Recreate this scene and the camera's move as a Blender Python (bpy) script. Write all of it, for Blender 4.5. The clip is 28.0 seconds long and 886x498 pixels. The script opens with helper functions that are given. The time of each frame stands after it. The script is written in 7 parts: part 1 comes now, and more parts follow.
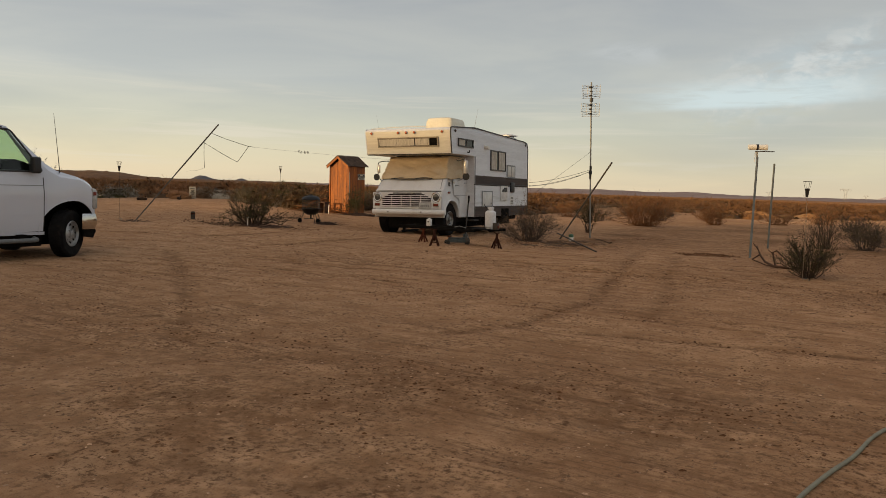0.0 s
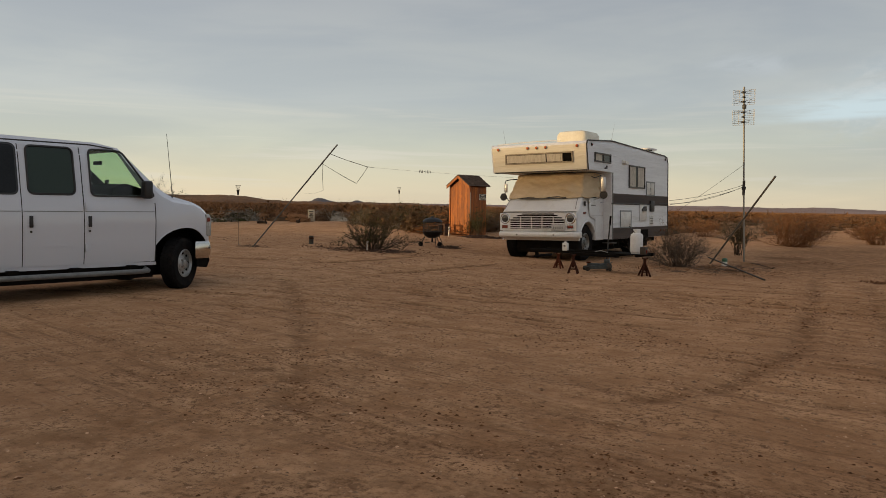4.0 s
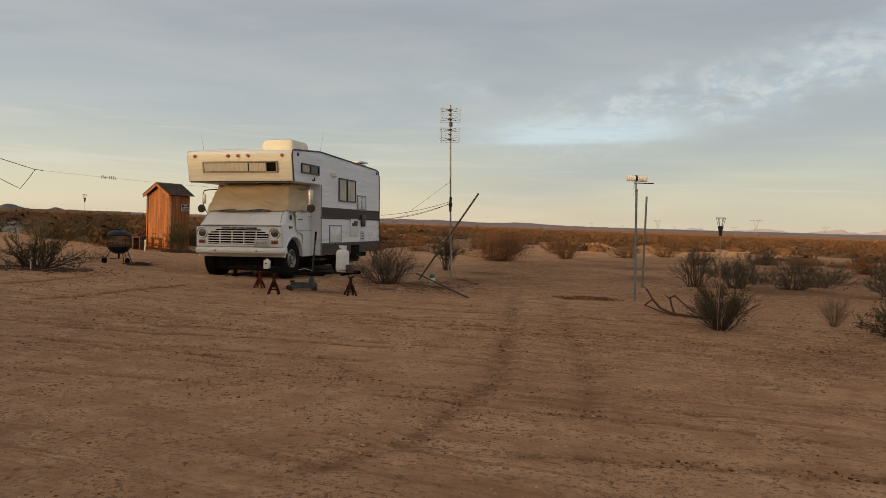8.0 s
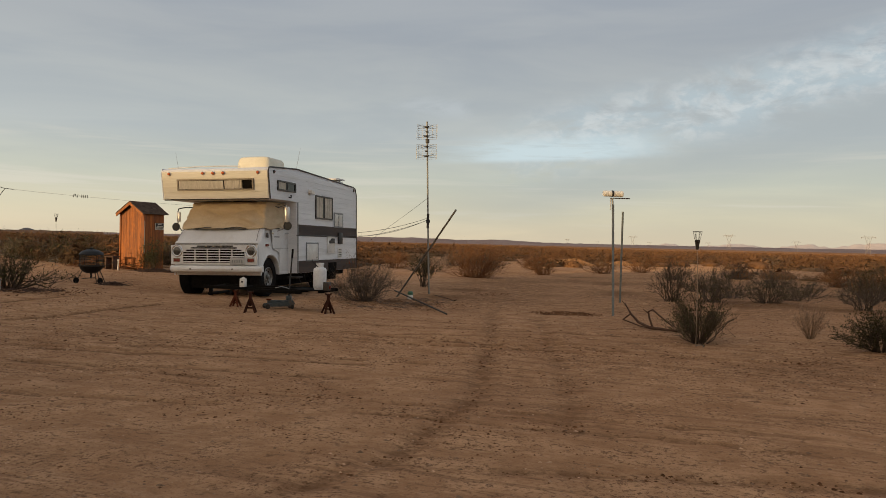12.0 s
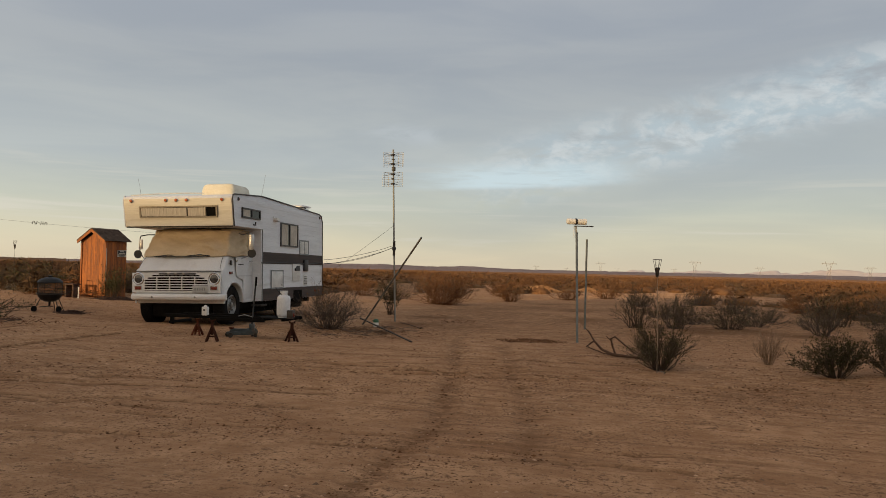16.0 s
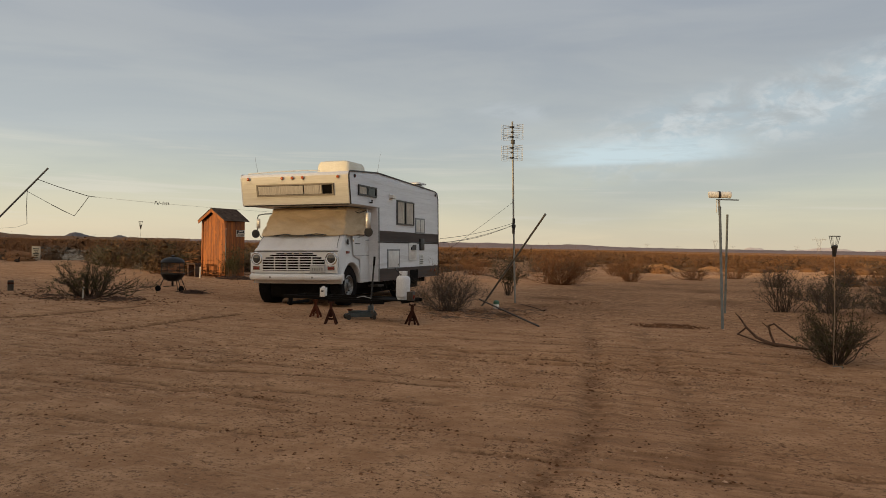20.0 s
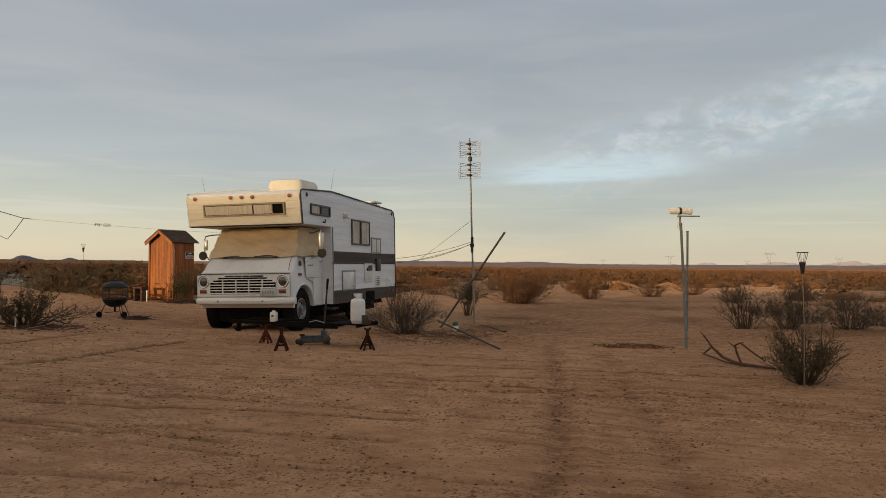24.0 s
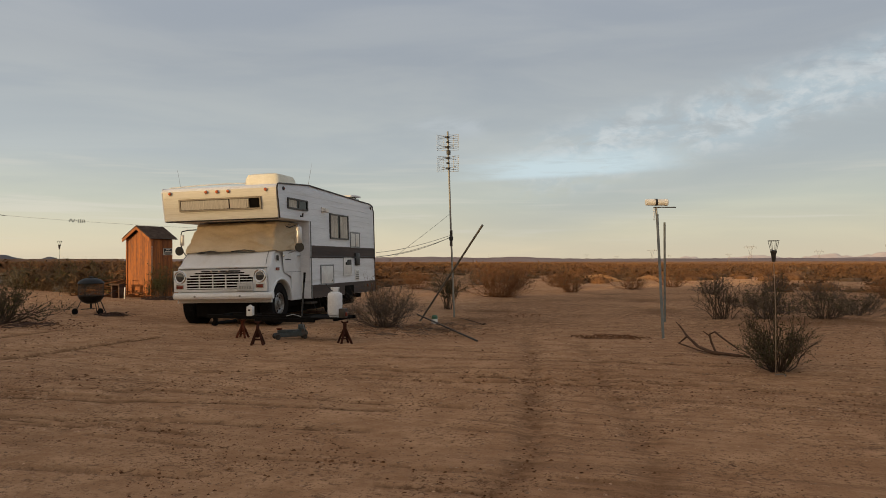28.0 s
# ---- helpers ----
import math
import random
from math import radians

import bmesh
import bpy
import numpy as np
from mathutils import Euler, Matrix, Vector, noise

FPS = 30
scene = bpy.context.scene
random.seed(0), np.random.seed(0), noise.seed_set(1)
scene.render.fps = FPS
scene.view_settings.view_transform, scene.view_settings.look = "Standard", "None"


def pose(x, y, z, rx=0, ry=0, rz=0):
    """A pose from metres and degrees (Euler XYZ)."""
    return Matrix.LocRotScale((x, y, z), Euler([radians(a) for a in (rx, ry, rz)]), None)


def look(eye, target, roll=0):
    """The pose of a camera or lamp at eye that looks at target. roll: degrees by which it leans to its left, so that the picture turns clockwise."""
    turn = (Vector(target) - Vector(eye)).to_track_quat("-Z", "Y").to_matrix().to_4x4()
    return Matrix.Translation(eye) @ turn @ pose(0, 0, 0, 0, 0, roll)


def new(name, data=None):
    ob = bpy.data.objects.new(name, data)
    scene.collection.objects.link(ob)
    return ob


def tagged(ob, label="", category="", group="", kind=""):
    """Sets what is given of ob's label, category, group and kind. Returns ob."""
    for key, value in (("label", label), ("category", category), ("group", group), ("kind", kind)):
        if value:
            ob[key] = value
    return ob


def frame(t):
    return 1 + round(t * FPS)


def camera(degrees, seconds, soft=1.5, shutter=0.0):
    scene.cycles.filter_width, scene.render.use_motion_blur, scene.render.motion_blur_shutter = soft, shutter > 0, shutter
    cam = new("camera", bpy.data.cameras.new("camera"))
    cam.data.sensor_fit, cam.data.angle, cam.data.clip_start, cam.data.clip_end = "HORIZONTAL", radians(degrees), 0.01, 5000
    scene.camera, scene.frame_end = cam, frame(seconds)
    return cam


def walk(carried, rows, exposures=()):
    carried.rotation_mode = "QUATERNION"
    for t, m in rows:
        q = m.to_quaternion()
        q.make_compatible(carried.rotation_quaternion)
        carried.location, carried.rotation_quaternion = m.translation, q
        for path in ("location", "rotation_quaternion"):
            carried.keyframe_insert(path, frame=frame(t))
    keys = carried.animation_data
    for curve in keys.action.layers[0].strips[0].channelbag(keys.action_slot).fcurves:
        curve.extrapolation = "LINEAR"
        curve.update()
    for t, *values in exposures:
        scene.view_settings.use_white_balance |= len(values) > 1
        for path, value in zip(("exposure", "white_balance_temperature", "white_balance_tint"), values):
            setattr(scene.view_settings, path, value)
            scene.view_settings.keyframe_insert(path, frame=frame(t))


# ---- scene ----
cam = camera(60.3, 28.0, soft=0.7)
PATH = [
    (0, (8.766, -16.104, 1.194), (7.902, -14.307, 1.037), 1.7),
    (0.5, (8.557, -15.953, 1.182), (7.709, -14.148, 1.026), 1.9),
    (1, (8.411, -15.878, 1.177), (7.56, -14.075, 1.025), 2.5),
    (1.5, (8.324, -15.729, 1.17), (7.283, -14.029, 1.011), 1.5),
    (2, (8.209, -15.607, 1.192), (7.058, -13.979, 1.038), 1.3),
    (2.5, (8.026, -15.466, 1.207), (6.877, -13.833, 1.089), 1.1),
    (4.5, (7.615, -14.781, 1.212), (6.53, -13.105, 1.101), 0.8),
    (5, (7.609, -14.64, 1.249), (6.701, -12.861, 1.143), 1.0),
    (5.5, (7.643, -14.429, 1.217), (6.742, -12.646, 1.119), 0.6),
    (6, (7.587, -14.263, 1.21), (6.87, -12.398, 1.114), 0.3),
    (6.5, (7.452, -14.099, 1.208), (6.948, -12.164, 1.137), 1.7),
    (7, (7.472, -13.974, 1.222), (7.003, -12.031, 1.159), 1.9),
    (7.5, (7.547, -13.873, 1.247), (7.059, -11.935, 1.185), 1.9),
    (8, (7.552, -13.773, 1.272), (7.08, -11.831, 1.207), 1.8),
    (8.5, (7.515, -13.751, 1.252), (7.053, -11.805, 1.193), 1.6),
    (9, (7.485, -13.754, 1.246), (7.034, -11.806, 1.185), 1.6),
    (9.5, (7.497, -13.75, 1.243), (7.05, -11.802, 1.184), 1.6),
    (10, (7.512, -13.76, 1.251), (7.064, -11.812, 1.189), 1.2),
    (10.5, (7.494, -13.752, 1.249), (7.053, -11.802, 1.194), 1.3),
    (11, (7.509, -13.741, 1.248), (7.08, -11.788, 1.213), 1.4),
    (11.5, (7.523, -13.731, 1.25), (7.11, -11.774, 1.233), 1.3),
    (13.5, (7.499, -13.758, 1.248), (7.076, -11.803, 1.228), 1.6),
    (14, (7.504, -13.768, 1.252), (7.08, -11.813, 1.234), 1.6),
    (14.5, (7.526, -13.744, 1.252), (7.101, -11.79, 1.248), 1.6),
    (15, (7.559, -13.718, 1.27), (7.159, -11.759, 1.271), 1.4),
    (15.5, (7.587, -13.74, 1.259), (7.251, -11.768, 1.286), 1.3),
    (16, (7.602, -13.742, 1.27), (7.265, -11.771, 1.324), 1.3),
    (16.5, (7.622, -13.815, 1.261), (7.241, -11.852, 1.313), 1.4),
    (17, (7.503, -13.763, 1.258), (6.734, -11.917, 1.294), 1.0),
    (17.5, (7.354, -13.688, 1.255), (6.466, -11.896, 1.26), 1.0),
    (18, (7.252, -13.565, 1.248), (6.352, -11.779, 1.214), 1.1),
    (18.5, (7.26, -13.399, 1.248), (6.174, -11.72, 1.214), 0.6),
    (19, (7.166, -13.278, 1.248), (6.115, -11.576, 1.216), 0.6),
    (19.5, (7.037, -13.087, 1.293), (6.386, -11.196, 1.274), 0.7),
    (20, (7.095, -12.935, 1.269), (6.489, -11.029, 1.261), 1.1),
    (20.5, (7.135, -12.755, 1.265), (6.545, -10.844, 1.253), -0.2),
    (21, (7.0, -12.56, 1.271), (6.602, -10.6, 1.26), -0.0),
    (21.5, (6.934, -12.52, 1.276), (6.535, -10.561, 1.327), 0.9),
    (23.5, (6.977, -12.438, 1.305), (6.475, -10.503, 1.348), 0.5),
    (24, (6.984, -12.464, 1.3), (6.482, -10.529, 1.342), 0.4),
    (24.5, (6.982, -12.514, 1.314), (6.41, -10.598, 1.35), 0.2),
    (25, (6.979, -12.524, 1.278), (6.198, -10.683, 1.319), 0.2),
    (25.5, (6.976, -12.551, 1.295), (6.015, -10.797, 1.331), -0.4),
    (26, (6.951, -12.572, 1.279), (5.934, -10.85, 1.319), -0.6),
    (26.5, (6.986, -12.557, 1.282), (5.979, -10.83, 1.323), -0.8),
    (27, (7.01, -12.514, 1.282), (6.158, -10.705, 1.322), -0.9),
    (27.5, (7.046, -12.487, 1.29), (6.475, -10.57, 1.328), -0.5),
    (28, (7.087, -12.428, 1.25), (6.626, -10.483, 1.281), -0.1),
]
walk(cam, [(t, look(eye, target, roll)) for t, eye, target, roll in PATH],
     [(0.0, -0.05, 6680, 10), (2.0, -0.09, 6480, 10), (5.0, -0.10, 6390, 10), (10.0, -0.10, 6410, 10), (14.0, -0.12, 6380, 10), (21.0, -0.12, 6350, 10), (28.0, -0.13, 6320, 10)])


# ---- world, sun and exposure ----
SUN_AZ, SUN_EL = radians(212), radians(4.2)     # clockwise from +y; behind the camera and to its left
sun_dir = Vector((math.sin(SUN_AZ) * math.cos(SUN_EL), math.cos(SUN_AZ) * math.cos(SUN_EL), math.sin(SUN_EL)))
sun = new("sun", bpy.data.lights.new("sun", "SUN"))
sun.data.energy, sun.data.angle, sun.data.color = 3.6, radians(0.6), (1.0, 0.68, 0.33)
sun.matrix_world = look(sun_dir * 50, (0, 0, 0))


class Nodes:
    """Short-hand for a node tree."""

    def __init__(self, tree):
        self.tree = tree
        tree.nodes.clear()

    def add(self, kind, **settings):
        node = self.tree.nodes.new(kind)
        for key, value in settings.items():
            setattr(node, key, value)
        return node

    def plug(self, value, socket):
        if isinstance(value, bpy.types.NodeSocket):
            self.tree.links.new(value, socket)
        else:
            socket.default_value = value

    def math(self, op, a, b=0.0, c=0.0):
        node = self.add("ShaderNodeMath", operation=op)
        for value, socket in zip((a, b, c), node.inputs):
            self.plug(value, socket)
        return node.outputs[0]

    def mix(self, factor, a, b, blend="MIX"):
        node = self.add("ShaderNodeMix", data_type="RGBA", blend_type=blend)
        self.plug(factor, node.inputs[0])
        for value, socket in ((a, node.inputs[6]), (b, node.inputs[7])):
            self.plug(value if isinstance(value, bpy.types.NodeSocket) else (*value, 1.0), socket)
        return node.outputs[2]

    def noise(self, vector, scale, detail=4.0, rough=0.6, distort=0.0):
        node = self.add("ShaderNodeTexNoise")
        self.plug(vector, node.inputs["Vector"])
        for key, value in (("Scale", scale), ("Detail", detail), ("Roughness", rough), ("Distortion", distort)):
            node.inputs[key].default_value = value
        return node.outputs[0]

    def span(self, value, low, high, to_low=0.0, to_high=1.0, smooth=True):
        node = self.add("ShaderNodeMapRange", interpolation_type="SMOOTHSTEP" if smooth else "LINEAR")
        for v, socket in zip((value, low, high, to_low, to_high), node.inputs):
            self.plug(v, socket)
        return node.outputs[0]

    def stretch(self, vector, scale):
        node = self.add("ShaderNodeMapping")
        self.plug(vector, node.inputs["Vector"])
        node.inputs["Scale"].default_value = scale
        return node.outputs[0]

    def ramp(self, value, stops):
        node = self.add("ShaderNodeValToRGB")
        self.plug(value, node.inputs[0])
        ramp = node.color_ramp
        while len(ramp.elements) < len(stops):
            ramp.elements.new(0.5)
        for element, (at, colour) in zip(ramp.elements, stops):
            element.position, element.color = at, (*colour, 1.0)
        return node.outputs[0]


world = bpy.data.worlds.new("evening_sky")
scene.world = world
world.use_nodes = True
N = Nodes(world.node_tree)
sky = N.add("ShaderNodeTexSky", sky_type="NISHITA", sun_disc=False, sun_elevation=SUN_EL, sun_rotation=SUN_AZ,
            altitude=700.0, dust_density=2.0)
way = N.add("ShaderNodeTexCoord").outputs["Generated"]
part_xyz = N.add("ShaderNodeSeparateXYZ")
N.plug(way, part_xyz.inputs[0])
wx, wy, wz = part_xyz.outputs
azim = N.math("ARCTAN2", wx, wy)
elev = N.math("ARCSINE", N.math("MINIMUM", N.math("MAXIMUM", wz, 0.0), 1.0))
# a thin veil of cloud over the whole sky, warm towards the horizon
veil = N.ramp(N.math("DIVIDE", elev, 1.5708), [
    (0.0, (0.80, 0.67, 0.47)), (0.022, (0.745, 0.685, 0.505)), (0.05, (0.62, 0.635, 0.54)), (0.085, (0.54, 0.575, 0.565)),
    (0.16, (0.43, 0.46, 0.485)), (0.26, (0.41, 0.44, 0.49)), (0.5, (0.50, 0.52, 0.56)), (1.0, (0.60, 0.61, 0.64))])
comb = N.add("ShaderNodeCombineXYZ")
for value, socket in ((azim, comb.inputs[0]), (elev, comb.inputs[1])):
    N.plug(value, socket)
flat = comb.outputs[0]
soft_cloud = N.noise(N.stretch(flat, (1.6, 9.0, 1.0)), 1.5, 5.0, 0.55, 0.4)
veil = N.mix(N.span(soft_cloud, 0.38, 0.66), N.mix(1.0, veil, (0.93, 0.945, 0.97), "MULTIPLY"), N.mix(1.0, veil, (1.06, 1.05, 1.03), "MULTIPLY"))
low_bars = N.math("MULTIPLY", N.span(N.noise(N.stretch(flat, (1.0, 22.0, 1.0)), 2.4, 4.0, 0.6, 0.5), 0.52, 0.66), N.math("MULTIPLY", N.span(elev, 0.012, 0.04), N.span(elev, 0.16, 0.07)))
veil = N.mix(N.math("MULTIPLY", low_bars, 0.45), veil, (0.80, 0.755, 0.65))
# a long rift where the blue shows, edged with mottled bright cloud
line = N.math("ADD", N.math("MULTIPLY", azim, 0.225), 0.146)
off = N.math("SUBTRACT", elev, line)
band = N.math("MULTIPLY", N.span(N.math("ABSOLUTE", off), 0.066, 0.010), N.span(azim, -0.20, -0.02))
rag = N.noise(N.stretch(flat, (1.0, 2.6, 1.0)), 9.0, 6.0, 0.62, 0.6)
rift = N.math("MULTIPLY", band, N.span(rag, 0.33, 0.58))
mottle = N.noise(N.stretch(flat, (1.0, 1.7, 1.0)), 26.0, 4.0, 0.6, 0.3)
rift_colour = N.mix(N.span(mottle, 0.42, 0.62), (0.53, 0.62, 0.66), (0.70, 0.745, 0.75))
veil = N.mix(N.math("MULTIPLY", rift, 0.85), veil, rift_colour)
# the brightest gap, a long low lens of pale blue with a crisp lower edge
gap_off = N.math("SUBTRACT", elev, N.math("ADD", N.math("MULTIPLY", azim, 0.04), 0.122))
streak = N.noise(N.stretch(flat, (1.0, 8.0, 1.0)), 14.0, 5.0, 0.6, 0.4)
lens_up = N.math("MULTIPLY", N.span(gap_off, -0.014, -0.006), N.span(gap_off, 0.030, 0.004))
lens_across = N.math("MULTIPLY", N.span(azim, -0.25, -0.11), N.span(azim, 0.12, -0.02))
gap_amount = N.math("MULTIPLY", N.math("MULTIPLY", lens_up, lens_across), N.span(streak, 0.30, 0.56, 0.45, 1.0))
veil = N.mix(N.math("MULTIPLY", gap_amount, 0.95), veil, (0.68, 0.80, 0.83))
# a small loose scrap of cloud west of the gap
scrap = N.math("MULTIPLY", N.span(N.math("ABSOLUTE", N.math("SUBTRACT", N.math("SUBTRACT", elev, 0.163), N.math("MULTIPLY", azim, -0.05))), 0.020, 0.0), N.math("MULTIPLY", N.span(azim, -0.30, -0.23), N.span(azim, -0.13, -0.20)))
veil = N.mix(N.math("MULTIPLY", N.math("MULTIPLY", scrap, N.span(rag, 0.40, 0.58)), 0.45), veil, (0.62, 0.66, 0.68))
# grey bank below the rift
bank = N.math("MULTIPLY", N.span(N.math("ABSOLUTE", N.math("SUBTRACT", off, -0.065)), 0.045, 0.0), N.span(azim, -0.30, 0.02))
veil = N.mix(N.math("MULTIPLY", bank, 0.45), veil, (0.44, 0.485, 0.50))
# thinner, paler cloud to the west
veil = N.mix(N.span(azim, -0.35, -1.0), veil, N.mix(1.0, veil, (1.09, 1.08, 1.07), "MULTIPLY"))
# the sky brightens towards the low sun
facing = N.add("ShaderNodeVectorMath", operation="DOT_PRODUCT")
N.plug(way, facing.inputs[0])
facing.inputs[1].default_value = (sun_dir.x, sun_dir.y, 0.0)
veil = N.mix(N.span(facing.outputs["Value"], 0.1, 1.0), veil, N.mix(1.0, veil, (2.0, 1.45, 0.95), "MULTIPLY"))
clear = N.mix(1.0, sky.outputs[0], (0.10, 0.10, 0.10), "MULTIPLY")
back = N.add("ShaderNodeBackground")
N.plug(N.mix(0.93, clear, veil), back.inputs["Color"])
back.inputs["Strength"].default_value = 1.0
N.tree.links.new(back.outputs[0], N.add("ShaderNodeOutputWorld").inputs[0])


# ---- materials ----
def material(name, dark, light, rough=0.6, metal=0.0, scale=6.0, fine=60.0, bump=0.15, grain=(1, 1, 1), spread=0.5,
             dirt=None, dirt_amount=0.0, specular=0.5, random_value=0.0, island=False, coat=0.0):
    """A surface whose colour wanders between two tones at two scales, with fine relief and patches of dirt."""
    mat = bpy.data.materials.new(name)
    mat.use_nodes = True
    n = Nodes(mat.node_tree)
    place = n.stretch(n.add("ShaderNodeTexCoord").outputs["Object"], grain)
    broad, close = n.noise(place, scale, 4.0), n.noise(place, fine, 3.0)
    tone = n.math("ADD", n.math("MULTIPLY", broad, spread), n.math("MULTIPLY", close, 1.0 - spread))
    colour = n.mix(n.span(tone, 0.32, 0.68), dark, light)
    if random_value:
        pick = n.add("ShaderNodeNewGeometry").outputs["Random Per Island"] if island else n.add("ShaderNodeObjectInfo").outputs["Random"]
        hsv = n.add("ShaderNodeHueSaturation")
        n.plug(n.span(pick, 0, 1, 1 - random_value, 1 + random_value, False), hsv.inputs["Value"])
        n.plug(colour, hsv.inputs["Color"])
        colour = hsv.outputs[0]
    if dirt:
        patches = n.noise(place, scale * 0.45, 6.0, 0.7, 0.5)
        colour = n.mix(n.math("MULTIPLY", n.span(patches, 0.5, 0.72), dirt_amount), colour, dirt)
    shader = n.add("ShaderNodeBsdfPrincipled")
    n.plug(colour, shader.inputs["Base Color"])
    n.plug(n.span(close, 0.3, 0.7, max(rough - 0.08, 0.02), min(rough + 0.08, 1.0)), shader.inputs["Roughness"])
    shader.inputs["Metallic"].default_value = metal
    shader.inputs["Specular IOR Level"].default_value = specular if rough < 0.75 else min(specular, 0.06)
    shader.inputs["Coat Weight"].default_value = coat
    if bump:
        relief = n.add("ShaderNodeBump")
        relief.inputs["Strength"].default_value, relief.inputs["Distance"].default_value = bump, 0.01
        n.plug(tone, relief.inputs["Height"])
        n.plug(relief.outputs[0], shader.inputs["Normal"])
    n.tree.links.new(shader.outputs[0], n.add("ShaderNodeOutputMaterial").inputs[0])
    return mat


def glass(name, tint, gloss=0.10):
    """A thin clear pane: most light goes straight through, tinted, and a little is mirrored."""
    mat = bpy.data.materials.new(name)
    mat.use_nodes = True
    n = Nodes(mat.node_tree)
    clear, shine, both = n.add("ShaderNodeBsdfTransparent"), n.add("ShaderNodeBsdfGlossy"), n.add("ShaderNodeMixShader")
    clear.inputs["Color"].default_value = (*tint, 1)
    shine.inputs["Roughness"].default_value = 0.03
    both.inputs[0].default_value = gloss
    n.tree.links.new(clear.outputs[0], both.inputs[1])
    n.tree.links.new(shine.outputs[0], both.inputs[2])
    n.tree.links.new(both.outputs[0], n.add("ShaderNodeOutputMaterial").inputs[0])
    return mat


white_paint = material("aged_white_paint", (0.66, 0.66, 0.655), (0.78, 0.78, 0.77), 0.42, scale=2.0, fine=40, bump=0.04, dirt=(0.40, 0.31, 0.20), dirt_amount=0.45)
siding_white = material("white_aluminium_siding", (0.63, 0.64, 0.665), (0.78, 0.79, 0.81), 0.38, scale=1.6, fine=14, bump=0.05, grain=(1, 0.35, 5.0), dirt=(0.42, 0.40, 0.37), dirt_amount=0.5)
# front copy of the white siding, low sun's warmth put into its colour
siding_warm_lit = material("warm_lit_siding", (0.59, 0.555, 0.46), (0.72, 0.685, 0.585), 0.42, scale=1.4, fine=14, bump=0.05, grain=(0.35, 1, 5.0), dirt=(0.42, 0.34, 0.22), dirt_amount=0.5)
siding_brown = material("brown_woodgrain_stripe", (0.022, 0.015, 0.012), (0.088, 0.056, 0.042), 0.72, scale=3.0, fine=30, bump=0.08, grain=(1, 0.15, 3.0))
van_paint = material("clean_white_van_paint", (0.580, 0.600, 0.650), (0.584, 0.604, 0.654), 0.22, scale=0.4, fine=300, bump=0.0, coat=0.5)
black_rubber = material("black_rubber", (0.006, 0.006, 0.007), (0.016, 0.0155, 0.015), 0.85, scale=8, fine=80, bump=0.3, dirt=(0.07, 0.048, 0.034), dirt_amount=0.3, specular=0.3)
black_plastic = material("black_plastic", (0.012, 0.012, 0.013), (0.024, 0.024, 0.025), 0.5, scale=10, fine=90)
dark_trim = material("dark_bronze_trim", (0.020, 0.017, 0.015), (0.05, 0.043, 0.037), 0.45, metal=0.2)
# deep shade of undersides, wells and openings as near-black colour; also plain black parts
under_black = material("deep_shade_black", (0.004, 0.004, 0.004), (0.013, 0.011, 0.009), 0.95, scale=7, specular=0.15)
dusty_hub = material("dusty_steel_hub", (0.13, 0.125, 0.115), (0.34, 0.33, 0.31), 0.38, metal=0.6, scale=14, fine=60)
chrome = material("chrome", (0.52, 0.51, 0.49), (0.68, 0.67, 0.65), 0.16, metal=1.0, scale=9, bump=0.02)
bright_chrome = material("bright_chrome", (0.50, 0.50, 0.49), (0.64, 0.63, 0.62), 0.36, metal=0.8, scale=9, bump=0.02)
steel = material("galvanised_steel", (0.20, 0.20, 0.19), (0.36, 0.35, 0.32), 0.5, metal=0.8, scale=8, fine=60)
burnt_rust = material("dark_burnt_rust", (0.022, 0.010, 0.007), (0.075, 0.028, 0.017), 0.85, metal=0.2, scale=14, fine=90, bump=0.4)
dark_steel = material("weathered_dark_steel", (0.030, 0.027, 0.024), (0.085, 0.072, 0.060), 0.65, metal=0.5, scale=9)
rusty = material("rusty_red_steel", (0.055, 0.018, 0.010), (0.17, 0.052, 0.027), 0.8, metal=0.2, scale=14, fine=90, bump=0.4)
dark_glass = material("dark_window_glass", (0.008, 0.009, 0.010), (0.014, 0.015, 0.016), 0.08, bump=0.0, specular=0.22)
lamp_glass = material("headlamp_glass", (0.015, 0.015, 0.015), (0.085, 0.085, 0.082), 0.08, scale=20, bump=0.1, grain=(6, 1, 1), coat=1.0)
black_enamel = material("black_enamel", (0.006, 0.006, 0.007), (0.013, 0.013, 0.013), 0.5, scale=9, specular=0.25)
gas_white = material("dull_white_cylinder_paint", (0.62, 0.635, 0.65), (0.76, 0.775, 0.785), 0.45, scale=5, fine=40, dirt=(0.35, 0.33, 0.30), dirt_amount=0.4)
pipe_grey = material("weathered_galvanised_pipe", (0.10, 0.105, 0.095), (0.20, 0.205, 0.185), 0.6, metal=0.4, scale=9)
amber = material("amber_lens", (0.50, 0.09, 0.02), (0.68, 0.17, 0.04), 0.25)
red_lens = material("red_lens", (0.13, 0.018, 0.012), (0.24, 0.035, 0.02), 0.25)
curtain_cloth = material("pale_curtain", (0.42, 0.38, 0.31), (0.66, 0.61, 0.52), 0.9, scale=5, fine=30, grain=(9, 1, 0.6))
tan_canvas = material("tan_canvas_cover", (0.52, 0.395, 0.245), (0.72, 0.585, 0.40), 0.88, scale=1.4, fine=90, bump=0.12, grain=(1, 1, 2.2), dirt=(0.36, 0.26, 0.155), dirt_amount=0.3)
cream_plastic = material("sun_aged_cream_plastic", (0.60, 0.55, 0.42), (0.73, 0.69, 0.56), 0.55, scale=4, fine=50)
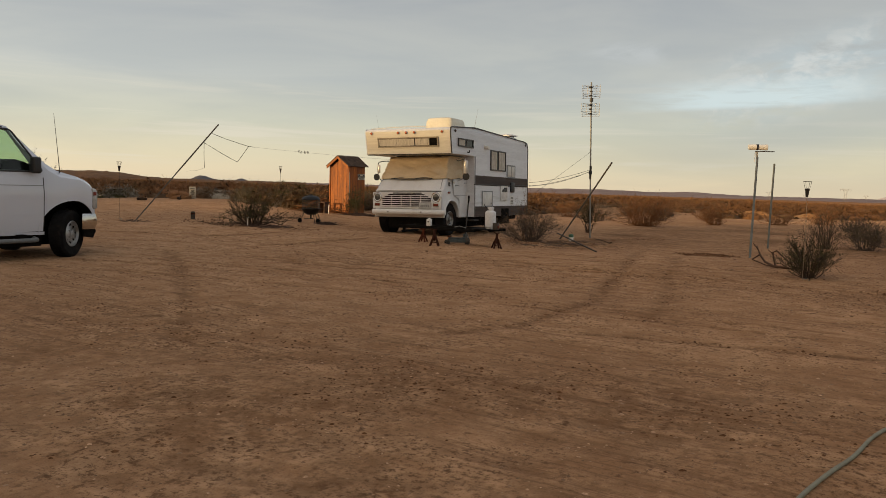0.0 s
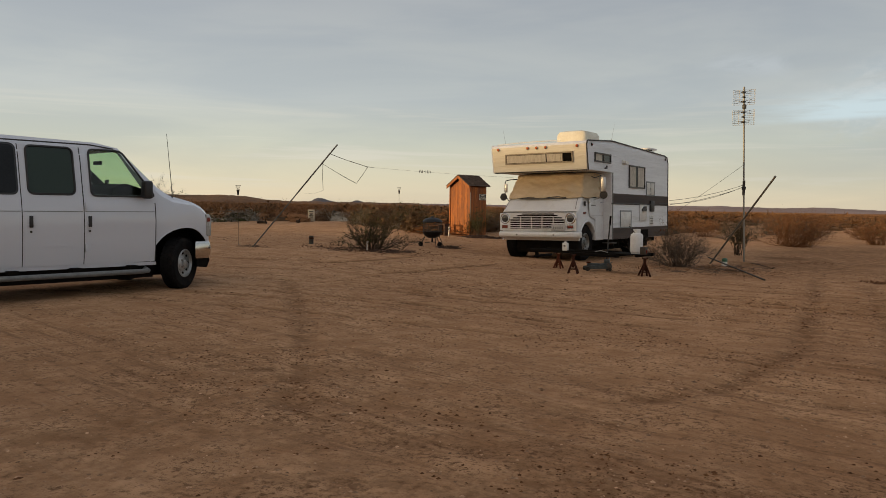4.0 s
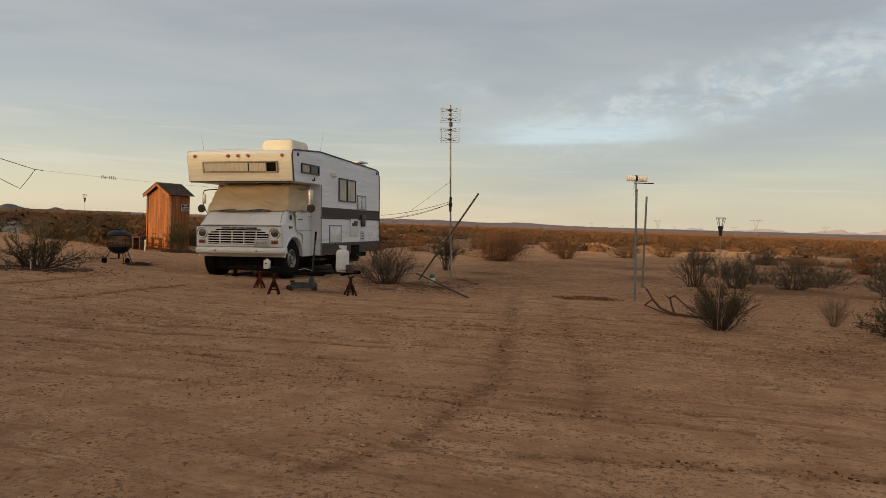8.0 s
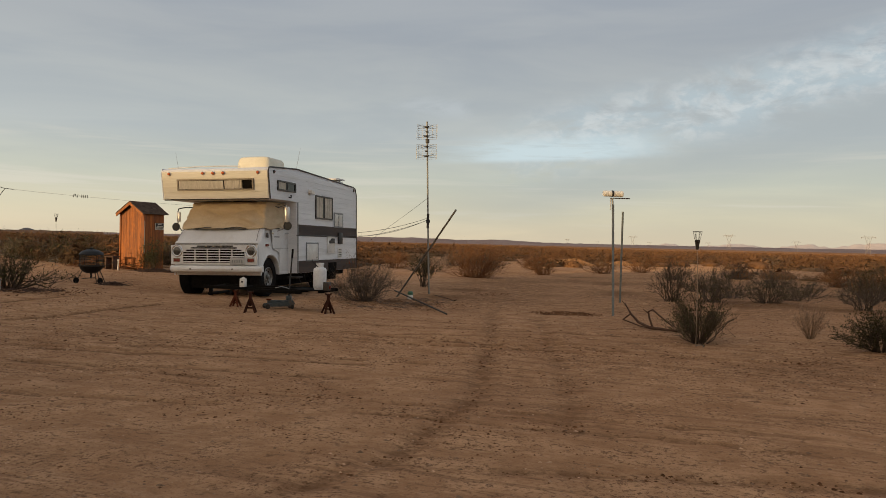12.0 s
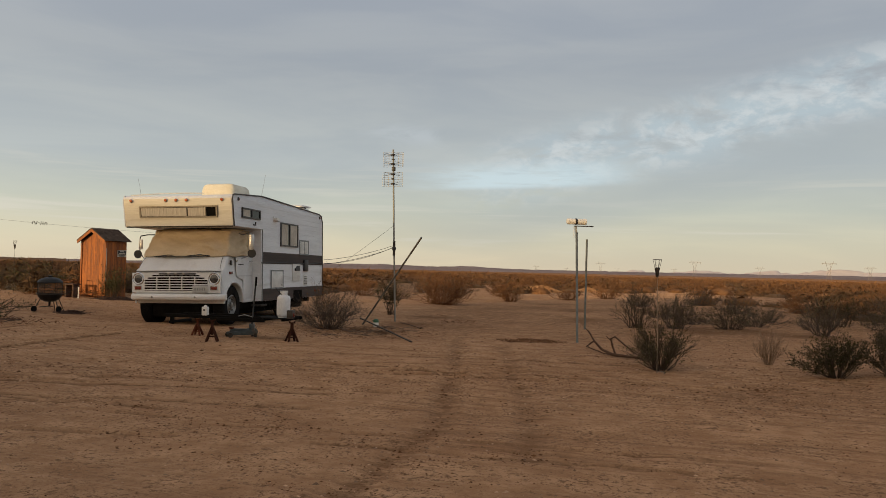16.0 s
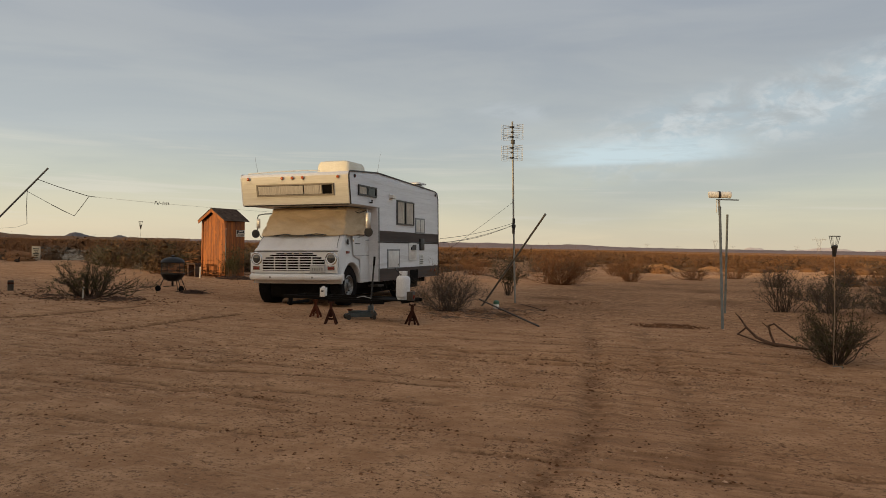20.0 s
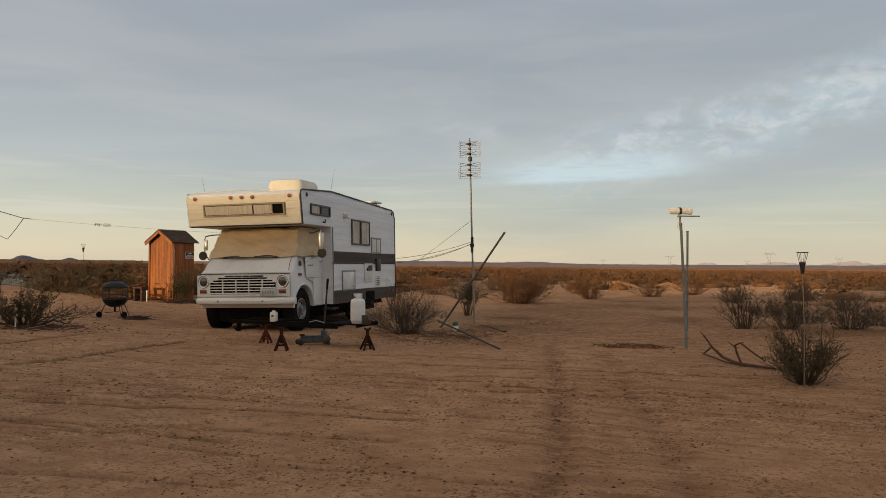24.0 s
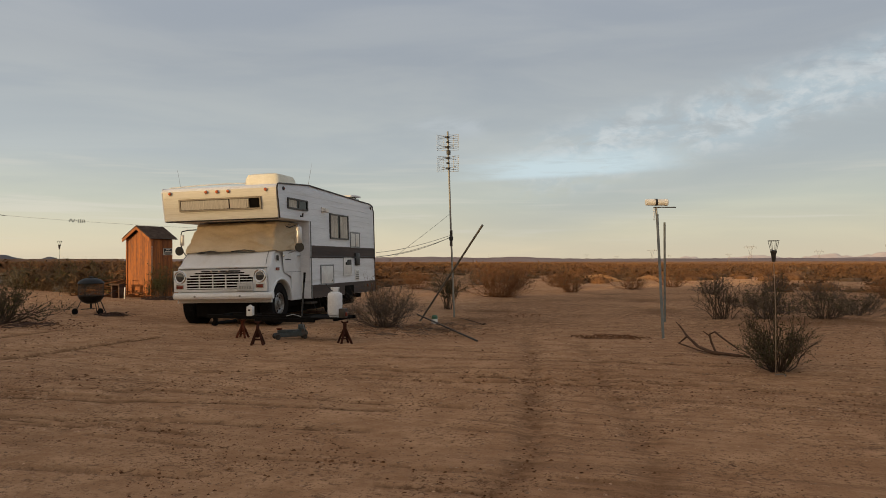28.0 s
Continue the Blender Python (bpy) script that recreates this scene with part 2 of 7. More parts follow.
cedar = material("stained_cedar_boards", (0.115, 0.030, 0.004), (0.41, 0.122, 0.012), 0.62, scale=2.4, fine=24, bump=0.25, grain=(5, 5, 0.35), random_value=0.22)
shingle_mat = material("brown_asphalt_shingle", (0.050, 0.034, 0.026), (0.13, 0.09, 0.066), 0.92, scale=18, fine=140, bump=0.5, random_value=0.25)
white_metal = material("white_enamel", (0.62, 0.61, 0.58), (0.78, 0.77, 0.73), 0.35, scale=7, fine=60, dirt=(0.42, 0.30, 0.20), dirt_amount=0.35)
grey_metal = material("grey_painted_metal", (0.16, 0.17, 0.17), (0.27, 0.28, 0.28), 0.5, scale=8)
teal_metal = material("faded_teal_paint", (0.030, 0.042, 0.046), (0.078, 0.096, 0.098), 0.5, scale=9, dirt=(0.17, 0.085, 0.05), dirt_amount=0.85)
pvc = material("white_plastic_pipe", (0.66, 0.64, 0.58), (0.80, 0.78, 0.72), 0.4, scale=6)
hose_mat = material("dusty_green_hose", (0.15, 0.14, 0.092), (0.25, 0.235, 0.16), 0.6, scale=12)
mesh_screen = material("dark_wire_screen", (0.055, 0.052, 0.048), (0.12, 0.115, 0.105), 0.6, metal=0.5, scale=30)
sign_white = material("white_sign_board", (0.50, 0.45, 0.36), (0.64, 0.59, 0.49), 0.6, scale=6, dirt=(0.4, 0.3, 0.2), dirt_amount=0.4)
ink_black = material("black_sign_paint", (0.012, 0.012, 0.012), (0.03, 0.03, 0.03), 0.55)
twig_dark = material("dark_shrub_bark", (0.040, 0.028, 0.021), (0.135, 0.098, 0.072), 0.95, scale=10, fine=70)
twig_grey = material("grey_dry_twigs", (0.060, 0.045, 0.036), (0.19, 0.145, 0.115), 0.95, scale=9, fine=60)
twig_rust = material("rust_brown_dry_twigs", (0.12, 0.050, 0.022), (0.30, 0.15, 0.072), 0.95, scale=5, fine=50)
leaf_olive = material("olive_shrub_leaves", (0.030, 0.031, 0.012), (0.10, 0.092, 0.040), 0.75, scale=4, fine=40, random_value=0.35, island=True)
leaf_dark = material("dark_creosote_leaves", (0.022, 0.021, 0.009), (0.070, 0.062, 0.027), 0.75, scale=4, fine=40, random_value=0.4, island=True)
leaf_sage = material("dusty_sage_leaves", (0.075, 0.068, 0.040), (0.19, 0.165, 0.10), 0.85, scale=4, fine=40, random_value=0.35, island=True)
straw = material("dry_orange_brush", (0.165, 0.083, 0.038), (0.29, 0.152, 0.072), 0.95, scale=0.35, fine=1.5, bump=0.0, random_value=0.13, island=True)
brush_dull = material("dull_grey_brush", (0.085, 0.052, 0.030), (0.19, 0.122, 0.072), 0.95, scale=0.35, fine=1.5, bump=0.0, random_value=0.25, island=True)
dead_wood = material("dead_grey_wood", (0.045, 0.028, 0.022), (0.14, 0.095, 0.075), 0.9, scale=7, fine=50, bump=0.4, grain=(1, 1, 3))
stone_mat = material("desert_stones", (0.19, 0.105, 0.060), (0.52, 0.34, 0.215), 0.9, scale=3, fine=60, random_value=0.45, island=True)
clod_mat = material("dark_earth_clods", (0.070, 0.030, 0.013), (0.18, 0.084, 0.038), 0.97, scale=3, fine=40, random_value=0.3, island=True)


# ---- mesh helpers ----
def mesh_object(name, bm, mat, parent=None, label="", smooth=True):
    bmesh.ops.recalc_face_normals(bm, faces=bm.faces)
    me = bpy.data.meshes.new(name)
    bm.to_mesh(me)
    bm.free()
    for m in (mat if isinstance(mat, (list, tuple)) else [mat]):
        me.materials.append(m)
    if smooth:
        me.shade_smooth()
        me.set_sharp_from_angle(angle=radians(35))
    ob = new(name, me)
    if parent is not None:
        ob.parent = parent
    if label:
        ob["label"] = label
    return ob


def part(name, bm, mat, parent, label="", smooth=True):
    return mesh_object(name, bm, mat, parent, label, smooth)


def thing(name, m, label, category, group="", kind=""):
    ob = new(name)
    ob.empty_display_size = 0.2
    ob.matrix_world = m
    return tagged(ob, label, category, group, kind)


def raw(name, verts, faces, mat, parent=None, label="", smooth=False):
    me = bpy.data.meshes.new(name)
    me.from_pydata([tuple(v) for v in verts], [], [tuple(f) for f in faces])
    me.materials.append(mat)
    if smooth:
        me.shade_smooth()
    ob = new(name, me)
    if parent is not None:
        ob.parent = parent
    if label:
        ob["label"] = label
    return ob


def box(x0, x1, y0, y1, z0, z1, bevel=0.0, bm=None, segments=2):
    own = bmesh.new()
    made = bmesh.ops.create_cube(own, size=1.0, matrix=Matrix.LocRotScale(((x0 + x1) / 2, (y0 + y1) / 2, (z0 + z1) / 2), None, (x1 - x0, y1 - y0, z1 - z0)))
    if bevel:
        bmesh.ops.bevel(own, geom=own.edges[:], offset=bevel, segments=segments, profile=0.5, affect="EDGES")
    if bm is None:
        return own
    join(bm, own)
    return bm


def join(bm, other, m=None):
    if m is not None:
        bmesh.ops.transform(other, matrix=m, verts=other.verts)
    me = bpy.data.meshes.new("joined")
    other.to_mesh(me)
    other.free()
    bm.from_mesh(me)
    bpy.data.meshes.remove(me)


def tube(points, radius, sides=8, bm=None, caps=True):
    """A round bar through the points; radius is a number or one for each point."""
    bm = bm or bmesh.new()
    pts = [Vector(p) for p in points]
    radii = radius if isinstance(radius, (list, tuple)) else [radius] * len(pts)
    rings, side = [], None
    for i, p in enumerate(pts):
        along = (pts[min(i + 1, len(pts) - 1)] - pts[max(i - 1, 0)]).normalized()
        if side is None:
            side = along.orthogonal().normalized()
        side = (side - along * side.dot(along)).normalized()
        up = along.cross(side)
        rings.append([bm.verts.new(p + (side * math.cos(a) + up * math.sin(a)) * radii[i]) for a in (2 * math.pi * k / sides for k in range(sides))])
    for a, b in zip(rings, rings[1:]):
        for k in range(sides):
            bm.faces.new((a[k], a[(k + 1) % sides], b[(k + 1) % sides], b[k]))
    if caps:
        bm.faces.new(rings[0][::-1])
        bm.faces.new(rings[-1])
    return bm


def turned(profile, axis_m=None, sides=32, bm=None):
    """A body turned round its z axis from (radius, z) pairs."""
    own = bmesh.new()
    rings = []
    for r, z in profile:
        if r < 1e-5:
            rings.append([own.verts.new((0, 0, z))])
        else:
            rings.append([own.verts.new((r * math.cos(2 * math.pi * k / sides), r * math.sin(2 * math.pi * k / sides), z)) for k in range(sides)])
    for a, b in zip(rings, rings[1:]):
        for k in range(sides):
            j = (k + 1) % sides
            if len(a) == 1 and len(b) == 1:
                continue
            if len(a) == 1:
                own.faces.new((a[0], b[j], b[k]))
            elif len(b) == 1:
                own.faces.new((a[k], a[j], b[0]))
            else:
                own.faces.new((a[k], a[j], b[j], b[k]))
    if axis_m is not None:
        bmesh.ops.transform(own, matrix=axis_m, verts=own.verts)
    if bm is None:
        return own
    join(bm, own)
    return bm


def loft(sections, caps=True):
    """A skin over closed loops with the same number of points."""
    bm = bmesh.new()
    rings = [[bm.verts.new(p) for p in loop] for loop in sections]
    n = len(rings[0])
    for a, b in zip(rings, rings[1:]):
        for k in range(n):
            j = (k + 1) % n
            if len({a[k], a[j], b[j], b[k]}) == 4:
                bm.faces.new((a[k], a[j], b[j], b[k]))
    if caps:
        bm.faces.new(rings[0][::-1])
        bm.faces.new(rings[-1])
    return bm


def slab(outline, axis, low, high, bevel=0.0):
    """A flat outline of (a, b) pairs pushed from low to high along an axis: 'x' takes (y, z), 'y' takes (x, z), 'z' takes (x, y)."""
    put = {"x": lambda a, b, c: (c, a, b), "y": lambda a, b, c: (a, c, b), "z": lambda a, b, c: (a, b, c)}[axis]
    bm = loft([[put(a, b, low) for a, b in outline], [put(a, b, high) for a, b in outline]])
    if bevel:
        bmesh.ops.recalc_face_normals(bm, faces=bm.faces)
        sharp = [e for e in bm.edges if len(e.link_faces) == 2 and e.calc_face_angle(0) > radians(40)]
        bmesh.ops.bevel(bm, geom=sharp, offset=bevel, segments=2, profile=0.5, affect="EDGES")
    return bm


def frame_bar(outer, inner, axis, low, high):
    """A rectangular frame: outer and inner are (a0, a1, b0, b1)."""
    bm = bmesh.new()
    a0, a1, b0, b1 = outer
    c0, c1, d0, d1 = inner
    for u0, u1, v0, v1 in ((a0, a1, b0, d0), (a0, a1, d1, b1), (a0, c0, d0, d1), (c1, a1, d0, d1)):
        if axis == "x":
            box(low, high, u0, u1, v0, v1, 0.0, bm)
        else:
            box(u0, u1, low, high, v0, v1, 0.0, bm)
    return bm


def rounded(points, radius, steps=4):
    """The outline with its corners rounded; radius may be one number or one for each corner."""
    out, n = [], len(points)
    for i, p in enumerate(points):
        r = radius[i] if isinstance(radius, (list, tuple)) else radius
        p, a, b = Vector(p), Vector(points[i - 1]), Vector(points[(i + 1) % n])
        u, v = (a - p), (b - p)
        r = min(r, u.length * 0.45, v.length * 0.45)
        if r < 1e-4:
            out.append(tuple(p))
            continue
        s, e = p + u.normalized() * r, p + v.normalized() * r
        for k in range(steps + 1):
            t = k / steps
            out.append(tuple(s * (1 - t) ** 2 + p * 2 * t * (1 - t) + e * t * t))
    return out


# ---- the ground ----
def value_noise(x, y, cell, seed):
    """Smooth noise from 0 to 1 on a lattice of the given cell."""
    rng = np.random.RandomState(seed)
    table = rng.rand(256, 256)
    u, v = x / cell, y / cell
    i, j = np.floor(u).astype(int), np.floor(v).astype(int)
    f, g = u - i, v - j
    f, g = f * f * (3 - 2 * f), g * g * (3 - 2 * g)
    at = lambda a, b: table[a % 256, b % 256]
    return (at(i, j) * (1 - f) + at(i + 1, j) * f) * (1 - g) + (at(i, j + 1) * (1 - f) + at(i + 1, j + 1) * f) * g


def ground_base(x, y):
    """The broad lie of the land: it rises gently to the west and falls away to the north-east."""
    x, y = np.asarray(x, float), np.asarray(y, float)
    rise = np.clip(3.5 - x, 0, 17.5)
    up = np.clip((y + 9.0) / 7.5, 0, 1)
    up = up * up * (3 - 2 * up)
    knoll = 0.10 * np.exp(-(((x + 1.6) / 3.2) ** 2) - ((y + 8.6) / 2.6) ** 2)
    fall = 0.0032 * np.clip(np.hypot(x, y) - 45.0, 0, 900) * np.clip((x + 0.65 * y) / (0.2 * np.hypot(x, y) + 1.0), 0, 1)
    return knoll - fall + (0.025 * rise * rise / (rise + 1.2) * up - 0.10 * (1 - up)) * np.clip(1.6 - np.hypot(x, y) / 900.0, 0, 1)


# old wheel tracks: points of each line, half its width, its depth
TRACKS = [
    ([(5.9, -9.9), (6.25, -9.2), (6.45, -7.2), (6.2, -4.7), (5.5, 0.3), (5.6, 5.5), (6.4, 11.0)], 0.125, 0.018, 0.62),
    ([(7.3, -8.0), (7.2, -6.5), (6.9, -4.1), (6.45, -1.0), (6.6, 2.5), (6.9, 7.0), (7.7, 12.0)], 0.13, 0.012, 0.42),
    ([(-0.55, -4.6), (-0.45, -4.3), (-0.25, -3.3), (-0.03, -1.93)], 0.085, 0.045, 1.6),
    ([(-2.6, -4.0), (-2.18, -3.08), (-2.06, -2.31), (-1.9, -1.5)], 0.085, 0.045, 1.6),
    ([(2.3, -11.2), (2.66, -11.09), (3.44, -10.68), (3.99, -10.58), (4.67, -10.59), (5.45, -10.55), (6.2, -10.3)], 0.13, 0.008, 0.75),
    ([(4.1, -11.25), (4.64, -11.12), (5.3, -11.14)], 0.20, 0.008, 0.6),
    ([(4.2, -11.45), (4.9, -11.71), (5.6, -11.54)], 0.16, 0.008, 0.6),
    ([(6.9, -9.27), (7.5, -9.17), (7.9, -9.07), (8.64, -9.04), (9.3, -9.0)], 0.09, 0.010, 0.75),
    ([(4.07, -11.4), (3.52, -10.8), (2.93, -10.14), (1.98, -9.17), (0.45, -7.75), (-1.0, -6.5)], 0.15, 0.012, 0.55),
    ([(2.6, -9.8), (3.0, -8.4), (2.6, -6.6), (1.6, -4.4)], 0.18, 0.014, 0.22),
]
# bundles of fine wheel and rake marks that sweep across the clearing
rng_ = random.Random(5)
for k in range(44):
    y0 = -2.2 - 6.4 * (k / 44) + rng_.uniform(-0.15, 0.15)
    x0 = rng_.uniform(-7.0, 6.0)
    x1 = x0 + rng_.uniform(1.8, 6.0)
    bow = lambda x: y0 + 0.022 * (x - 5.5) ** 2 * (-1 if k % 3 else 0.3)
    TRACKS.append(([(x0 + (x1 - x0) * j / 5, bow(x0 + (x1 - x0) * j / 5) + rng_.uniform(-0.04, 0.04)) for j in range(6)], rng_.uniform(0.025, 0.055), rng_.uniform(0.012, 0.026), rng_.uniform(0.5, 1.0)))


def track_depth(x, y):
    """How deep the wheel tracks are, and how much disturbed soil and painted shade darken the ground."""
    deep, stir_and_shade = np.zeros_like(x), np.zeros_like(x)
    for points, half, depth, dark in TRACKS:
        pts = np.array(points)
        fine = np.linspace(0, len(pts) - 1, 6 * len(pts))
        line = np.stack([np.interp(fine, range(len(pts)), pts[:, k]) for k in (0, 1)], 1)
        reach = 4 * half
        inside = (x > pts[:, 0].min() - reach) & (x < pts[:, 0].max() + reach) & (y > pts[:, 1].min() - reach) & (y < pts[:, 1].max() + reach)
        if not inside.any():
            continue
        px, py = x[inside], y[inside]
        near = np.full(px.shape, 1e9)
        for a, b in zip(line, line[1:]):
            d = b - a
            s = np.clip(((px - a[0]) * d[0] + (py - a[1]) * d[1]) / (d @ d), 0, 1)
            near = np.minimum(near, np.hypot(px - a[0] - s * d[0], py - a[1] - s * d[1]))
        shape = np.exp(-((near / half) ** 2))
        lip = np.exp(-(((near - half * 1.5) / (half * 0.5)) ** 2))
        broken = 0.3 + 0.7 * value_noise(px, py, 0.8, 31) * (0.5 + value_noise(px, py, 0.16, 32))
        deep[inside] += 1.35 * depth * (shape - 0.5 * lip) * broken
        stir_and_shade[inside] = np.maximum(stir_and_shade[inside], dark * shape * (np.clip(0.35 + broken * 1.2, 0, 1) if depth > 0.009 else np.clip(2.2 * broken - 0.9, 0, 1)))
    # two broad darker patches of ground in the near clearing
    patch = np.exp(-(((x - 7.0) / 5.0) ** 2) - ((y + 12.4) / 2.6) ** 2) * (0.3 + 0.9 * value_noise(x, y, 0.9, 33))
    west_patch = np.exp(-(((x - 3.0) / 2.3) ** 2) - ((y + 10.7) / 1.6) ** 2) * (0.3 + 0.9 * value_noise(x, y, 0.9, 40))
    litter = np.exp(-(((x - 3.5) / 1.5) ** 2) - ((y - 1.1) / 1.3) ** 2) * (0.3 + 0.9 * value_noise(x, y, 0.4, 34))
    hump = np.exp(-(((x + 3.9) / 1.5) ** 2) - ((y + 1.2) / 0.7) ** 2) * (0.3 + 0.9 * value_noise(x, y, 0.4, 35))
    # shade beneath the shrub at the torch, painted into the soil colour
    shrub_shade = np.exp(-(((x - 10.3) / 2.2) ** 2) - ((y + 4.3) / 1.5) ** 2) * (0.3 + 0.9 * value_noise(x, y, 0.5, 36))
    scrape = np.exp(-(((x - 6.85) / 0.75) ** 2) - ((y - 0.45) / 0.42) ** 2) * (0.3 + 0.9 * value_noise(x, y, 0.3, 38))
    leaf_bed = np.exp(-(((x - 4.72) / 0.7) ** 2) - ((y - 5.06) / 1.0) ** 2) * (0.2 + 0.9 * value_noise(x, y, 0.4, 39))
    verge = np.clip((y + 0.6) / 4, 0, 1) * np.clip((26 - y) / 8, 0, 1) * np.clip((x - 2) / 1.5, 0, 1) * (0.30 + 0.9 * value_noise(x, y, 1.3, 37))
    return deep, np.maximum.reduce([stir_and_shade, 0.72 * verge, 0.58 * patch, 0.40 * west_patch, 0.6 * shrub_shade, 1.15 * litter, 0.6 * hump, 0.9 * scrape, 0.9 * leaf_bed])


def ground_height(x, y):
    x, y = np.asarray(x, float), np.asarray(y, float)
    z = ground_base(x, y)
    fade = np.clip(1.4 - np.hypot(x - 3, y + 2) / 40.0, 0.0, 1.0)
    z = z + fade * (0.05 * (value_noise(x, y, 3.1, 2) - 0.5) + 0.022 * (value_noise(x, y, 0.8, 3) - 0.5) + 0.012 * (value_noise(x, y, 0.27, 4) - 0.5))
    far = np.clip((np.hypot(x - 3, y + 2) - 18) / 30.0, 0, 1)
    z = z + far * 0.16 * (value_noise(x, y, 9.0, 5) - 0.5) + far * 0.08 * (value_noise(x, y, 2.3, 6) - 0.5)
    return z


def axis_steps(low, high, step, reach):
    inner = np.arange(low, high, step)
    grow, at, out = step, 0.0, []
    while at < reach:
        grow *= 1.16
        at += grow
        out.append(at)
    out = np.array(out)
    return np.concatenate([(low - out)[::-1], inner, high - step + out])


def ground_material():
    mat = bpy.data.materials.new("dry_desert_earth")
    mat.use_nodes = True
    n = Nodes(mat.node_tree)
    place = n.add("ShaderNodeTexCoord").outputs["Object"]
    broad, mid, close = n.noise(place, 0.35, 5.0, 0.6, 0.4), n.noise(place, 3.2, 5.0, 0.65), n.noise(place, 24.0, 5.0, 0.75)
    grit, crumb = n.noise(place, 110.0, 3.0, 0.7), n.noise(place, 9.0, 6.0, 0.75, 0.3)
    # faint drag marks that run across the clearing
    turned_ = n.add("ShaderNodeVectorRotate", rotation_type="Z_AXIS")
    n.plug(place, turned_.inputs["Vector"])
    turned_.inputs["Angle"].default_value = 0.14
    drag = n.noise(n.stretch(turned_.outputs[0], (0.20, 4.2, 1.0)), 2.2, 6.0, 0.72, 0.35)
    colour = n.mix(n.span(mid, 0.3, 0.72), (0.39, 0.219, 0.115), (0.60, 0.372, 0.215))
    colour = n.mix(n.math("MULTIPLY", n.span(broad, 0.40, 0.66), 0.40), colour, (0.33, 0.180, 0.096))
    where = n.span(n.noise(place, 0.22, 3.0, 0.6, 0.8), 0.40, 0.58, 0.15, 1.0)
    colour = n.mix(n.math("MULTIPLY", n.math("MULTIPLY", n.span(drag, 0.50, 0.62), 0.55), where), colour, (0.22, 0.120, 0.066))
    colour = n.mix(n.math("MULTIPLY", n.span(drag, 0.44, 0.30), 0.30), colour, (0.60, 0.40, 0.26))
    clumps = n.span(n.noise(place, 1.6, 4.0, 0.65), 0.42, 0.60, 0.25, 1.0)
    colour = n.mix(n.math("MULTIPLY", n.span(crumb, 0.56, 0.66), 0.60), colour, (0.105, 0.058, 0.034))
    colour = n.mix(n.math("MULTIPLY", n.math("MULTIPLY", n.span(close, 0.52, 0.61), clumps), 0.80), colour, (0.125, 0.066, 0.036))
    colour = n.mix(n.math("MULTIPLY", n.math("MULTIPLY", n.span(n.noise(place, 62.0, 2.0, 0.6), 0.60, 0.67), clumps), 0.50), colour, (0.085, 0.042, 0.021))
    colour = n.mix(n.math("MULTIPLY", n.span(grit, 0.60, 0.68), 0.38), colour, (0.60, 0.42, 0.28))
    # darker soil of tracks and litter, with the painted shrub shade
    stir_and_shade = n.add("ShaderNodeAttribute", attribute_name="stir_and_shade").outputs["Fac"]
    colour = n.mix(n.math("MULTIPLY", n.math("MULTIPLY", stir_and_shade, 1.0), n.math("MAXIMUM", n.span(n.noise(place, 6.0, 6.0, 0.75), 0.34, 0.58), n.span(stir_and_shade, 0.55, 0.85))), colour, (0.135, 0.070, 0.033))
    # low scrub covers the soil out on the plain
    reach = n.add("ShaderNodeVectorMath", operation="LENGTH")
    n.plug(place, reach.inputs[0])
    scrub = n.mix(n.span(n.noise(place, 0.06, 4.0, 0.65), 0.40, 0.60), (0.115, 0.060, 0.031), (0.21, 0.115, 0.058))
    colour = n.mix(n.span(reach.outputs["Value"], 70.0, 320.0), colour, scrub)
    shader = n.add("ShaderNodeBsdfPrincipled")
    n.plug(colour, shader.inputs["Base Color"])
    shader.inputs["Roughness"].default_value = 0.97
    shader.inputs["Specular IOR Level"].default_value, shader.inputs["Diffuse Roughness"].default_value = 0.05, 1.0
    relief = n.add("ShaderNodeBump")
    relief.inputs["Strength"].default_value, relief.inputs["Distance"].default_value = 1.0, 0.05
    lumps = n.math("ADD", n.math("MULTIPLY", mid, 0.5), n.math("MULTIPLY", drag, -0.55))
    n.plug(n.math("ADD", n.math("ADD", lumps, n.math("MULTIPLY", crumb, 0.45)), n.math("ADD", n.math("MULTIPLY", close, 0.42), n.math("MULTIPLY", grit, 0.10))), relief.inputs["Height"])
    n.plug(relief.outputs[0], shader.inputs["Normal"])
    n.tree.links.new(shader.outputs[0], n.add("ShaderNodeOutputMaterial").inputs[0])
    return mat


def build_ground():
    xs, ys = axis_steps(-9.0, 15.0, 0.05, 4200.0), axis_steps(-14.5, 9.0, 0.05, 4200.0)
    gx, gy = np.meshgrid(xs, ys)
    deep, stir_and_shade = track_depth(gx, gy)
    gz = ground_height(gx, gy) - deep
    ny, nx = gx.shape
    me = bpy.data.meshes.new("ground")
    me.vertices.add(nx * ny)
    me.vertices.foreach_set("co", np.stack([gx, gy, gz], -1).ravel())
    i = np.arange(nx * ny).reshape(ny, nx)
    quads = np.stack([i[:-1, :-1], i[:-1, 1:], i[1:, 1:], i[1:, :-1]], -1).reshape(-1, 4)
    me.loops.add(quads.size)
    me.loops.foreach_set("vertex_index", quads.ravel())
    me.polygons.add(len(quads))
    me.polygons.foreach_set("loop_start", np.arange(0, quads.size, 4))
    me.update(calc_edges=True)
    me.shade_smooth()
    me.attributes.new("stir_and_shade", "FLOAT", "POINT").data.foreach_set("value", stir_and_shade.ravel())
    me.materials.append(ground_material())
    return tagged(new("ground", me), "reddish brown desert earth with pebbles and wheel tracks", "ground", kind="structure")


ground = build_ground()


def on_ground(x, y):
    d, _ = track_depth(np.array([float(x)]), np.array([float(y)]))
    return float(ground_height(x, y)) - float(d[0])


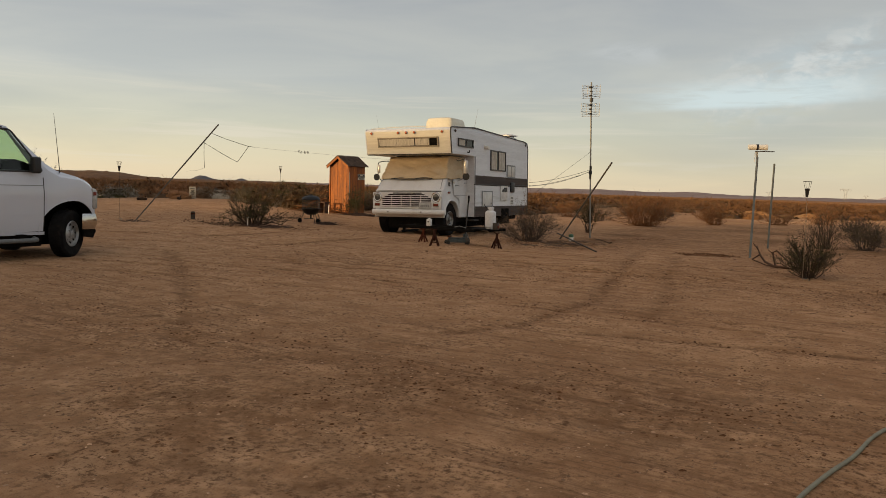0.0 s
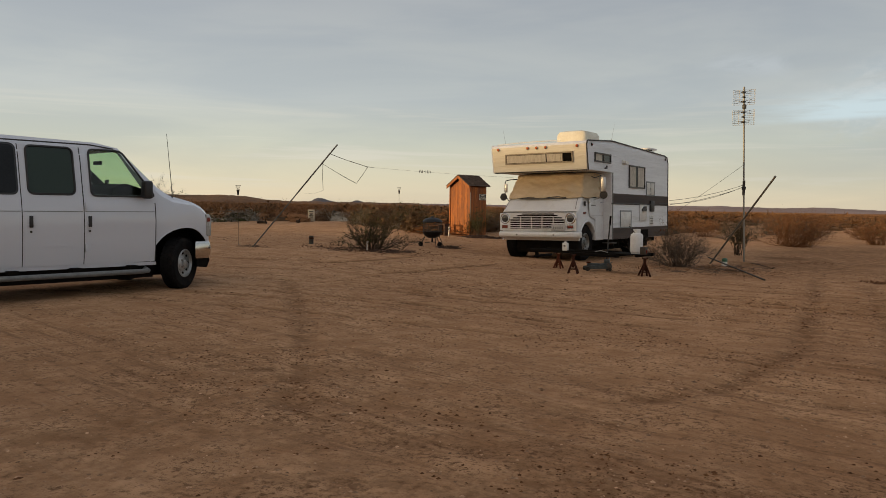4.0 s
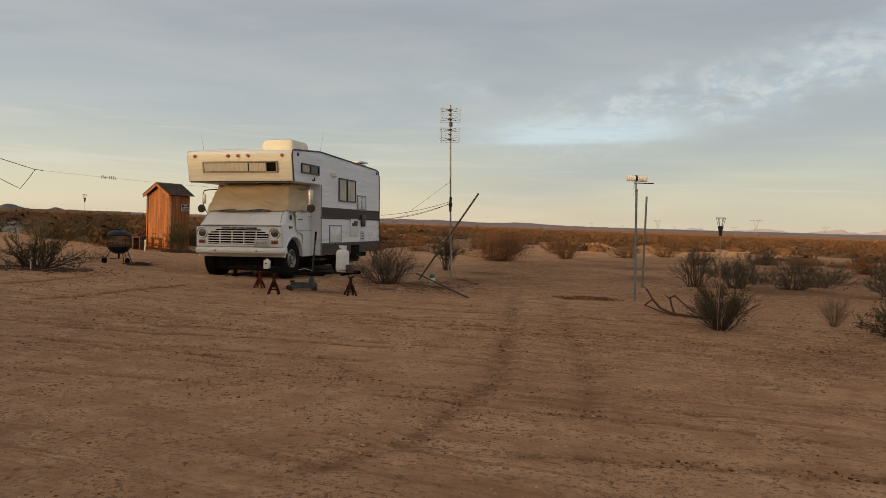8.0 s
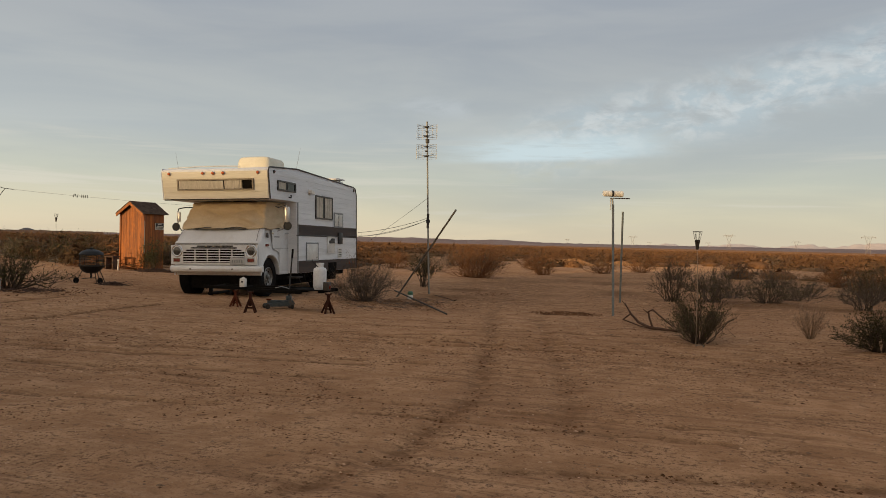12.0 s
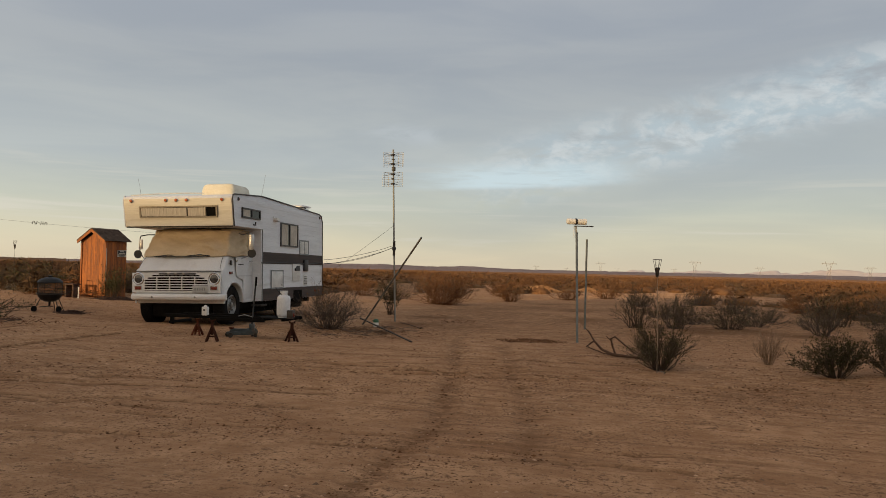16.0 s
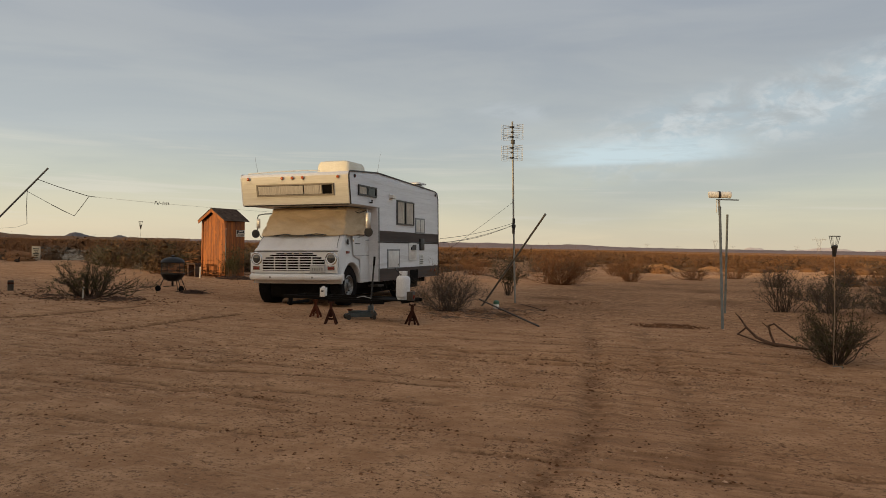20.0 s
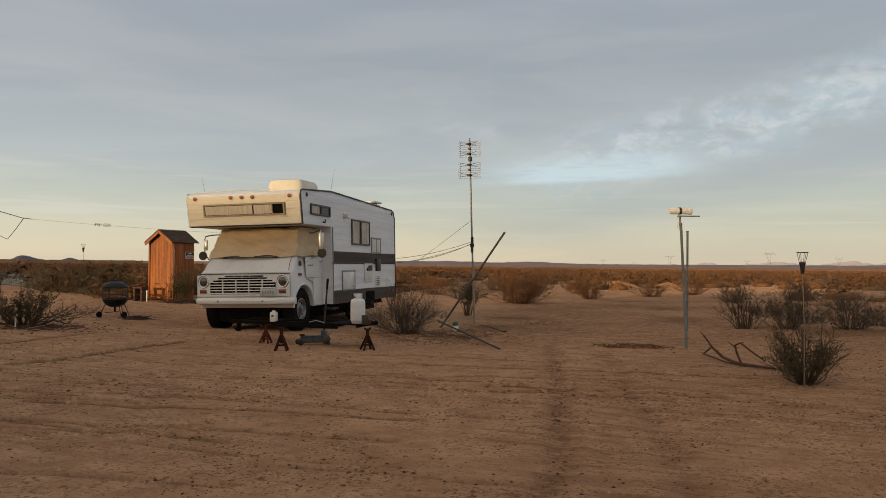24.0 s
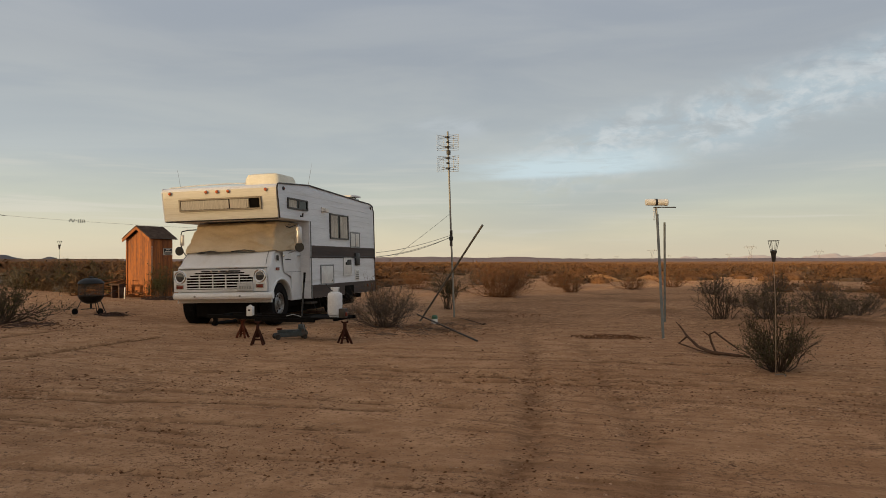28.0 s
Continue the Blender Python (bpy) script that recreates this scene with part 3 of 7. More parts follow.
# ---- the motorhome ----
def sheared(bm, slope, z0):
    """Lean a front panel: y grows as z falls below z0."""
    for v in bm.verts:
        v.co.y += (z0 - v.co.z) * slope
    return bm


def wheel(name, parent, x, y, z, radius, width, side, rim_radius, turn=0.0, hub=None, label="", spokes=0):
    """A tyre with a rim; side is +1 or -1 along the axle (local x)."""
    hub = hub or chrome
    m = pose(x, y, z, 0, 0, turn) @ pose(0, 0, 0, 0, 90 * side, 0)
    w = width / 2
    tyre = part("tyre", turned([(rim_radius, -w * 0.8), (radius * 0.90, -w), (radius * 0.975, -w * 0.82), (radius, -w * 0.5), (radius, w * 0.5), (radius * 0.975, w * 0.82), (radius * 0.90, w), (rim_radius + 0.02, w * 0.95), (rim_radius, w * 0.8), (rim_radius * 0.98, -w * 0.8), (rim_radius, -w * 0.8)], m, 40), black_rubber, parent, label)
    tread = bmesh.new()
    for k in range(44):
        a = 2 * math.pi * k / 44
        for row, shift in ((-0.55, 0.0), (0.0, 0.07), (0.55, 0.0)):
            piece = box(radius - 0.012, radius + 0.006, -0.017, 0.017, row * w - w * 0.22, row * w + w * 0.22)
            join(tread, piece, m @ Matrix.Rotation(a + shift, 4, "Z"))
    part("tread", tread, black_rubber, tyre)
    r = rim_radius
    rim = part("rim", turned([(r, w * 0.86), (r * 0.93, w * 0.92), (r * 0.86, w * 0.62), (r * 0.62, w * 0.46), (r * 0.50, w * 0.66), (r * 0.30, w * 0.74), (r * 0.28, w * 0.92), (r * 0.20, w * 0.98), (0, w * 1.0)], m, 40), hub, tyre)
    holes = bmesh.new()
    for k in range(spokes or 8):
        join(holes, turned([(0, 0.004), (r * 0.085, 0.003), (r * 0.10, -0.01)], None, 10), m @ Matrix.Rotation(2 * math.pi * k / (spokes or 8), 4, "Z") @ pose(r * 0.70, 0, w * 0.56))
    part("vent_hole", holes, under_black, tyre)
    for k in range(5):
        part("lug_nut", turned([(0.014, -0.004), (0.014, 0.014), (0, 0.018)], m @ Matrix.Rotation(2 * math.pi * k / 5 + 0.3, 4, "Z") @ pose(r * 0.40, 0, w * 0.70), 6), steel, tyre)
    return tyre


frame_bronze = material("weathered_bronze_frame", (0.16, 0.135, 0.10), (0.30, 0.26, 0.20), 0.5, metal=0.3, scale=9)
plate_pale = material("pale_number_plate", (0.34, 0.34, 0.34), (0.50, 0.50, 0.49), 0.5, scale=14)


def build_motorhome():
    rv = thing("motorhome", pose(-0.045, 0.185, 0.015, 0, -1.3, 0), "old white motorhome with brown stripes and a canvas-covered windscreen", "motorhome")
    WX = 1.15
    outline = rounded([(-0.06, 2.60), (1.38, 2.70), (5.15, 2.585), (5.34, 2.40), (5.36, 0.47), (1.43, 0.47), (1.38, 1.99), (0.04, 1.99)],
                      [0.10, 0.02, 0.05, 0.05, 0.03, 0.01, 0.02, 0.03])
    part("coach_body", slab(outline, "x", -WX, WX, 0.012), siding_white, rv)
    # lapped siding on the side wall, in strips; the brown bands are strips of their own colour
    def wall_start(z):
        return (-0.04 + (2.60 - z) * 0.164 + 0.02) if z >= 2.0 else 1.425
    edges = [0.475, 0.60, 0.735, 0.865, 0.995, 1.125, 1.27, 1.395, 1.52, 1.64, 1.76, 1.88, 2.0, 2.12, 2.24, 2.36, 2.48, 2.575]
    for z0, z1 in zip(edges, edges[1:]):
        brown = z1 < 0.74 or 1.26 < z0 < 1.5
        y0a, y0b, y1 = wall_start(z0 + 0.001), wall_start(z1 - 0.001), 5.345
        bm = loft([[(WX - 0.001, y0a, z0), (WX + 0.009, y0a, z0), (WX + 0.004, y0b, z1), (WX - 0.001, y0b, z1)],
                   [(WX - 0.001, y1, z0), (WX + 0.009, y1, z0), (WX + 0.004, y1, z1), (WX - 0.001, y1, z1)]])
        part("siding_strip", bm, siding_brown if brown else siding_white, rv, "brown wood-grain strip" if brown else "", False)
    for z0, z1 in zip((2.0, 2.13, 2.27, 2.41), (2.13, 2.27, 2.41, 2.535)):
        bm = loft([[(x, y, z) for y, z in ((-0.062, z0), (-0.075, z0), (-0.066, z1), (-0.06, z1))] for x in (-WX + 0.01, WX - 0.01)])
        part("siding_strip", sheared(bm, 0.164, 2.60), siding_warm_lit, rv, "cream siding strip with warm evening light in its colour", False)
    # dark edge trim round the side wall
    trim = [(WX + 0.012, y, z) for y, z in ((0.045, 1.985), (-0.05, 2.52), (-0.02, 2.60), (0.04, 2.615), (1.38, 2.70), (5.10, 2.592), (5.26, 2.54), (5.35, 2.40), (5.365, 0.47))]
    part("edge_trim", tube(trim, 0.014, 6), dark_trim, rv)
    part("edge_trim", tube([(WX + 0.012, 1.425, 1.99), (WX + 0.014, 1.43, 0.47)], 0.012, 6), grey_metal, rv)
    part("edge_trim", tube([(-WX, y, z) for y, z in ((0.045, 1.985), (-0.05, 2.52), (-0.02, 2.60), (1.38, 2.705))], 0.012, 6), siding_white, rv)
    part("drip_rail", tube([(-WX + 0.02, 0.05, 1.985), (WX - 0.02, 0.05, 1.985)], 0.012, 6), dark_trim, rv)
    # window over the cab
    win = part("front_window", sheared(box(-0.775, 0.815, -0.081, -0.055, 2.185, 2.36), 0.164, 2.60), under_black, rv, "long dark window with pale curtains")
    part("frame", sheared(frame_bar((-0.805, 0.845, 2.158, 2.388), (-0.775, 0.815, 2.185, 2.36), "y", -0.104, -0.06), 0.164, 2.60), frame_bronze, win)
    folds = bmesh.new()
    for k in range(46):
        x = -0.765 + k * 0.03
        if 31 < k < 33 or x > 0.56:
            continue
        d = 0.006 + 0.006 * random.random()
        join(folds, box(x, x + 0.026 + 0.006 * random.random(), -0.083 - d, -0.0805, 2.19 + 0.004 * random.random(), 2.352))
    part("curtain", sheared(folds, 0.164, 2.60), curtain_cloth, win)
    part("mullion", sheared(box(0.592, 0.606, -0.100, -0.066, 2.185, 2.36), 0.164, 2.60), frame_bronze, win)
    for x in (-0.97, -0.23, -0.01, 0.21, 0.95):
        y = -0.078 + 0.10 * 0.164
        lamp = part("marker_lamp", turned([(0.036, 0), (0.036, 0.010), (0.030, 0.018)], pose(x, y, 2.50, 90), 16), chrome, rv)
        part("lens", turned([(0.029, 0.016), (0.024, 0.034), (0.012, 0.042), (0, 0.044)], pose(x, y, 2.50, 90), 16), amber, lamp)
    for y, z in ((0.218, 2.535), (5.12, 2.50)):
        lamp = part("marker_lamp", turned([(0.038, 0), (0.036, 0.014), (0.02, 0.024), (0, 0.026)], pose(WX + 0.008, y, z, 0, 90, 0), 14), dark_trim, rv)
        part("lens", turned([(0.022, 0.020), (0.014, 0.030), (0, 0.032)], pose(WX + 0.008, y, z, 0, 90, 0), 12), red_lens, lamp)

    def side_window(y0, y1, z0, z1, split, drapes, lean=0.0):
        w = part("side_window", box(WX + 0.004, WX + 0.018, y0 + 0.03, y1 - 0.03, z0 + 0.03, z1 - 0.03), dark_glass, rv, "side window with an aluminium frame")
        part("frame", frame_bar((y0, y1, z0, z1), (y0 + 0.035, y1 - 0.035, z0 + 0.03, z1 - 0.03), "x", WX + 0.006, WX + 0.034), dark_trim, w)
        part("mullion", box(WX + 0.01, WX + 0.03, split - 0.02, split + 0.02, z0 + 0.03, z1 - 0.03), dark_trim, w)
        for a, b in drapes:
            bm = bmesh.new()
            k = a
            while k < b - 0.01:
                d = 0.003 + 0.004 * random.random()
                box(WX + 0.018, WX + 0.0185 + d, k, min(k + 0.045, b), z0 + 0.034, z1 - 0.034, 0, bm)
                k += 0.05
            part("curtain", bm, curtain_cloth, w)
    side_window(0.375, 1.28, 2.18, 2.385, 0.86, [(0.42, 0.78)])
    side_window(2.43, 3.52, 1.675, 2.215, 2.99, [(2.47, 2.86), (3.02, 3.47)])
    # panels, doors and vents of the side wall
    vent = part("louvre_vent", box(WX + 0.006, WX + 0.020, 3.66, 4.26, 1.525, 1.85, 0.004), white_metal, rv, "white louvred refrigerator vent")
    part("frame", frame_bar((3.64, 4.28, 1.505, 1.87), (3.675, 4.245, 1.54, 1.835), "x", WX + 0.012, WX + 0.026), grey_metal, vent)
    part("frame", box(WX + 0.014, WX + 0.028, 3.945, 3.975, 1.54, 1.835), grey_metal, vent)
    for k in range(9):
        for y0, y1 in ((3.72, 3.94), (3.98, 4.20)):
            part("louvre", box(WX + 0.016, WX + 0.032, y0, y1, 1.56 + k * 0.03, 1.572 + k * 0.03), white_metal, vent)
    hatch = part("hatch_door", box(WX + 0.008, WX + 0.022, 1.90, 2.58, 0.735, 1.12, 0.005), white_metal, rv)
    part("frame", frame_bar((1.885, 2.60, 0.72, 1.135), (1.915, 2.565, 0.75, 1.105), "x", WX + 0.012, WX + 0.026), grey_metal, hatch)
    part("latch", turned([(0.018, 0), (0.018, 0.012), (0, 0.014)], pose(WX + 0.022, 2.49, 0.80, 0, 90, 0), 10), chrome, hatch)
    service = part("service_door", box(WX + 0.008, WX + 0.024, 3.20, 3.67, 0.905, 1.27, 0.005), white_metal, rv)
    part("frame", frame_bar((3.185, 3.685, 0.89, 1.285), (3.21, 3.66, 0.915, 1.26), "x", WX + 0.012, WX + 0.027), white_metal, service)
    part("inlet_cap", slab(rounded([(3.30, 1.12), (3.60, 1.12), (3.60, 1.24), (3.44, 1.24), (3.38, 1.19), (3.30, 1.19)], 0.02), "x", WX + 0.022, WX + 0.05), black_plastic, service)
    part("inlet_box", box(WX + 0.004, WX + 0.05, 3.92, 4.19, 1.11, 1.39, 0.012), black_plastic, rv, "black box on the brown stripe")
    flue = part("flue_vent", box(WX + 0.006, WX + 0.020, 3.92, 4.19, 0.765, 1.02, 0.004), white_metal, rv)
    for k in range(5):
        part("slot", box(WX + 0.018, WX + 0.028, 3.96, 4.15, 0.80 + k * 0.042, 0.815 + k * 0.042), dark_trim, flue)
    # no real hollow: a near-black block gives the opening its inner shade
    part("storage_opening", box(WX - 0.20, WX + 0.016, 3.28, 3.82, 0.40, 0.665), under_black, rv)
    porch = part("porch_lamp", box(WX + 0.005, WX + 0.022, 2.0, 2.15, 2.20, 2.32, 0.006), white_metal, rv)
    part("shade", slab([(2.01, 2.23), (2.20, 2.21), (2.18, 2.27), (2.01, 2.29)], "x", WX + 0.02, WX + 0.10), pvc, porch)
    for y0, y1 in ((4.75, 4.85), (5.05, 5.13)):
        part("tail_reflector", box(WX + 0.01, WX + 0.024, y0, y1, 0.60, 0.66, 0.004), red_lens, rv)
    # roof
    ac_out = [(-0.35, -0.42), (0.43, -0.42), (0.43, 0.50), (-0.35, 0.50)]
    loops = []
    for grow, z in ((0.0, 2.66), (0.0, 2.86), (-0.012, 2.945), (-0.045, 3.005), (-0.13, 3.03)):
        loops.append([(a * (1 + grow / 0.37), 1.98 + b * (1 + grow / 0.45) + (0.12 * (z - 2.7) if b < 0 else 0), z) for a, b in rounded(ac_out, 0.12, 5)])
    ac = part("air_conditioner", loft(loops), cream_plastic, rv, "cream rooftop air conditioner cover")
    for k in range(7):
        part("grille_slot", box(0.425, 0.436, 1.75 + k * 0.07, 1.78 + k * 0.07, 2.71, 2.81), dark_trim, ac)
    vent = part("roof_vent", box(0.60, 0.98, 4.45, 4.83, 2.60, 2.70, 0.01), white_metal, rv)
    part("lid", loft([[(x, y, z) for x, y in rounded([(0.56, 4.40), (1.02, 4.40), (1.02, 4.88), (0.56, 4.88)], 0.05)] for z in (2.735, 2.765)] + [[(x, y, 2.785) for x, y in rounded([(0.62, 4.46), (0.96, 4.46), (0.96, 4.82), (0.62, 4.82)], 0.05)]]), white_metal, vent)
    part("vent_post", box(0.66, 0.92, 4.50, 4.78, 2.69, 2.74), dark_trim, vent)
    part("roof_rail", tube([(-1.05, 0.05, 2.62), (-0.45, 0.06, 2.645), (0.1, 0.06, 2.65), (0.5, 0.06, 2.64)], 0.012, 6), white_metal, rv)
    part("whip_antenna", tube([(1.0, 1.70, 2.68), (1.08, 1.75, 3.2)], [0.0035, 0.0016], 5), steel, rv)
    part("whip_antenna", tube([(-1.06, 0.45, 2.60), (-1.12, 0.42, 3.0)], [0.0035, 0.0016], 5), steel, rv)

    # cab
    arch = [(0.54 + 0.43 * math.cos(a), 0.47 + 0.40 * math.sin(a)) for a in (math.pi * k / 12 for k in range(13))]
    side = [(0.02, 0.56), (-0.03, 0.68), (-0.04, 0.95), (-0.03, 1.09), (0.0, 1.135), (0.04, 1.16), (0.14, 1.30), (0.23, 1.395), (0.30, 1.44), (0.50, 1.70), (0.70, 1.93), (0.76, 1.985), (1.44, 1.985), (1.44, 0.47)] + arch + [(0.09, 0.50)]
    loops = []
    for x in (-0.93, -0.915, -0.86, -0.60, 0.0, 0.60, 0.86, 0.915, 0.93):
        inset = {0.93: 0.055, 0.915: 0.022, 0.86: 0.006}.get(abs(x), 0.0)
        loop = []
        for y, z in side:
            k = min(max((z - 1.18) / 0.8, 0), 1)
            bow = 0.07 * (x / 0.93) ** 4 if y < 0.8 and z > 0.5 and not (abs(y - 0.54) < 0.45 and z < 0.9) else 0
            yy = y + (inset if y < 0.4 else 0) + bow
            zz = z - (inset if z > 1.9 else 0)
            loop.append((x * (1 - 0.13 * k), yy, zz))
        loops.append(loop)
    part("cab_body", loft(loops), white_paint, rv)
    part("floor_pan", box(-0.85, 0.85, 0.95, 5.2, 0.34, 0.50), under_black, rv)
    # near-black blocks added to darken the gap beneath the motorhome
    part("front_shade_filler", box(-0.62, 0.62, 0.16, 0.95, 0.20, 0.52, 0.03), under_black, rv)
    part("rear_shade_filler", box(-0.70, 0.70, 0.95, 5.1, 0.20, 0.40, 0.03), under_black, rv)
    # lip of the bonnet and its shut line
    part("bonnet_lip", tube([(-0.90, 0.045, 1.115), (-0.6, -0.035, 1.118), (0.0, -0.045, 1.12), (0.6, -0.035, 1.118), (0.90, 0.045, 1.115)], 0.012, 6), white_paint, rv)
    part("bonnet_seam", tube([(-0.90, 0.03, 1.094), (-0.6, -0.042, 1.097), (0.0, -0.052, 1.098), (0.6, -0.042, 1.097), (0.90, 0.03, 1.094)], 0.006, 5), dark_trim, rv)
    for s in (-1, 1):
        part("bonnet_seam", tube([(s * 0.865, 0.06, 1.16), (s * 0.845, 0.16, 1.30), (s * 0.82, 0.30, 1.425)], 0.005, 5), dark_trim, rv)
    # black strip standing in for the shade line at the cowl
    part("cowl_shadow", box(-0.72, 0.72, 0.26, 0.30, 1.415, 1.44, 0.005), black_plastic, rv)
    # grille
    grille = part("grille", box(-0.70, 0.70, -0.055, -0.042, 0.715, 1.035), under_black, rv, "white slatted grille")
    part("surround", frame_bar((-0.93, 0.93, 0.685, 1.075), (-0.665, 0.665, 0.725, 1.03), "y", -0.058, -0.03), white_paint, grille)
    for k, half in enumerate((0.66, 0.66, 0.66, 0.65, 0.60, 0.50)):
        z = 0.735 + k * 0.050
        part("bar", box(-half, half, -0.085, -0.05, z, z + 0.019, 0.004), white_paint, grille)
    for s in (-1, 1):
        for inner, z0, z1 in ((0.50, 0.982, 1.032), (0.60, 0.936, 0.982)):
            part("surround_step", box(min(s * inner, s * 0.668), max(s * inner, s * 0.668), -0.060, -0.050, z0, z1), white_paint, grille)
    for x in (-0.40, -0.13, 0.13, 0.40):
        part("bar_upright", box(x - 0.008, x + 0.008, -0.075, -0.05, 0.73, 1.0), white_paint, grille)
    part("badge_slot", box(-0.36, 0.42, -0.068, -0.05, 1.038, 1.066, 0.004), black_plastic, grille)
    for x in (-0.18, -0.02, 0.14):
        part("badge", box(x, x + 0.05, -0.075, -0.06, 1.042, 1.062, 0.003), chrome, grille)
    plate = part("number_plate", box(0.375, 0.69, -0.105, -0.098, 0.685, 0.83, 0.004), plate_pale, rv, "weathered number plate")
    for k in range(5):
        part("plate_bar", box(0.42 + k * 0.05, 0.445 + k * 0.05, -0.109, -0.104, 0.73, 0.78), grey_metal, plate)
    for x in (-0.80, 0.80):
        lamp = part("headlight", turned([(0.128, 0), (0.128, 0.05), (0.112, 0.064), (0.098, 0.052), (0.093, 0.03)], pose(x, -0.005, 0.955, 90), 32), chrome, rv, "round headlight")
        part("glass", turned([(0.094, 0.042), (0.08, 0.056), (0.05, 0.064), (0, 0.068)], pose(x, -0.005, 0.955, 90), 32), lamp_glass, lamp)
        sig = part("turn_signal", box(x - 0.065, x + 0.065, -0.065, -0.03, 0.745, 0.805, 0.008), red_lens, rv)
        part("bezel", frame_bar((x - 0.073, x + 0.073, 0.737, 0.813), (x - 0.062, x + 0.062, 0.748, 0.802), "y", -0.068, -0.04), chrome, sig)
    bump = []
    for x in (-1.0, -0.985, -0.85, -0.4, 0.0, 0.4, 0.85, 0.985, 1.0):
        s = 1.0 if abs(x) < 0.99 else 0.8
        b = 0.16 * (abs(x)) ** 5
        bump.append([(x, -0.11 + b + dy, 0.60 + dz * s) for dy, dz in ((-0.03, -0.045), (-0.045, 0.0), (-0.03, 0.045), (0.0, 0.065), (0.05, 0.065), (0.05, -0.065), (0.0, -0.065))])
    bumper = part("bumper", loft(bump), white_paint, rv)
    for x in (-0.45, 0.45):
        part("bumper_bolt", turned([(0.02, 0), (0.018, 0.012), (0, 0.016)], pose(x, -0.152, 0.60, 90), 10), steel, bumper)
    part("wiper", tube([(-0.55, 0.16, 1.40), (-0.30, 0.17, 1.43), (-0.10, 0.19, 1.42)], 0.009, 5), black_plastic, rv)
    part("wiper", tube([(0.12, 0.16, 1.41), (0.38, 0.17, 1.435), (0.58, 0.19, 1.41)], 0.009, 5), black_plastic, rv)
    # door and wing details on both flanks
    for s in (-1, 1):
        door = part("cab_door", slab(rounded([(0.985, 0.53), (1.415, 0.53), (1.415, 1.40), (0.62, 1.40), (0.66, 1.0), (0.985, 0.92)], 0.04), "x", s * 0.926, s * 0.938, 0.004), white_paint, rv, "white cab door")
        part("handle", tube([(s * 0.94, 1.24, 1.315), (s * 0.965, 1.27, 1.32), (s * 0.965, 1.36, 1.32), (s * 0.94, 1.38, 1.315)], 0.010, 6), chrome, door)
        # grey strip: the crease's shade line put in as colour
        part("crease", box(s * 0.935, s * 0.944, 0.70, 1.41, 1.005, 1.013), grey_metal, door)
        lip = [(s * 0.935, 0.54 + 0.45 * math.cos(a), 0.47 + 0.42 * math.sin(a)) for a in (math.pi * k / 14 for k in range(15))]
        part("arch_lip", tube(lip, 0.016, 6), white_paint, rv)
        part("side_lamp", box(s * 0.92, s * 0.945, 0.34, 0.46, 1.05, 1.10, 0.006), red_lens, rv)
        part("fuel_badge", box(s * 0.925, s * 0.94, 0.72, 0.98, 1.235, 1.255, 0.004), dark_trim, rv)
        part("emblem", slab(rounded([(0.40, 1.24), (0.46, 1.22), (0.45, 1.32), (0.40, 1.33)], 0.02), "x", s * 0.91, s * 0.935), dark_trim, rv)
        part("sill", box(s * 0.90, s * 0.94, 0.97, 1.44, 0.46, 0.53, 0.01), white_paint, rv)
    part("filler_cap", turned([(0.035, 0), (0.035, 0.014), (0, 0.018)], pose(0.925, 0.66, 1.32, 0, 90, 0), 14), chrome, rv)
    # canvas over the windscreen and the side glass
    path = [(-0.945, 1.22), (-0.955, 0.85), (-0.955, 0.52), (-0.90, 0.32), (-0.62, 0.22), (-0.2, 0.19), (0.2, 0.19), (0.62, 0.22), (0.90, 0.32), (0.955, 0.52), (0.955, 0.85), (0.945, 1.22)]
    top = [(-0.86, 1.30), (-0.865, 1.05), (-0.865, 0.84), (-0.82, 0.67), (-0.56, 0.62), (-0.2, 0.60), (0.2, 0.60), (0.56, 0.62), (0.82, 0.67), (0.865, 0.84), (0.865, 1.05), (0.86, 1.30)]
    U, V = 88, 26
    dense = lambda line, k: [np.interp(k * (len(line) - 1) / U, range(len(line)), [p[c] for p in line]) for c in (0, 1)]
    verts, faces = [], []
    for j in range(V + 1):
        v = j / V
        for k in range(U + 1):
            (ax, ay), (bx, by) = dense(path, k), dense(top, k)
            flank = max(0.0, abs(k / U - 0.5) * 2 - 0.62) / 0.38
            z0, z1 = 1.405 + 0.012 * math.sin(k * 0.41) + 0.02 * flank, 1.965
            p = Vector((ax + (bx - ax) * v, ay + (by - ay) * v, z0 + (z1 - z0) * v))
            crumple = 0.075 * noise.noise((k * 0.083, j * 0.11, 3.0)) + 0.050 * noise.noise((k * 0.24 + j * 0.24, j * 0.16, 8.0)) + 0.026 * noise.noise((k * 0.5 - j * 0.4, j * 0.3, 5.0)) + 0.026 * math.sin(k * 0.31 + j * 0.35) * (1 - v) + 0.03 * flank * math.sin(j * 0.6 - k * 0.5)
            crumple *= min(1.0, 0.15 + v * 4)
            sag = 0.02 + crumple + 0.02 * math.sin(math.pi * v)
            p += Vector((math.copysign(sag, ax) * flank, -sag * (1 - flank), 0))
            verts.append(p)
    for j in range(V):
        for k in range(U):
            a = j * (U + 1) + k
            faces.append((a, a + 1, a + U + 2, a + U + 1))
    cover = raw("windscreen_cover", verts, faces, tan_canvas, rv, "tan canvas cover tied over the windscreen", True)
    solid = cover.modifiers.new("thickness", "SOLIDIFY")
    solid.thickness = 0.006
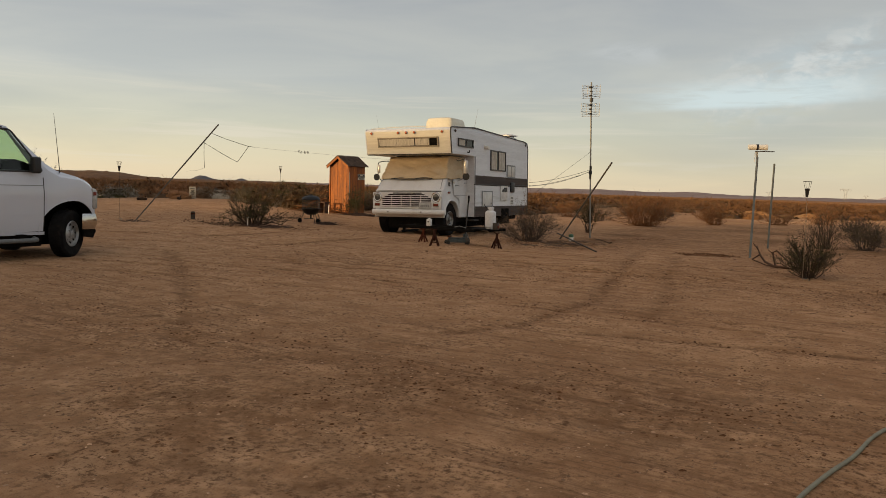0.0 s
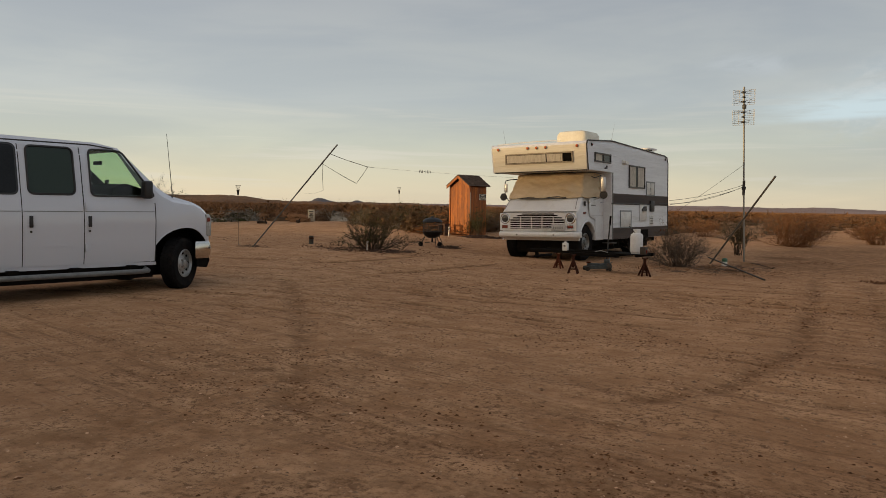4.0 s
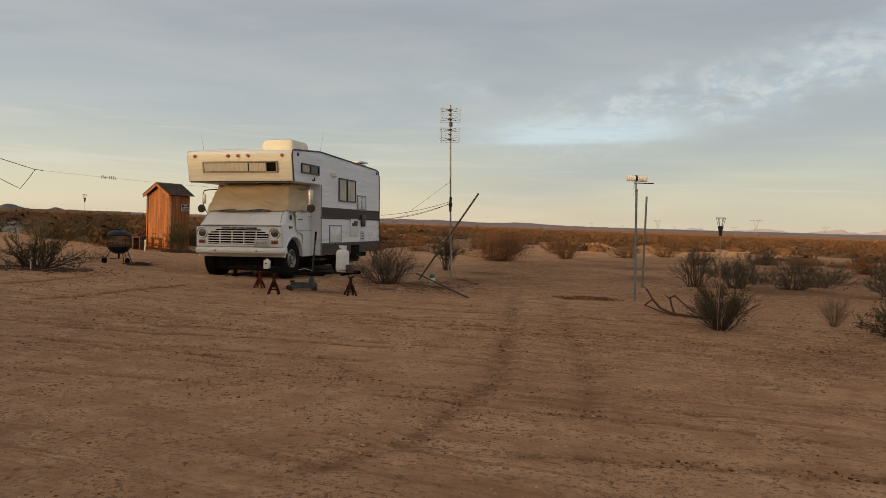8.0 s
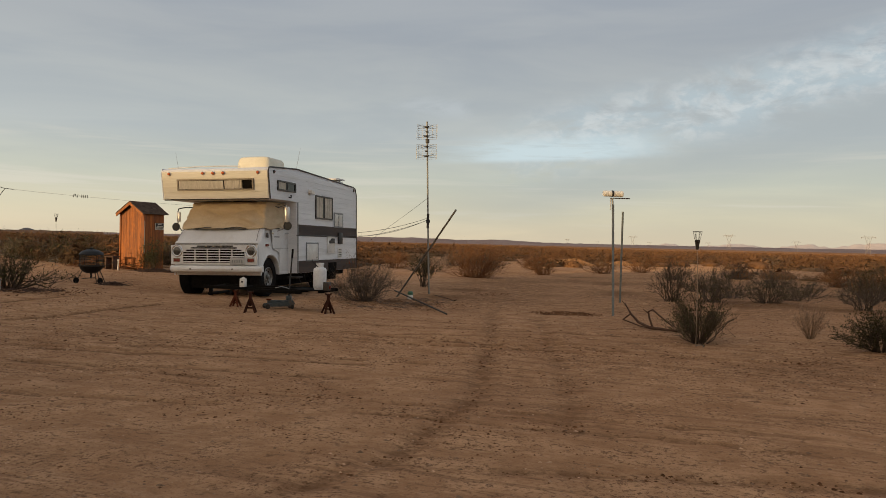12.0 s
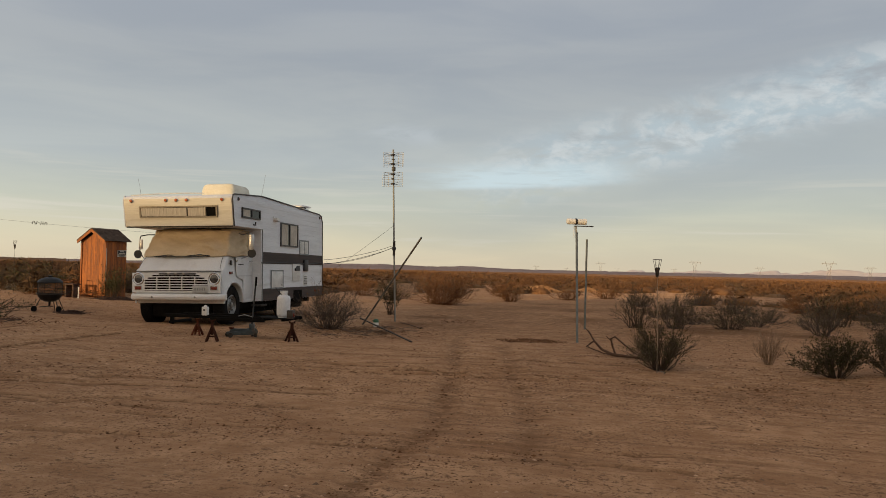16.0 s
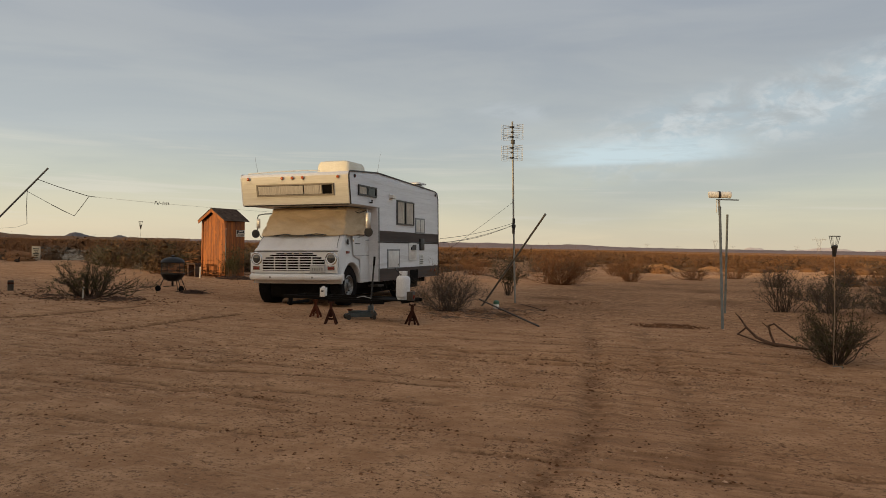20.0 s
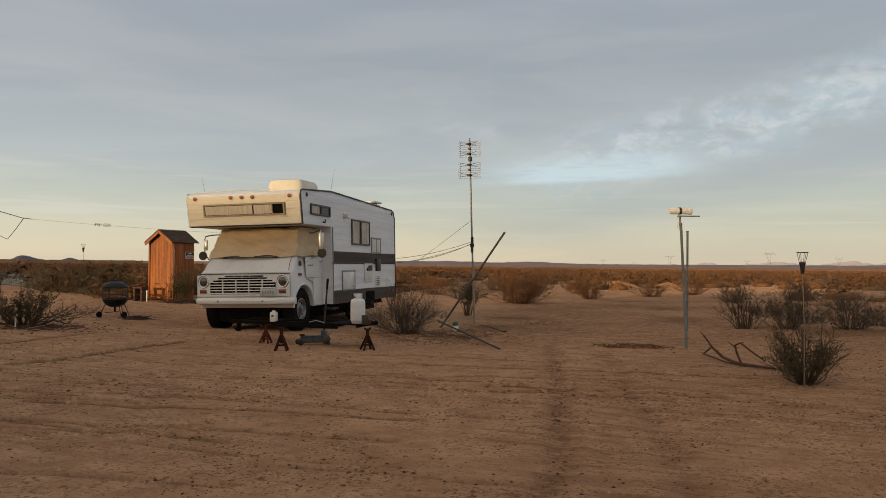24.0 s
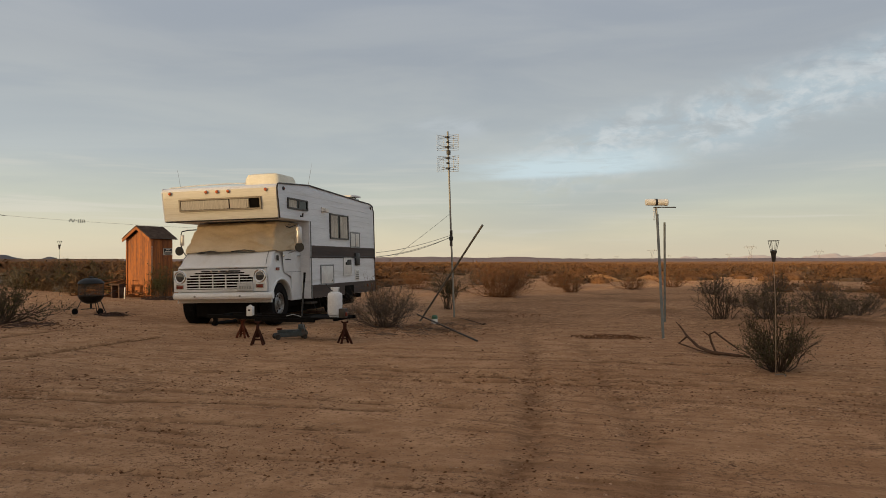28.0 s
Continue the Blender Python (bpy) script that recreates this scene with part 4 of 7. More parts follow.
    part("tie_cord", tube([(-0.88, 0.40, 1.41), (-0.5, 0.18, 1.395), (0.0, 0.14, 1.405), (0.5, 0.18, 1.39), (0.88, 0.40, 1.41), (0.93, 1.0, 1.425)], 0.007, 5), black_plastic, cover)
    part("tie_cord", tube([(0.10, 0.58, 1.975), (0.55, 0.60, 1.965), (0.80, 0.70, 1.94), (0.93, 0.95, 1.86), (0.95, 1.28, 1.93)], 0.009, 5), black_plastic, cover)
    # mirrors
    mir = part("mirror", turned([(0.0, -0.16), (0.045, -0.155), (0.05, -0.14), (0.05, 0.14), (0.045, 0.155), (0, 0.16)], pose(1.20, 0.75, 1.70) @ Matrix.Diagonal((1.3, 0.75, 1, 1)), 18), bright_chrome, rv, "tall chrome towing mirror")
    part("round_mirror", turned([(0, -0.03), (0.06, -0.025), (0.088, 0.0), (0.09, 0.02), (0, 0.022)], pose(1.22, 0.76, 1.47, 90), 24), black_plastic, mir)
    part("mirror_arm", tube([(0.92, 0.92, 1.92), (1.05, 0.82, 1.93), (1.19, 0.76, 1.90), (1.21, 0.75, 1.50), (1.08, 0.80, 1.40), (0.93, 0.86, 1.36)], 0.011, 6), chrome, mir)
    mir = part("mirror", box(-1.13, -1.05, 0.48, 0.51, 1.56, 1.76, 0.012), bright_chrome, rv, "tall chrome towing mirror")
    part("round_mirror", turned([(0, -0.03), (0.06, -0.025), (0.085, 0.0), (0.085, 0.02), (0, 0.022)], pose(-1.15, 0.50, 1.455, 90), 24), black_plastic, mir)
    part("mirror_arm", tube([(-0.84, 0.60, 1.86), (-0.98, 0.54, 1.855), (-1.10, 0.51, 1.83), (-1.12, 0.51, 1.78), (-1.12, 0.51, 1.50), (-1.05, 0.53, 1.38), (-0.93, 0.58, 1.33)], 0.011, 6), dark_trim, mir)
    # wheels and underbody
    for s in (-1, 1):
        wheel("wheel", rv, s * 0.78, 0.54, 0.425, 0.385, 0.25, s, 0.205, 0, dusty_hub, "black tyre with a dusty chrome hub")
        wheel("wheel", rv, s * 0.84, 3.36, 0.42, 0.375, 0.24, s, 0.215, 0, steel)
    part("step", box(0.90, 1.14, 1.44, 1.75, 0.36, 0.40, 0.008), dark_steel, rv)
    part("exhaust_pipe", tube([(0.5, 1.2, 0.33), (0.52, 3.0, 0.31), (0.55, 5.2, 0.33)], 0.03, 8), rusty, rv)
    for x, y in ((0.95, 1.95), (0.98, 2.2)):
        part("hanging_wire", tube([(x, y, 0.48), (x + 0.02, y + 0.04, 0.30), (x + 0.05, y + 0.1, 0.20)], 0.006, 5), black_plastic, rv)
    part("conduit", tube([(WX + 0.02, 1.35, 1.285), (WX + 0.03, 2.6, 1.30), (WX + 0.03, 4.0, 1.295), (WX + 0.03, 5.34, 1.33)], 0.010, 5), black_plastic, rv)
    part("hook", tube([(WX + 0.01, 0.95, 2.07), (WX + 0.06, 0.95, 2.06), (WX + 0.06, 0.95, 2.12)], 0.018, 6), dark_trim, rv)
    return rv


build_motorhome()


# ---- the outhouse ----
def build_shed():
    X, Y, W, D, H, PEAK = -5.98, 6.75, 0.92, 0.80, 1.69, 0.265
    base = on_ground(X, Y)
    # origin at the near corner; x runs back along the gable front, y along the long side
    shed = thing("outhouse", pose(X, Y, base - 0.02, 0, 0, -11.0), "small cedar-board outhouse with a brown shingle roof", "outhouse")
    n = 8
    w = W / n
    for k in range(n):
        x0, x1 = -W + k * w, -W + (k + 1) * w
        mid = abs((x0 + x1) / 2 + W / 2)
        top = H + PEAK * (1 - mid / (W / 2 + 0.06)) - 0.02
        part("board", box(x0 + 0.002, x1 - 0.002, -0.004 * random.random(), 0.022, 0.03 + 0.02 * random.random(), top, 0.003), cedar, shed, "", False)
    for k in range(n):
        y0 = 0.022 + k * (D / n)
        part("board", box(-0.022, 0.004 * random.random(), y0 + 0.002, y0 + D / n - 0.002, 0.03 + 0.02 * random.random(), H, 0.003), cedar, shed, "", False)
    part("inner_wall", box(-W + 0.02, -0.03, 0.03, D, 0.0, H), cedar, shed)
    part("gable_back", slab([(-W, H), (0, H), (-W / 2, H + PEAK)], "y", D - 0.01, D + 0.02), cedar, shed)
    part("corner_post", box(-0.015, 0.03, -0.03, 0.03, 0.0, H + 0.02, 0.004), cedar, shed)
    part("corner_post", box(-W - 0.02, -W + 0.03, -0.03, 0.03, 0.0, H + 0.02, 0.004), cedar, shed)
    for a, b in ((-W - 0.065, -W / 2), (0.065, -W / 2)):
        lo, hi = (a, H - 0.07), (b, H + PEAK + 0.015)
        part("barge_board", slab([lo, hi, (hi[0], hi[1] + 0.09), (lo[0], lo[1] + 0.09)], "y", -0.13, -0.10), cedar, shed, "sunlit orange barge board")
    slope = math.atan2(PEAK + 0.085, W / 2 + 0.075)
    length = math.hypot(PEAK + 0.085, W / 2 + 0.075)
    for s in (-1, 1):
        roof = part("roof_panel", box(0, length, -0.12, D + 0.12, 0, 0.022), dark_steel, shed)
        roof.matrix_local = pose(-W / 2, 0, H + PEAK + 0.095) @ (Matrix.Identity(4) if s > 0 else Matrix.Rotation(math.pi, 4, "Z") @ pose(0, -D, 0)) @ Matrix.Rotation(slope, 4, "Y")
        for row in range(7):
            x1 = length + 0.015 - row * length / 7
            for c in range(7):
                y0 = -0.13 + c * (D + 0.26) / 7 + (0.05 if row % 2 else 0)
                one = part("shingle", box(x1 - length / 7 - 0.03, x1, y0 + 0.003, min(y0 + (D + 0.26) / 7 - 0.003, D + 0.135), 0.022 + 0.004 * random.random(), 0.034), shingle_mat, roof, "", False)
                one.rotation_euler = (0, radians(0.9), 0)
    part("ridge_cap", slab([(-W / 2 - 0.10, H + PEAK + 0.05), (-W / 2, H + PEAK + 0.135), (-W / 2 + 0.10, H + PEAK + 0.05), (-W / 2, H + PEAK + 0.10)], "y", -0.13, D + 0.13), shingle_mat, shed)
    # hinge strip and the small notice on the side wall
    part("hinge_strip", box(0.03, 0.035, -0.012, 0.004, 0.50, 1.50), cream_plastic, shed)
    notice = part("notice", box(0.006, 0.016, 0.445, 0.80, 1.24, 1.445, 0.002), sign_white, shed, "small black and white notice")
    part("panel", box(0.015, 0.020, 0.46, 0.785, 1.315, 1.435), ink_black, notice)
    for z, a, b in ((1.388, 0.54, 0.70), (1.333, 0.50, 0.75)):
        part("letter_bar", box(0.019, 0.023, a, b, z, z + 0.025), sign_white, notice)
    for z, a, b in ((1.282, 0.48, 0.76), (1.255, 0.52, 0.72)):
        part("letter_bar", box(0.015, 0.020, a, b, z, z + 0.014), ink_black, notice)
    return shed


build_shed()


# ---- the van ----
def build_van():
    VX, VY, TURN = -1.467, -8.05, 83.2
    base = on_ground(VX, VY)
    # local: x ahead, y to its left, z up; the origin lies under the front axle
    m = pose(VX, VY, base, 0, 0, TURN) @ Matrix.Scale(0.92, 4) @ pose(0, 0.86, 0)
    van = thing("van", m, "white passenger van with dark windows, side step and turned front wheels", "van")

    def flank(z):
        """Half width of the body at a height."""
        return float(np.interp(z, [0.40, 0.62, 1.05, 1.22, 2.0, 2.12, 2.19], [0.955, 0.985, 1.0, 0.985, 0.845, 0.775, 0.60]))

    def section(x, low, high, pull=0.0, crown=0.03):
        zs = [low + (high - low) * k / 9 for k in range(10)]
        half = []
        for z in zs:
            lift = (z - low) / (high - low)
            h = flank(z) - pull
            if lift > 0.85 and high < 1.9:
                h -= 0.10 * ((lift - 0.85) / 0.15) ** 2
            half.append(h)
        loop = [(x, -h, z) for h, z in zip(half, zs)]
        loop += [(x, -half[-1] * f, high + crown * (1 - f * f)) for f in (0.6, 0.2)]
        loop += [(x, half[-1] * f, high + crown * (1 - f * f)) for f in (0.2, 0.6)]
        return loop + [(x, h, z) for h, z in zip(half[::-1], zs[::-1])]

    rows = [(-5.22, 0.45, 2.09, 0.05), (-5.16, 0.42, 2.15, 0.0), (-2.4, 0.42, 2.165, 0.0), (-1.30, 0.42, 2.14, 0.0), (-1.00, 0.42, 2.075, 0.0), (-0.70, 0.44, 1.815, 0.005),
            (-0.40, 0.46, 1.525, 0.01), (-0.22, 0.50, 1.415, 0.012), (0.14, 0.80, 1.325, 0.02), (0.28, 0.60, 1.265, 0.03), (0.36, 0.52, 1.205, 0.04), (0.40, 0.52, 1.15, 0.06), (0.42, 0.56, 1.07, 0.10)]
    body = part("body", loft([section(*r) for r in rows]), van_paint, van)

    def panel(name, x0, x1, z0, z1, proud, mat, parent, label="", steps=6, corner=0.0, lean=0.0, side=-1):
        """A sheet that follows the flank, standing a little proud of it."""
        out = rounded([(x0, z0), (x1, z0), (x1 - lean, z1), (x0, z1)], corner, 5) if corner else None
        bm = bmesh.new()
        if out:
            levels = sorted({round(z, 4) for _, z in out} | {z0 + (z1 - z0) * k / steps for k in range(1, steps)})
            rims = []
            for z in levels:
                cuts = [p[0] + (q[0] - p[0]) * (z - p[1]) / (q[1] - p[1]) for p, q in zip(out, out[1:] + out[:1]) if abs(q[1] - p[1]) > 1e-6 and min(p[1], q[1]) - 1e-4 <= z <= max(p[1], q[1]) + 1e-4]
                cuts += [p[0] for p in out if abs(p[1] - z) < 1e-4]
                rims.append([[bm.verts.new((x, side * (flank(z) + d), z)) for x in (min(cuts), max(cuts))] for d in (proud, -0.01)])
            for (a, b), (c, d) in zip(rims, rims[1:]):
                bm.faces.new((a[0], a[1], c[1], c[0]))
                bm.faces.new((a[0], b[0], d[0], c[0]))
                bm.faces.new((a[1], b[1], d[1], c[1]))
            for a, b in (rims[0], rims[-1]):
                bm.faces.new((a[0], a[1], b[1], b[0]))
        else:
            cols = []
            for x, l in ((x0, 0.0), (x1, lean)):
                cols.append([[bm.verts.new((x - l * k / steps, side * (flank(z0 + (z1 - z0) * k / steps) + d), z0 + (z1 - z0) * k / steps)) for k in range(steps + 1)] for d in (proud, -0.01)])
            for k in range(steps):
                bm.faces.new((cols[0][0][k], cols[1][0][k], cols[1][0][k + 1], cols[0][0][k + 1]))
                for c in cols:
                    bm.faces.new((c[0][k], c[0][k + 1], c[1][k + 1], c[1][k]))
            for k in (0, steps):
                bm.faces.new((cols[0][0][k], cols[1][0][k], cols[1][1][k], cols[0][1][k]))
        return part(name, bm, mat, parent, label)

    doors = [("front_door", -1.56, -0.53, 0.44, 1.30, 0.0), ("cargo_door", -2.355, -1.572, 0.44, 2.05, 0.0), ("cargo_door", -2.935, -2.367, 0.44, 2.05, 0.0), ("rear_panel", -5.14, -2.947, 0.44, 2.05, 0.0)]
    for name, x0, x1, z0, z1, lean in doors:
        door = panel(name, x0, x1, z0, z1, 0.008, van_paint, van, "", 10)
        panel("seam", x1 - 0.003, x1 + 0.015, z0, 2.05 if name != "front_door" else z1, 0.0070, black_plastic, door, "", 10)
        # upper crease is a grey strip painted as its thin shadow line
        panel("crease", x0 + 0.01, x1 - 0.01, 1.165, 1.175, 0.011, grey_metal, door, "", 2)
        panel("crease", x0 + 0.01, x1 - 0.01, 0.700, 0.708, 0.011, van_paint, door, "", 2)
        if name in ("front_door", "cargo_door") and x0 > -2.6:
            hx = x0 + (0.075 if x0 < -2 else 0.045)
            panel("handle_cup", hx - 0.02, hx + 0.10, 0.93, 1.12, 0.010, van_paint, door, "", 2)
            part("handle", box(hx, hx + 0.045, -1.032, -1.004, 0.955, 1.11, 0.008), black_plastic, door, "black door handle")
            part("lock", turned([(0.015, 0), (0.015, 0.008), (0, 0.01)], pose(hx + 0.02, -1.008, 0.90, 90), 10), dark_trim, door)
    
    for x0, x1, z0, z1, name in ((-2.84, -2.41, 1.405, 2.035, "side_window"),):
        w = panel(name, x0, x1, z0, z1, 0.0135, dark_glass, van, "dark window glass", 6, 0.07)
        panel("gasket", x0 - 0.025, x1 + 0.025, z0 - 0.025, z1 + 0.025, 0.0105, black_plastic, w, "", 6, 0.09)
    # the front side windows are open right through the cab
    body.data.materials.append(under_black)
    wells = []
    cavity = slab([(-2.30, 1.42), (-0.48, 1.44), (-0.36, 1.53), (-0.88, 2.06), (-1.04, 2.02), (-2.30, 2.02)], "y", -0.73, 0.73)
    hole = slab(rounded([(-1.43, 1.405), (-0.52, 1.405), (-0.98, 2.02), (-1.43, 2.02)], 0.06, 4), "y", -1.3, 1.3)
    cutter = mesh_object("cutter", hole, [van_paint, under_black], None, "", False)
    cut = body.modifiers.new("cut", "BOOLEAN")
    cutter.matrix_world = van.matrix_world
    cut.object, cut.operation, cut.solver = cutter, "DIFFERENCE", "EXACT"
    cutter_b = mesh_object("cutter", cavity, [van_paint, under_black], None, "", False)
    cutter_b.matrix_world = van.matrix_world
    cut = body.modifiers.new("cut_cab", "BOOLEAN")
    cut.object, cut.operation, cut.solver = cutter_b, "DIFFERENCE", "EXACT"
    for x in (0.0, -4.05):
        for s in (-1, 1):
            well = slab([(x + (0.42 if math.cos(a) > 0 else 0.60) * math.cos(a), 0.40 + 0.53 * math.sin(a)) for a in (math.pi * k / 16 for k in range(17))] + [(x - 0.64, 0.1), (x + 0.42, 0.1)], "y", s * 0.55, s * 1.3)
            wells.append(mesh_object("cutter", well, [van_paint, under_black], None, "", False))
            wells[-1].data.polygons.foreach_set("material_index", [1] * len(wells[-1].data.polygons))
            wells[-1].matrix_world = van.matrix_world
            cut = body.modifiers.new("cut_well", "BOOLEAN")
            cut.object, cut.operation, cut.solver = wells[-1], "DIFFERENCE", "EXACT"
    gap = slab(rounded([(-2.26, 1.415), (-1.67, 1.415), (-1.67, 2.02), (-2.26, 2.02)], 0.07, 4), "y", -1.3, -0.6)
    cutter_c = mesh_object("cutter", gap, [van_paint, under_black], None, "", False)
    cutter_c.matrix_world = van.matrix_world
    cut = body.modifiers.new("cut_side", "BOOLEAN")
    cut.object, cut.operation, cut.solver = cutter_c, "DIFFERENCE", "EXACT"
    for one in (cutter_b, cutter_c):
        one.data.polygons.foreach_set("material_index", [1] * len(one.data.polygons))
    bpy.context.view_layer.update()
    opened = bpy.data.meshes.new_from_object(body.evaluated_get(bpy.context.evaluated_depsgraph_get()))
    body.modifiers.clear()
    body.data = opened
    bpy.data.objects.remove(cutter)
    bpy.data.objects.remove(cutter_b)
    bpy.data.objects.remove(cutter_c)
    for well in wells:
        bpy.data.objects.remove(well)
    w = panel("side_window", -2.25, -1.68, 1.405, 2.03, 0.0125, dim_glass, van, "dark tinted side window", 6, 0.07)
    ring = rounded([(-2.265, 1.40), (-1.665, 1.40), (-1.665, 2.035), (-2.265, 2.035)], 0.08, 4)
    part("gasket", tube([(x, -(flank(z) + 0.010), z) for x, z in ring + ring[:1]], 0.016, 6), black_plastic, w)
    seat = part("passenger_seat", slab(rounded([(-1.64, 1.40), (-1.50, 1.40), (-1.52, 1.78), (-1.63, 1.80)], 0.04), "y", -0.72, -0.18, 0.03), black_plastic, van)
    part("headrest", box(-1.64, -1.52, -0.60, -0.30, 1.80, 1.95, 0.04, None, 3), black_plastic, seat)
    part("driver_seat", slab(rounded([(-1.60, 1.40), (-1.44, 1.40), (-1.48, 1.74), (-1.59, 1.76)], 0.04), "y", 0.12, 0.66, 0.03), black_plastic, van)
    for s in (-1, 1):
        w = panel("front_window", -1.44, -0.51, 1.395, 2.03, 0.004, van_glass, van, "greenish front door window", 6, 0.06, 0.47, s)
        ring = rounded([(-1.445, 1.39), (-0.505, 1.39), (-0.975, 2.035), (-1.445, 2.035)], 0.07, 4)
        part("gasket", tube([(x, s * (flank(z) + 0.008), z) for x, z in ring + ring[:1]], 0.014, 6), black_plastic, w)
    part("dashboard", slab(rounded([(-1.05, 1.38), (-0.56, 1.38), (-0.62, 1.52), (-0.84, 1.58), (-1.02, 1.52)], 0.04), "y", -0.72, 0.72), under_black, van)
    part("seat_back", slab(rounded([(-1.36, 1.38), (-1.20, 1.38), (-1.26, 1.50), (-1.36, 1.48)], 0.05), "y", 0.2, 0.7), under_black, van)
    part("steering_wheel", tube([(-0.98 + 0.09 * math.sin(a), 0.38 + 0.20 * math.cos(a), 1.63 + 0.17 * math.sin(a)) for a in (2 * math.pi * k / 20 for k in range(21))], 0.014, 6), black_plastic, van)
    part("inside_mirror", box(-0.93, -0.90, -0.13, 0.13, 1.86, 1.92, 0.012), black_plastic, van)
    part("phone_mount", box(-0.84, -0.80, -0.12, -0.05, 1.53, 1.64, 0.01), black_plastic, van)
    for x in (-1.547, -2.916):
        for z in (0.62, 1.20):
            part("hinge", box(x - 0.014, x + 0.014, -1.022, -1.0, z, z + 0.10, 0.004), van_paint, van)
    # windscreen
    part("windscreen", loft([[(-0.43, s * 0.80, 1.535) for s in (-1, 1)] + [(-0.95, s * 0.72, 2.045) for s in (1, -1)], [(-0.415, s * 0.80, 1.55) for s in (-1, 1)] + [(-0.935, s * 0.72, 2.06) for s in (1, -1)]]), van_glass, van)
    # mirror
    mir = part("door_mirror", box(-0.76, -0.63, -1.15, -1.01, 1.36, 1.62, 0.035, None, 3), black_plastic, van, "black door mirror")
    part("mirror_arm", box(-0.73, -0.65, -1.06, -0.94, 1.38, 1.48, 0.02), black_plastic, mir)
    # front end
    for s in (-1, 1):
        lamp = part("headlight", slab(rounded([(0.34, 0.80), (0.425, 0.79), (0.435, 1.06), (0.405, 1.13), (0.32, 1.15)], 0.03), "y", s * 0.70, s * 0.972, 0.02), clear_lens, van, "clear headlight")
        part("side_marker", box(0.345, 0.405, s * 0.95, s * 0.978, 1.02, 1.085, 0.006), red_lens, lamp)
        arch = [((0.425 if math.cos(a) > 0 else 0.605) * math.cos(a), s * 0.985, 0.41 + 0.525 * math.sin(a)) for a in (math.pi * (k / 16) for k in range(2, 17))]
        part("arch_lip", tube(arch, 0.007, 6), van_paint, van)
    part("grille", box(0.39, 0.44, -0.70, 0.70, 0.76, 1.05, 0.02), dark_trim, van)
    for k in range(3):
        part("grille_bar", box(0.43, 0.465, -0.70, 0.70, 0.80 + k * 0.08, 0.825 + k * 0.08, 0.008), chrome, van)
    loops = []
    for y in (-1.01, -1.0, -0.85, -0.4, 0.0, 0.4, 0.85, 1.0, 1.01):
        back = 0.28 * abs(y) ** 6
        k = 0.85 if abs(y) > 1.005 else 1.0
        wrap = -0.22 if abs(y) > 0.95 else -0.10
        loops.append([(0.52 - back * 0.6 + dx, y, 0.585 + dz * k) for dx, dz in ((0.0, -0.13), (0.035, -0.05), (0.035, 0.06), (0.005, 0.13), (wrap, 0.13), (wrap, -0.13))])
    part("bumper", loft(loops), chrome, van, "chrome front bumper")
    loops = []
    for y in (-0.98, -0.95, -0.4, 0.4, 0.95, 0.98):
        back = 0.26 * abs(y) ** 6
        loops.append([(0.50 - back * 0.6 + dx, y, 0.385 + dz) for dx, dz in ((-0.03, -0.08), (0.02, 0.03), (0.0, 0.085), (-0.20, 0.085), (-0.20, -0.06))])
    part("valance", loft(loops), under_black, van)
    # wheels, the front pair turned towards the right
    for x, turn in ((-0.07, 31.0), (-4.05, 0.0)):
        for s in (-1, 1):
            hubless = wheel("wheel", van, x, s * 0.86, 0.385, 0.385, 0.235, 1, 0.215, (-90 if s < 0 else 90) + turn, grey_hub, "black tyre with a bright steel hub", 8)
    # running board
    board = part("running_board", tube([(-0.66, -0.94, 0.33), (-0.68, -1.06, 0.315), (-0.80, -1.10, 0.31), (-3.06, -1.10, 0.31), (-3.18, -1.06, 0.315), (-3.20, -0.94, 0.33)], 0.036, 10), board_grey, van, "grey oval side step")
    for x in (-0.9, -1.7, -2.5):
        part("bracket", box(x - 0.06, x + 0.06, -1.08, -0.80, 0.32, 0.40), under_black, board)
    panel("rocker", -3.5, -0.50, 0.385, 0.432, 0.004, van_paint, van, "", 2)
    # near-black blocks, hung extra low to deepen the shade under the van
    part("underbody", box(-5.1, 0.30, -0.54, 0.54, 0.19, 0.46), under_black, van)
    part("underbody", box(-3.5, -0.52, -0.90, 0.90, 0.20, 0.44), under_black, van)
    # gutter rail along the roof edge
    for s in (-1, 1):
        part("gutter", tube([(-5.1, s * 0.815, 2.098), (-1.40, s * 0.815, 2.098), (-1.06, s * 0.800, 2.060)], 0.010, 5), dark_trim, van)
    # roof rack and aerial
    for x in (-3.02,):
        rack = part("roof_rack", box(x - 0.035, x + 0.035, -0.86, 0.86, 2.27, 2.31, 0.008), black_plastic, van, "black roof rack bar")
        for s in (-1, 1):
            part("rack_foot", slab(rounded([(x - 0.055, 2.10), (x + 0.055, 2.10), (x + 0.05, 2.31), (x - 0.05, 2.31)], 0.01), "y", s * 0.78, s * 0.84), black_plastic, rack)
        part("rack_rail", box(x - 1.3, x - 0.03, -0.83, -0.79, 2.25, 2.30, 0.008), black_plastic, rack)
    part("aerial", tube([(-0.18, -0.86, 1.38), (-0.18, -0.86, 1.46), (-0.29, -0.90, 2.34)], [0.012, 0.006, 0.003], 6), dark_trim, van)
    return van


grey_hub = material("satin_steel_hub", (0.30, 0.30, 0.295), (0.46, 0.46, 0.45), 0.38, metal=0.45, scale=14, fine=60)
board_grey = material("dull_grey_step", (0.10, 0.105, 0.105), (0.19, 0.195, 0.19), 0.5, scale=9)
clear_lens = material("clear_headlight_lens", (0.26, 0.26, 0.25), (0.42, 0.42, 0.40), 0.08, scale=14, bump=0.1, coat=1.0)
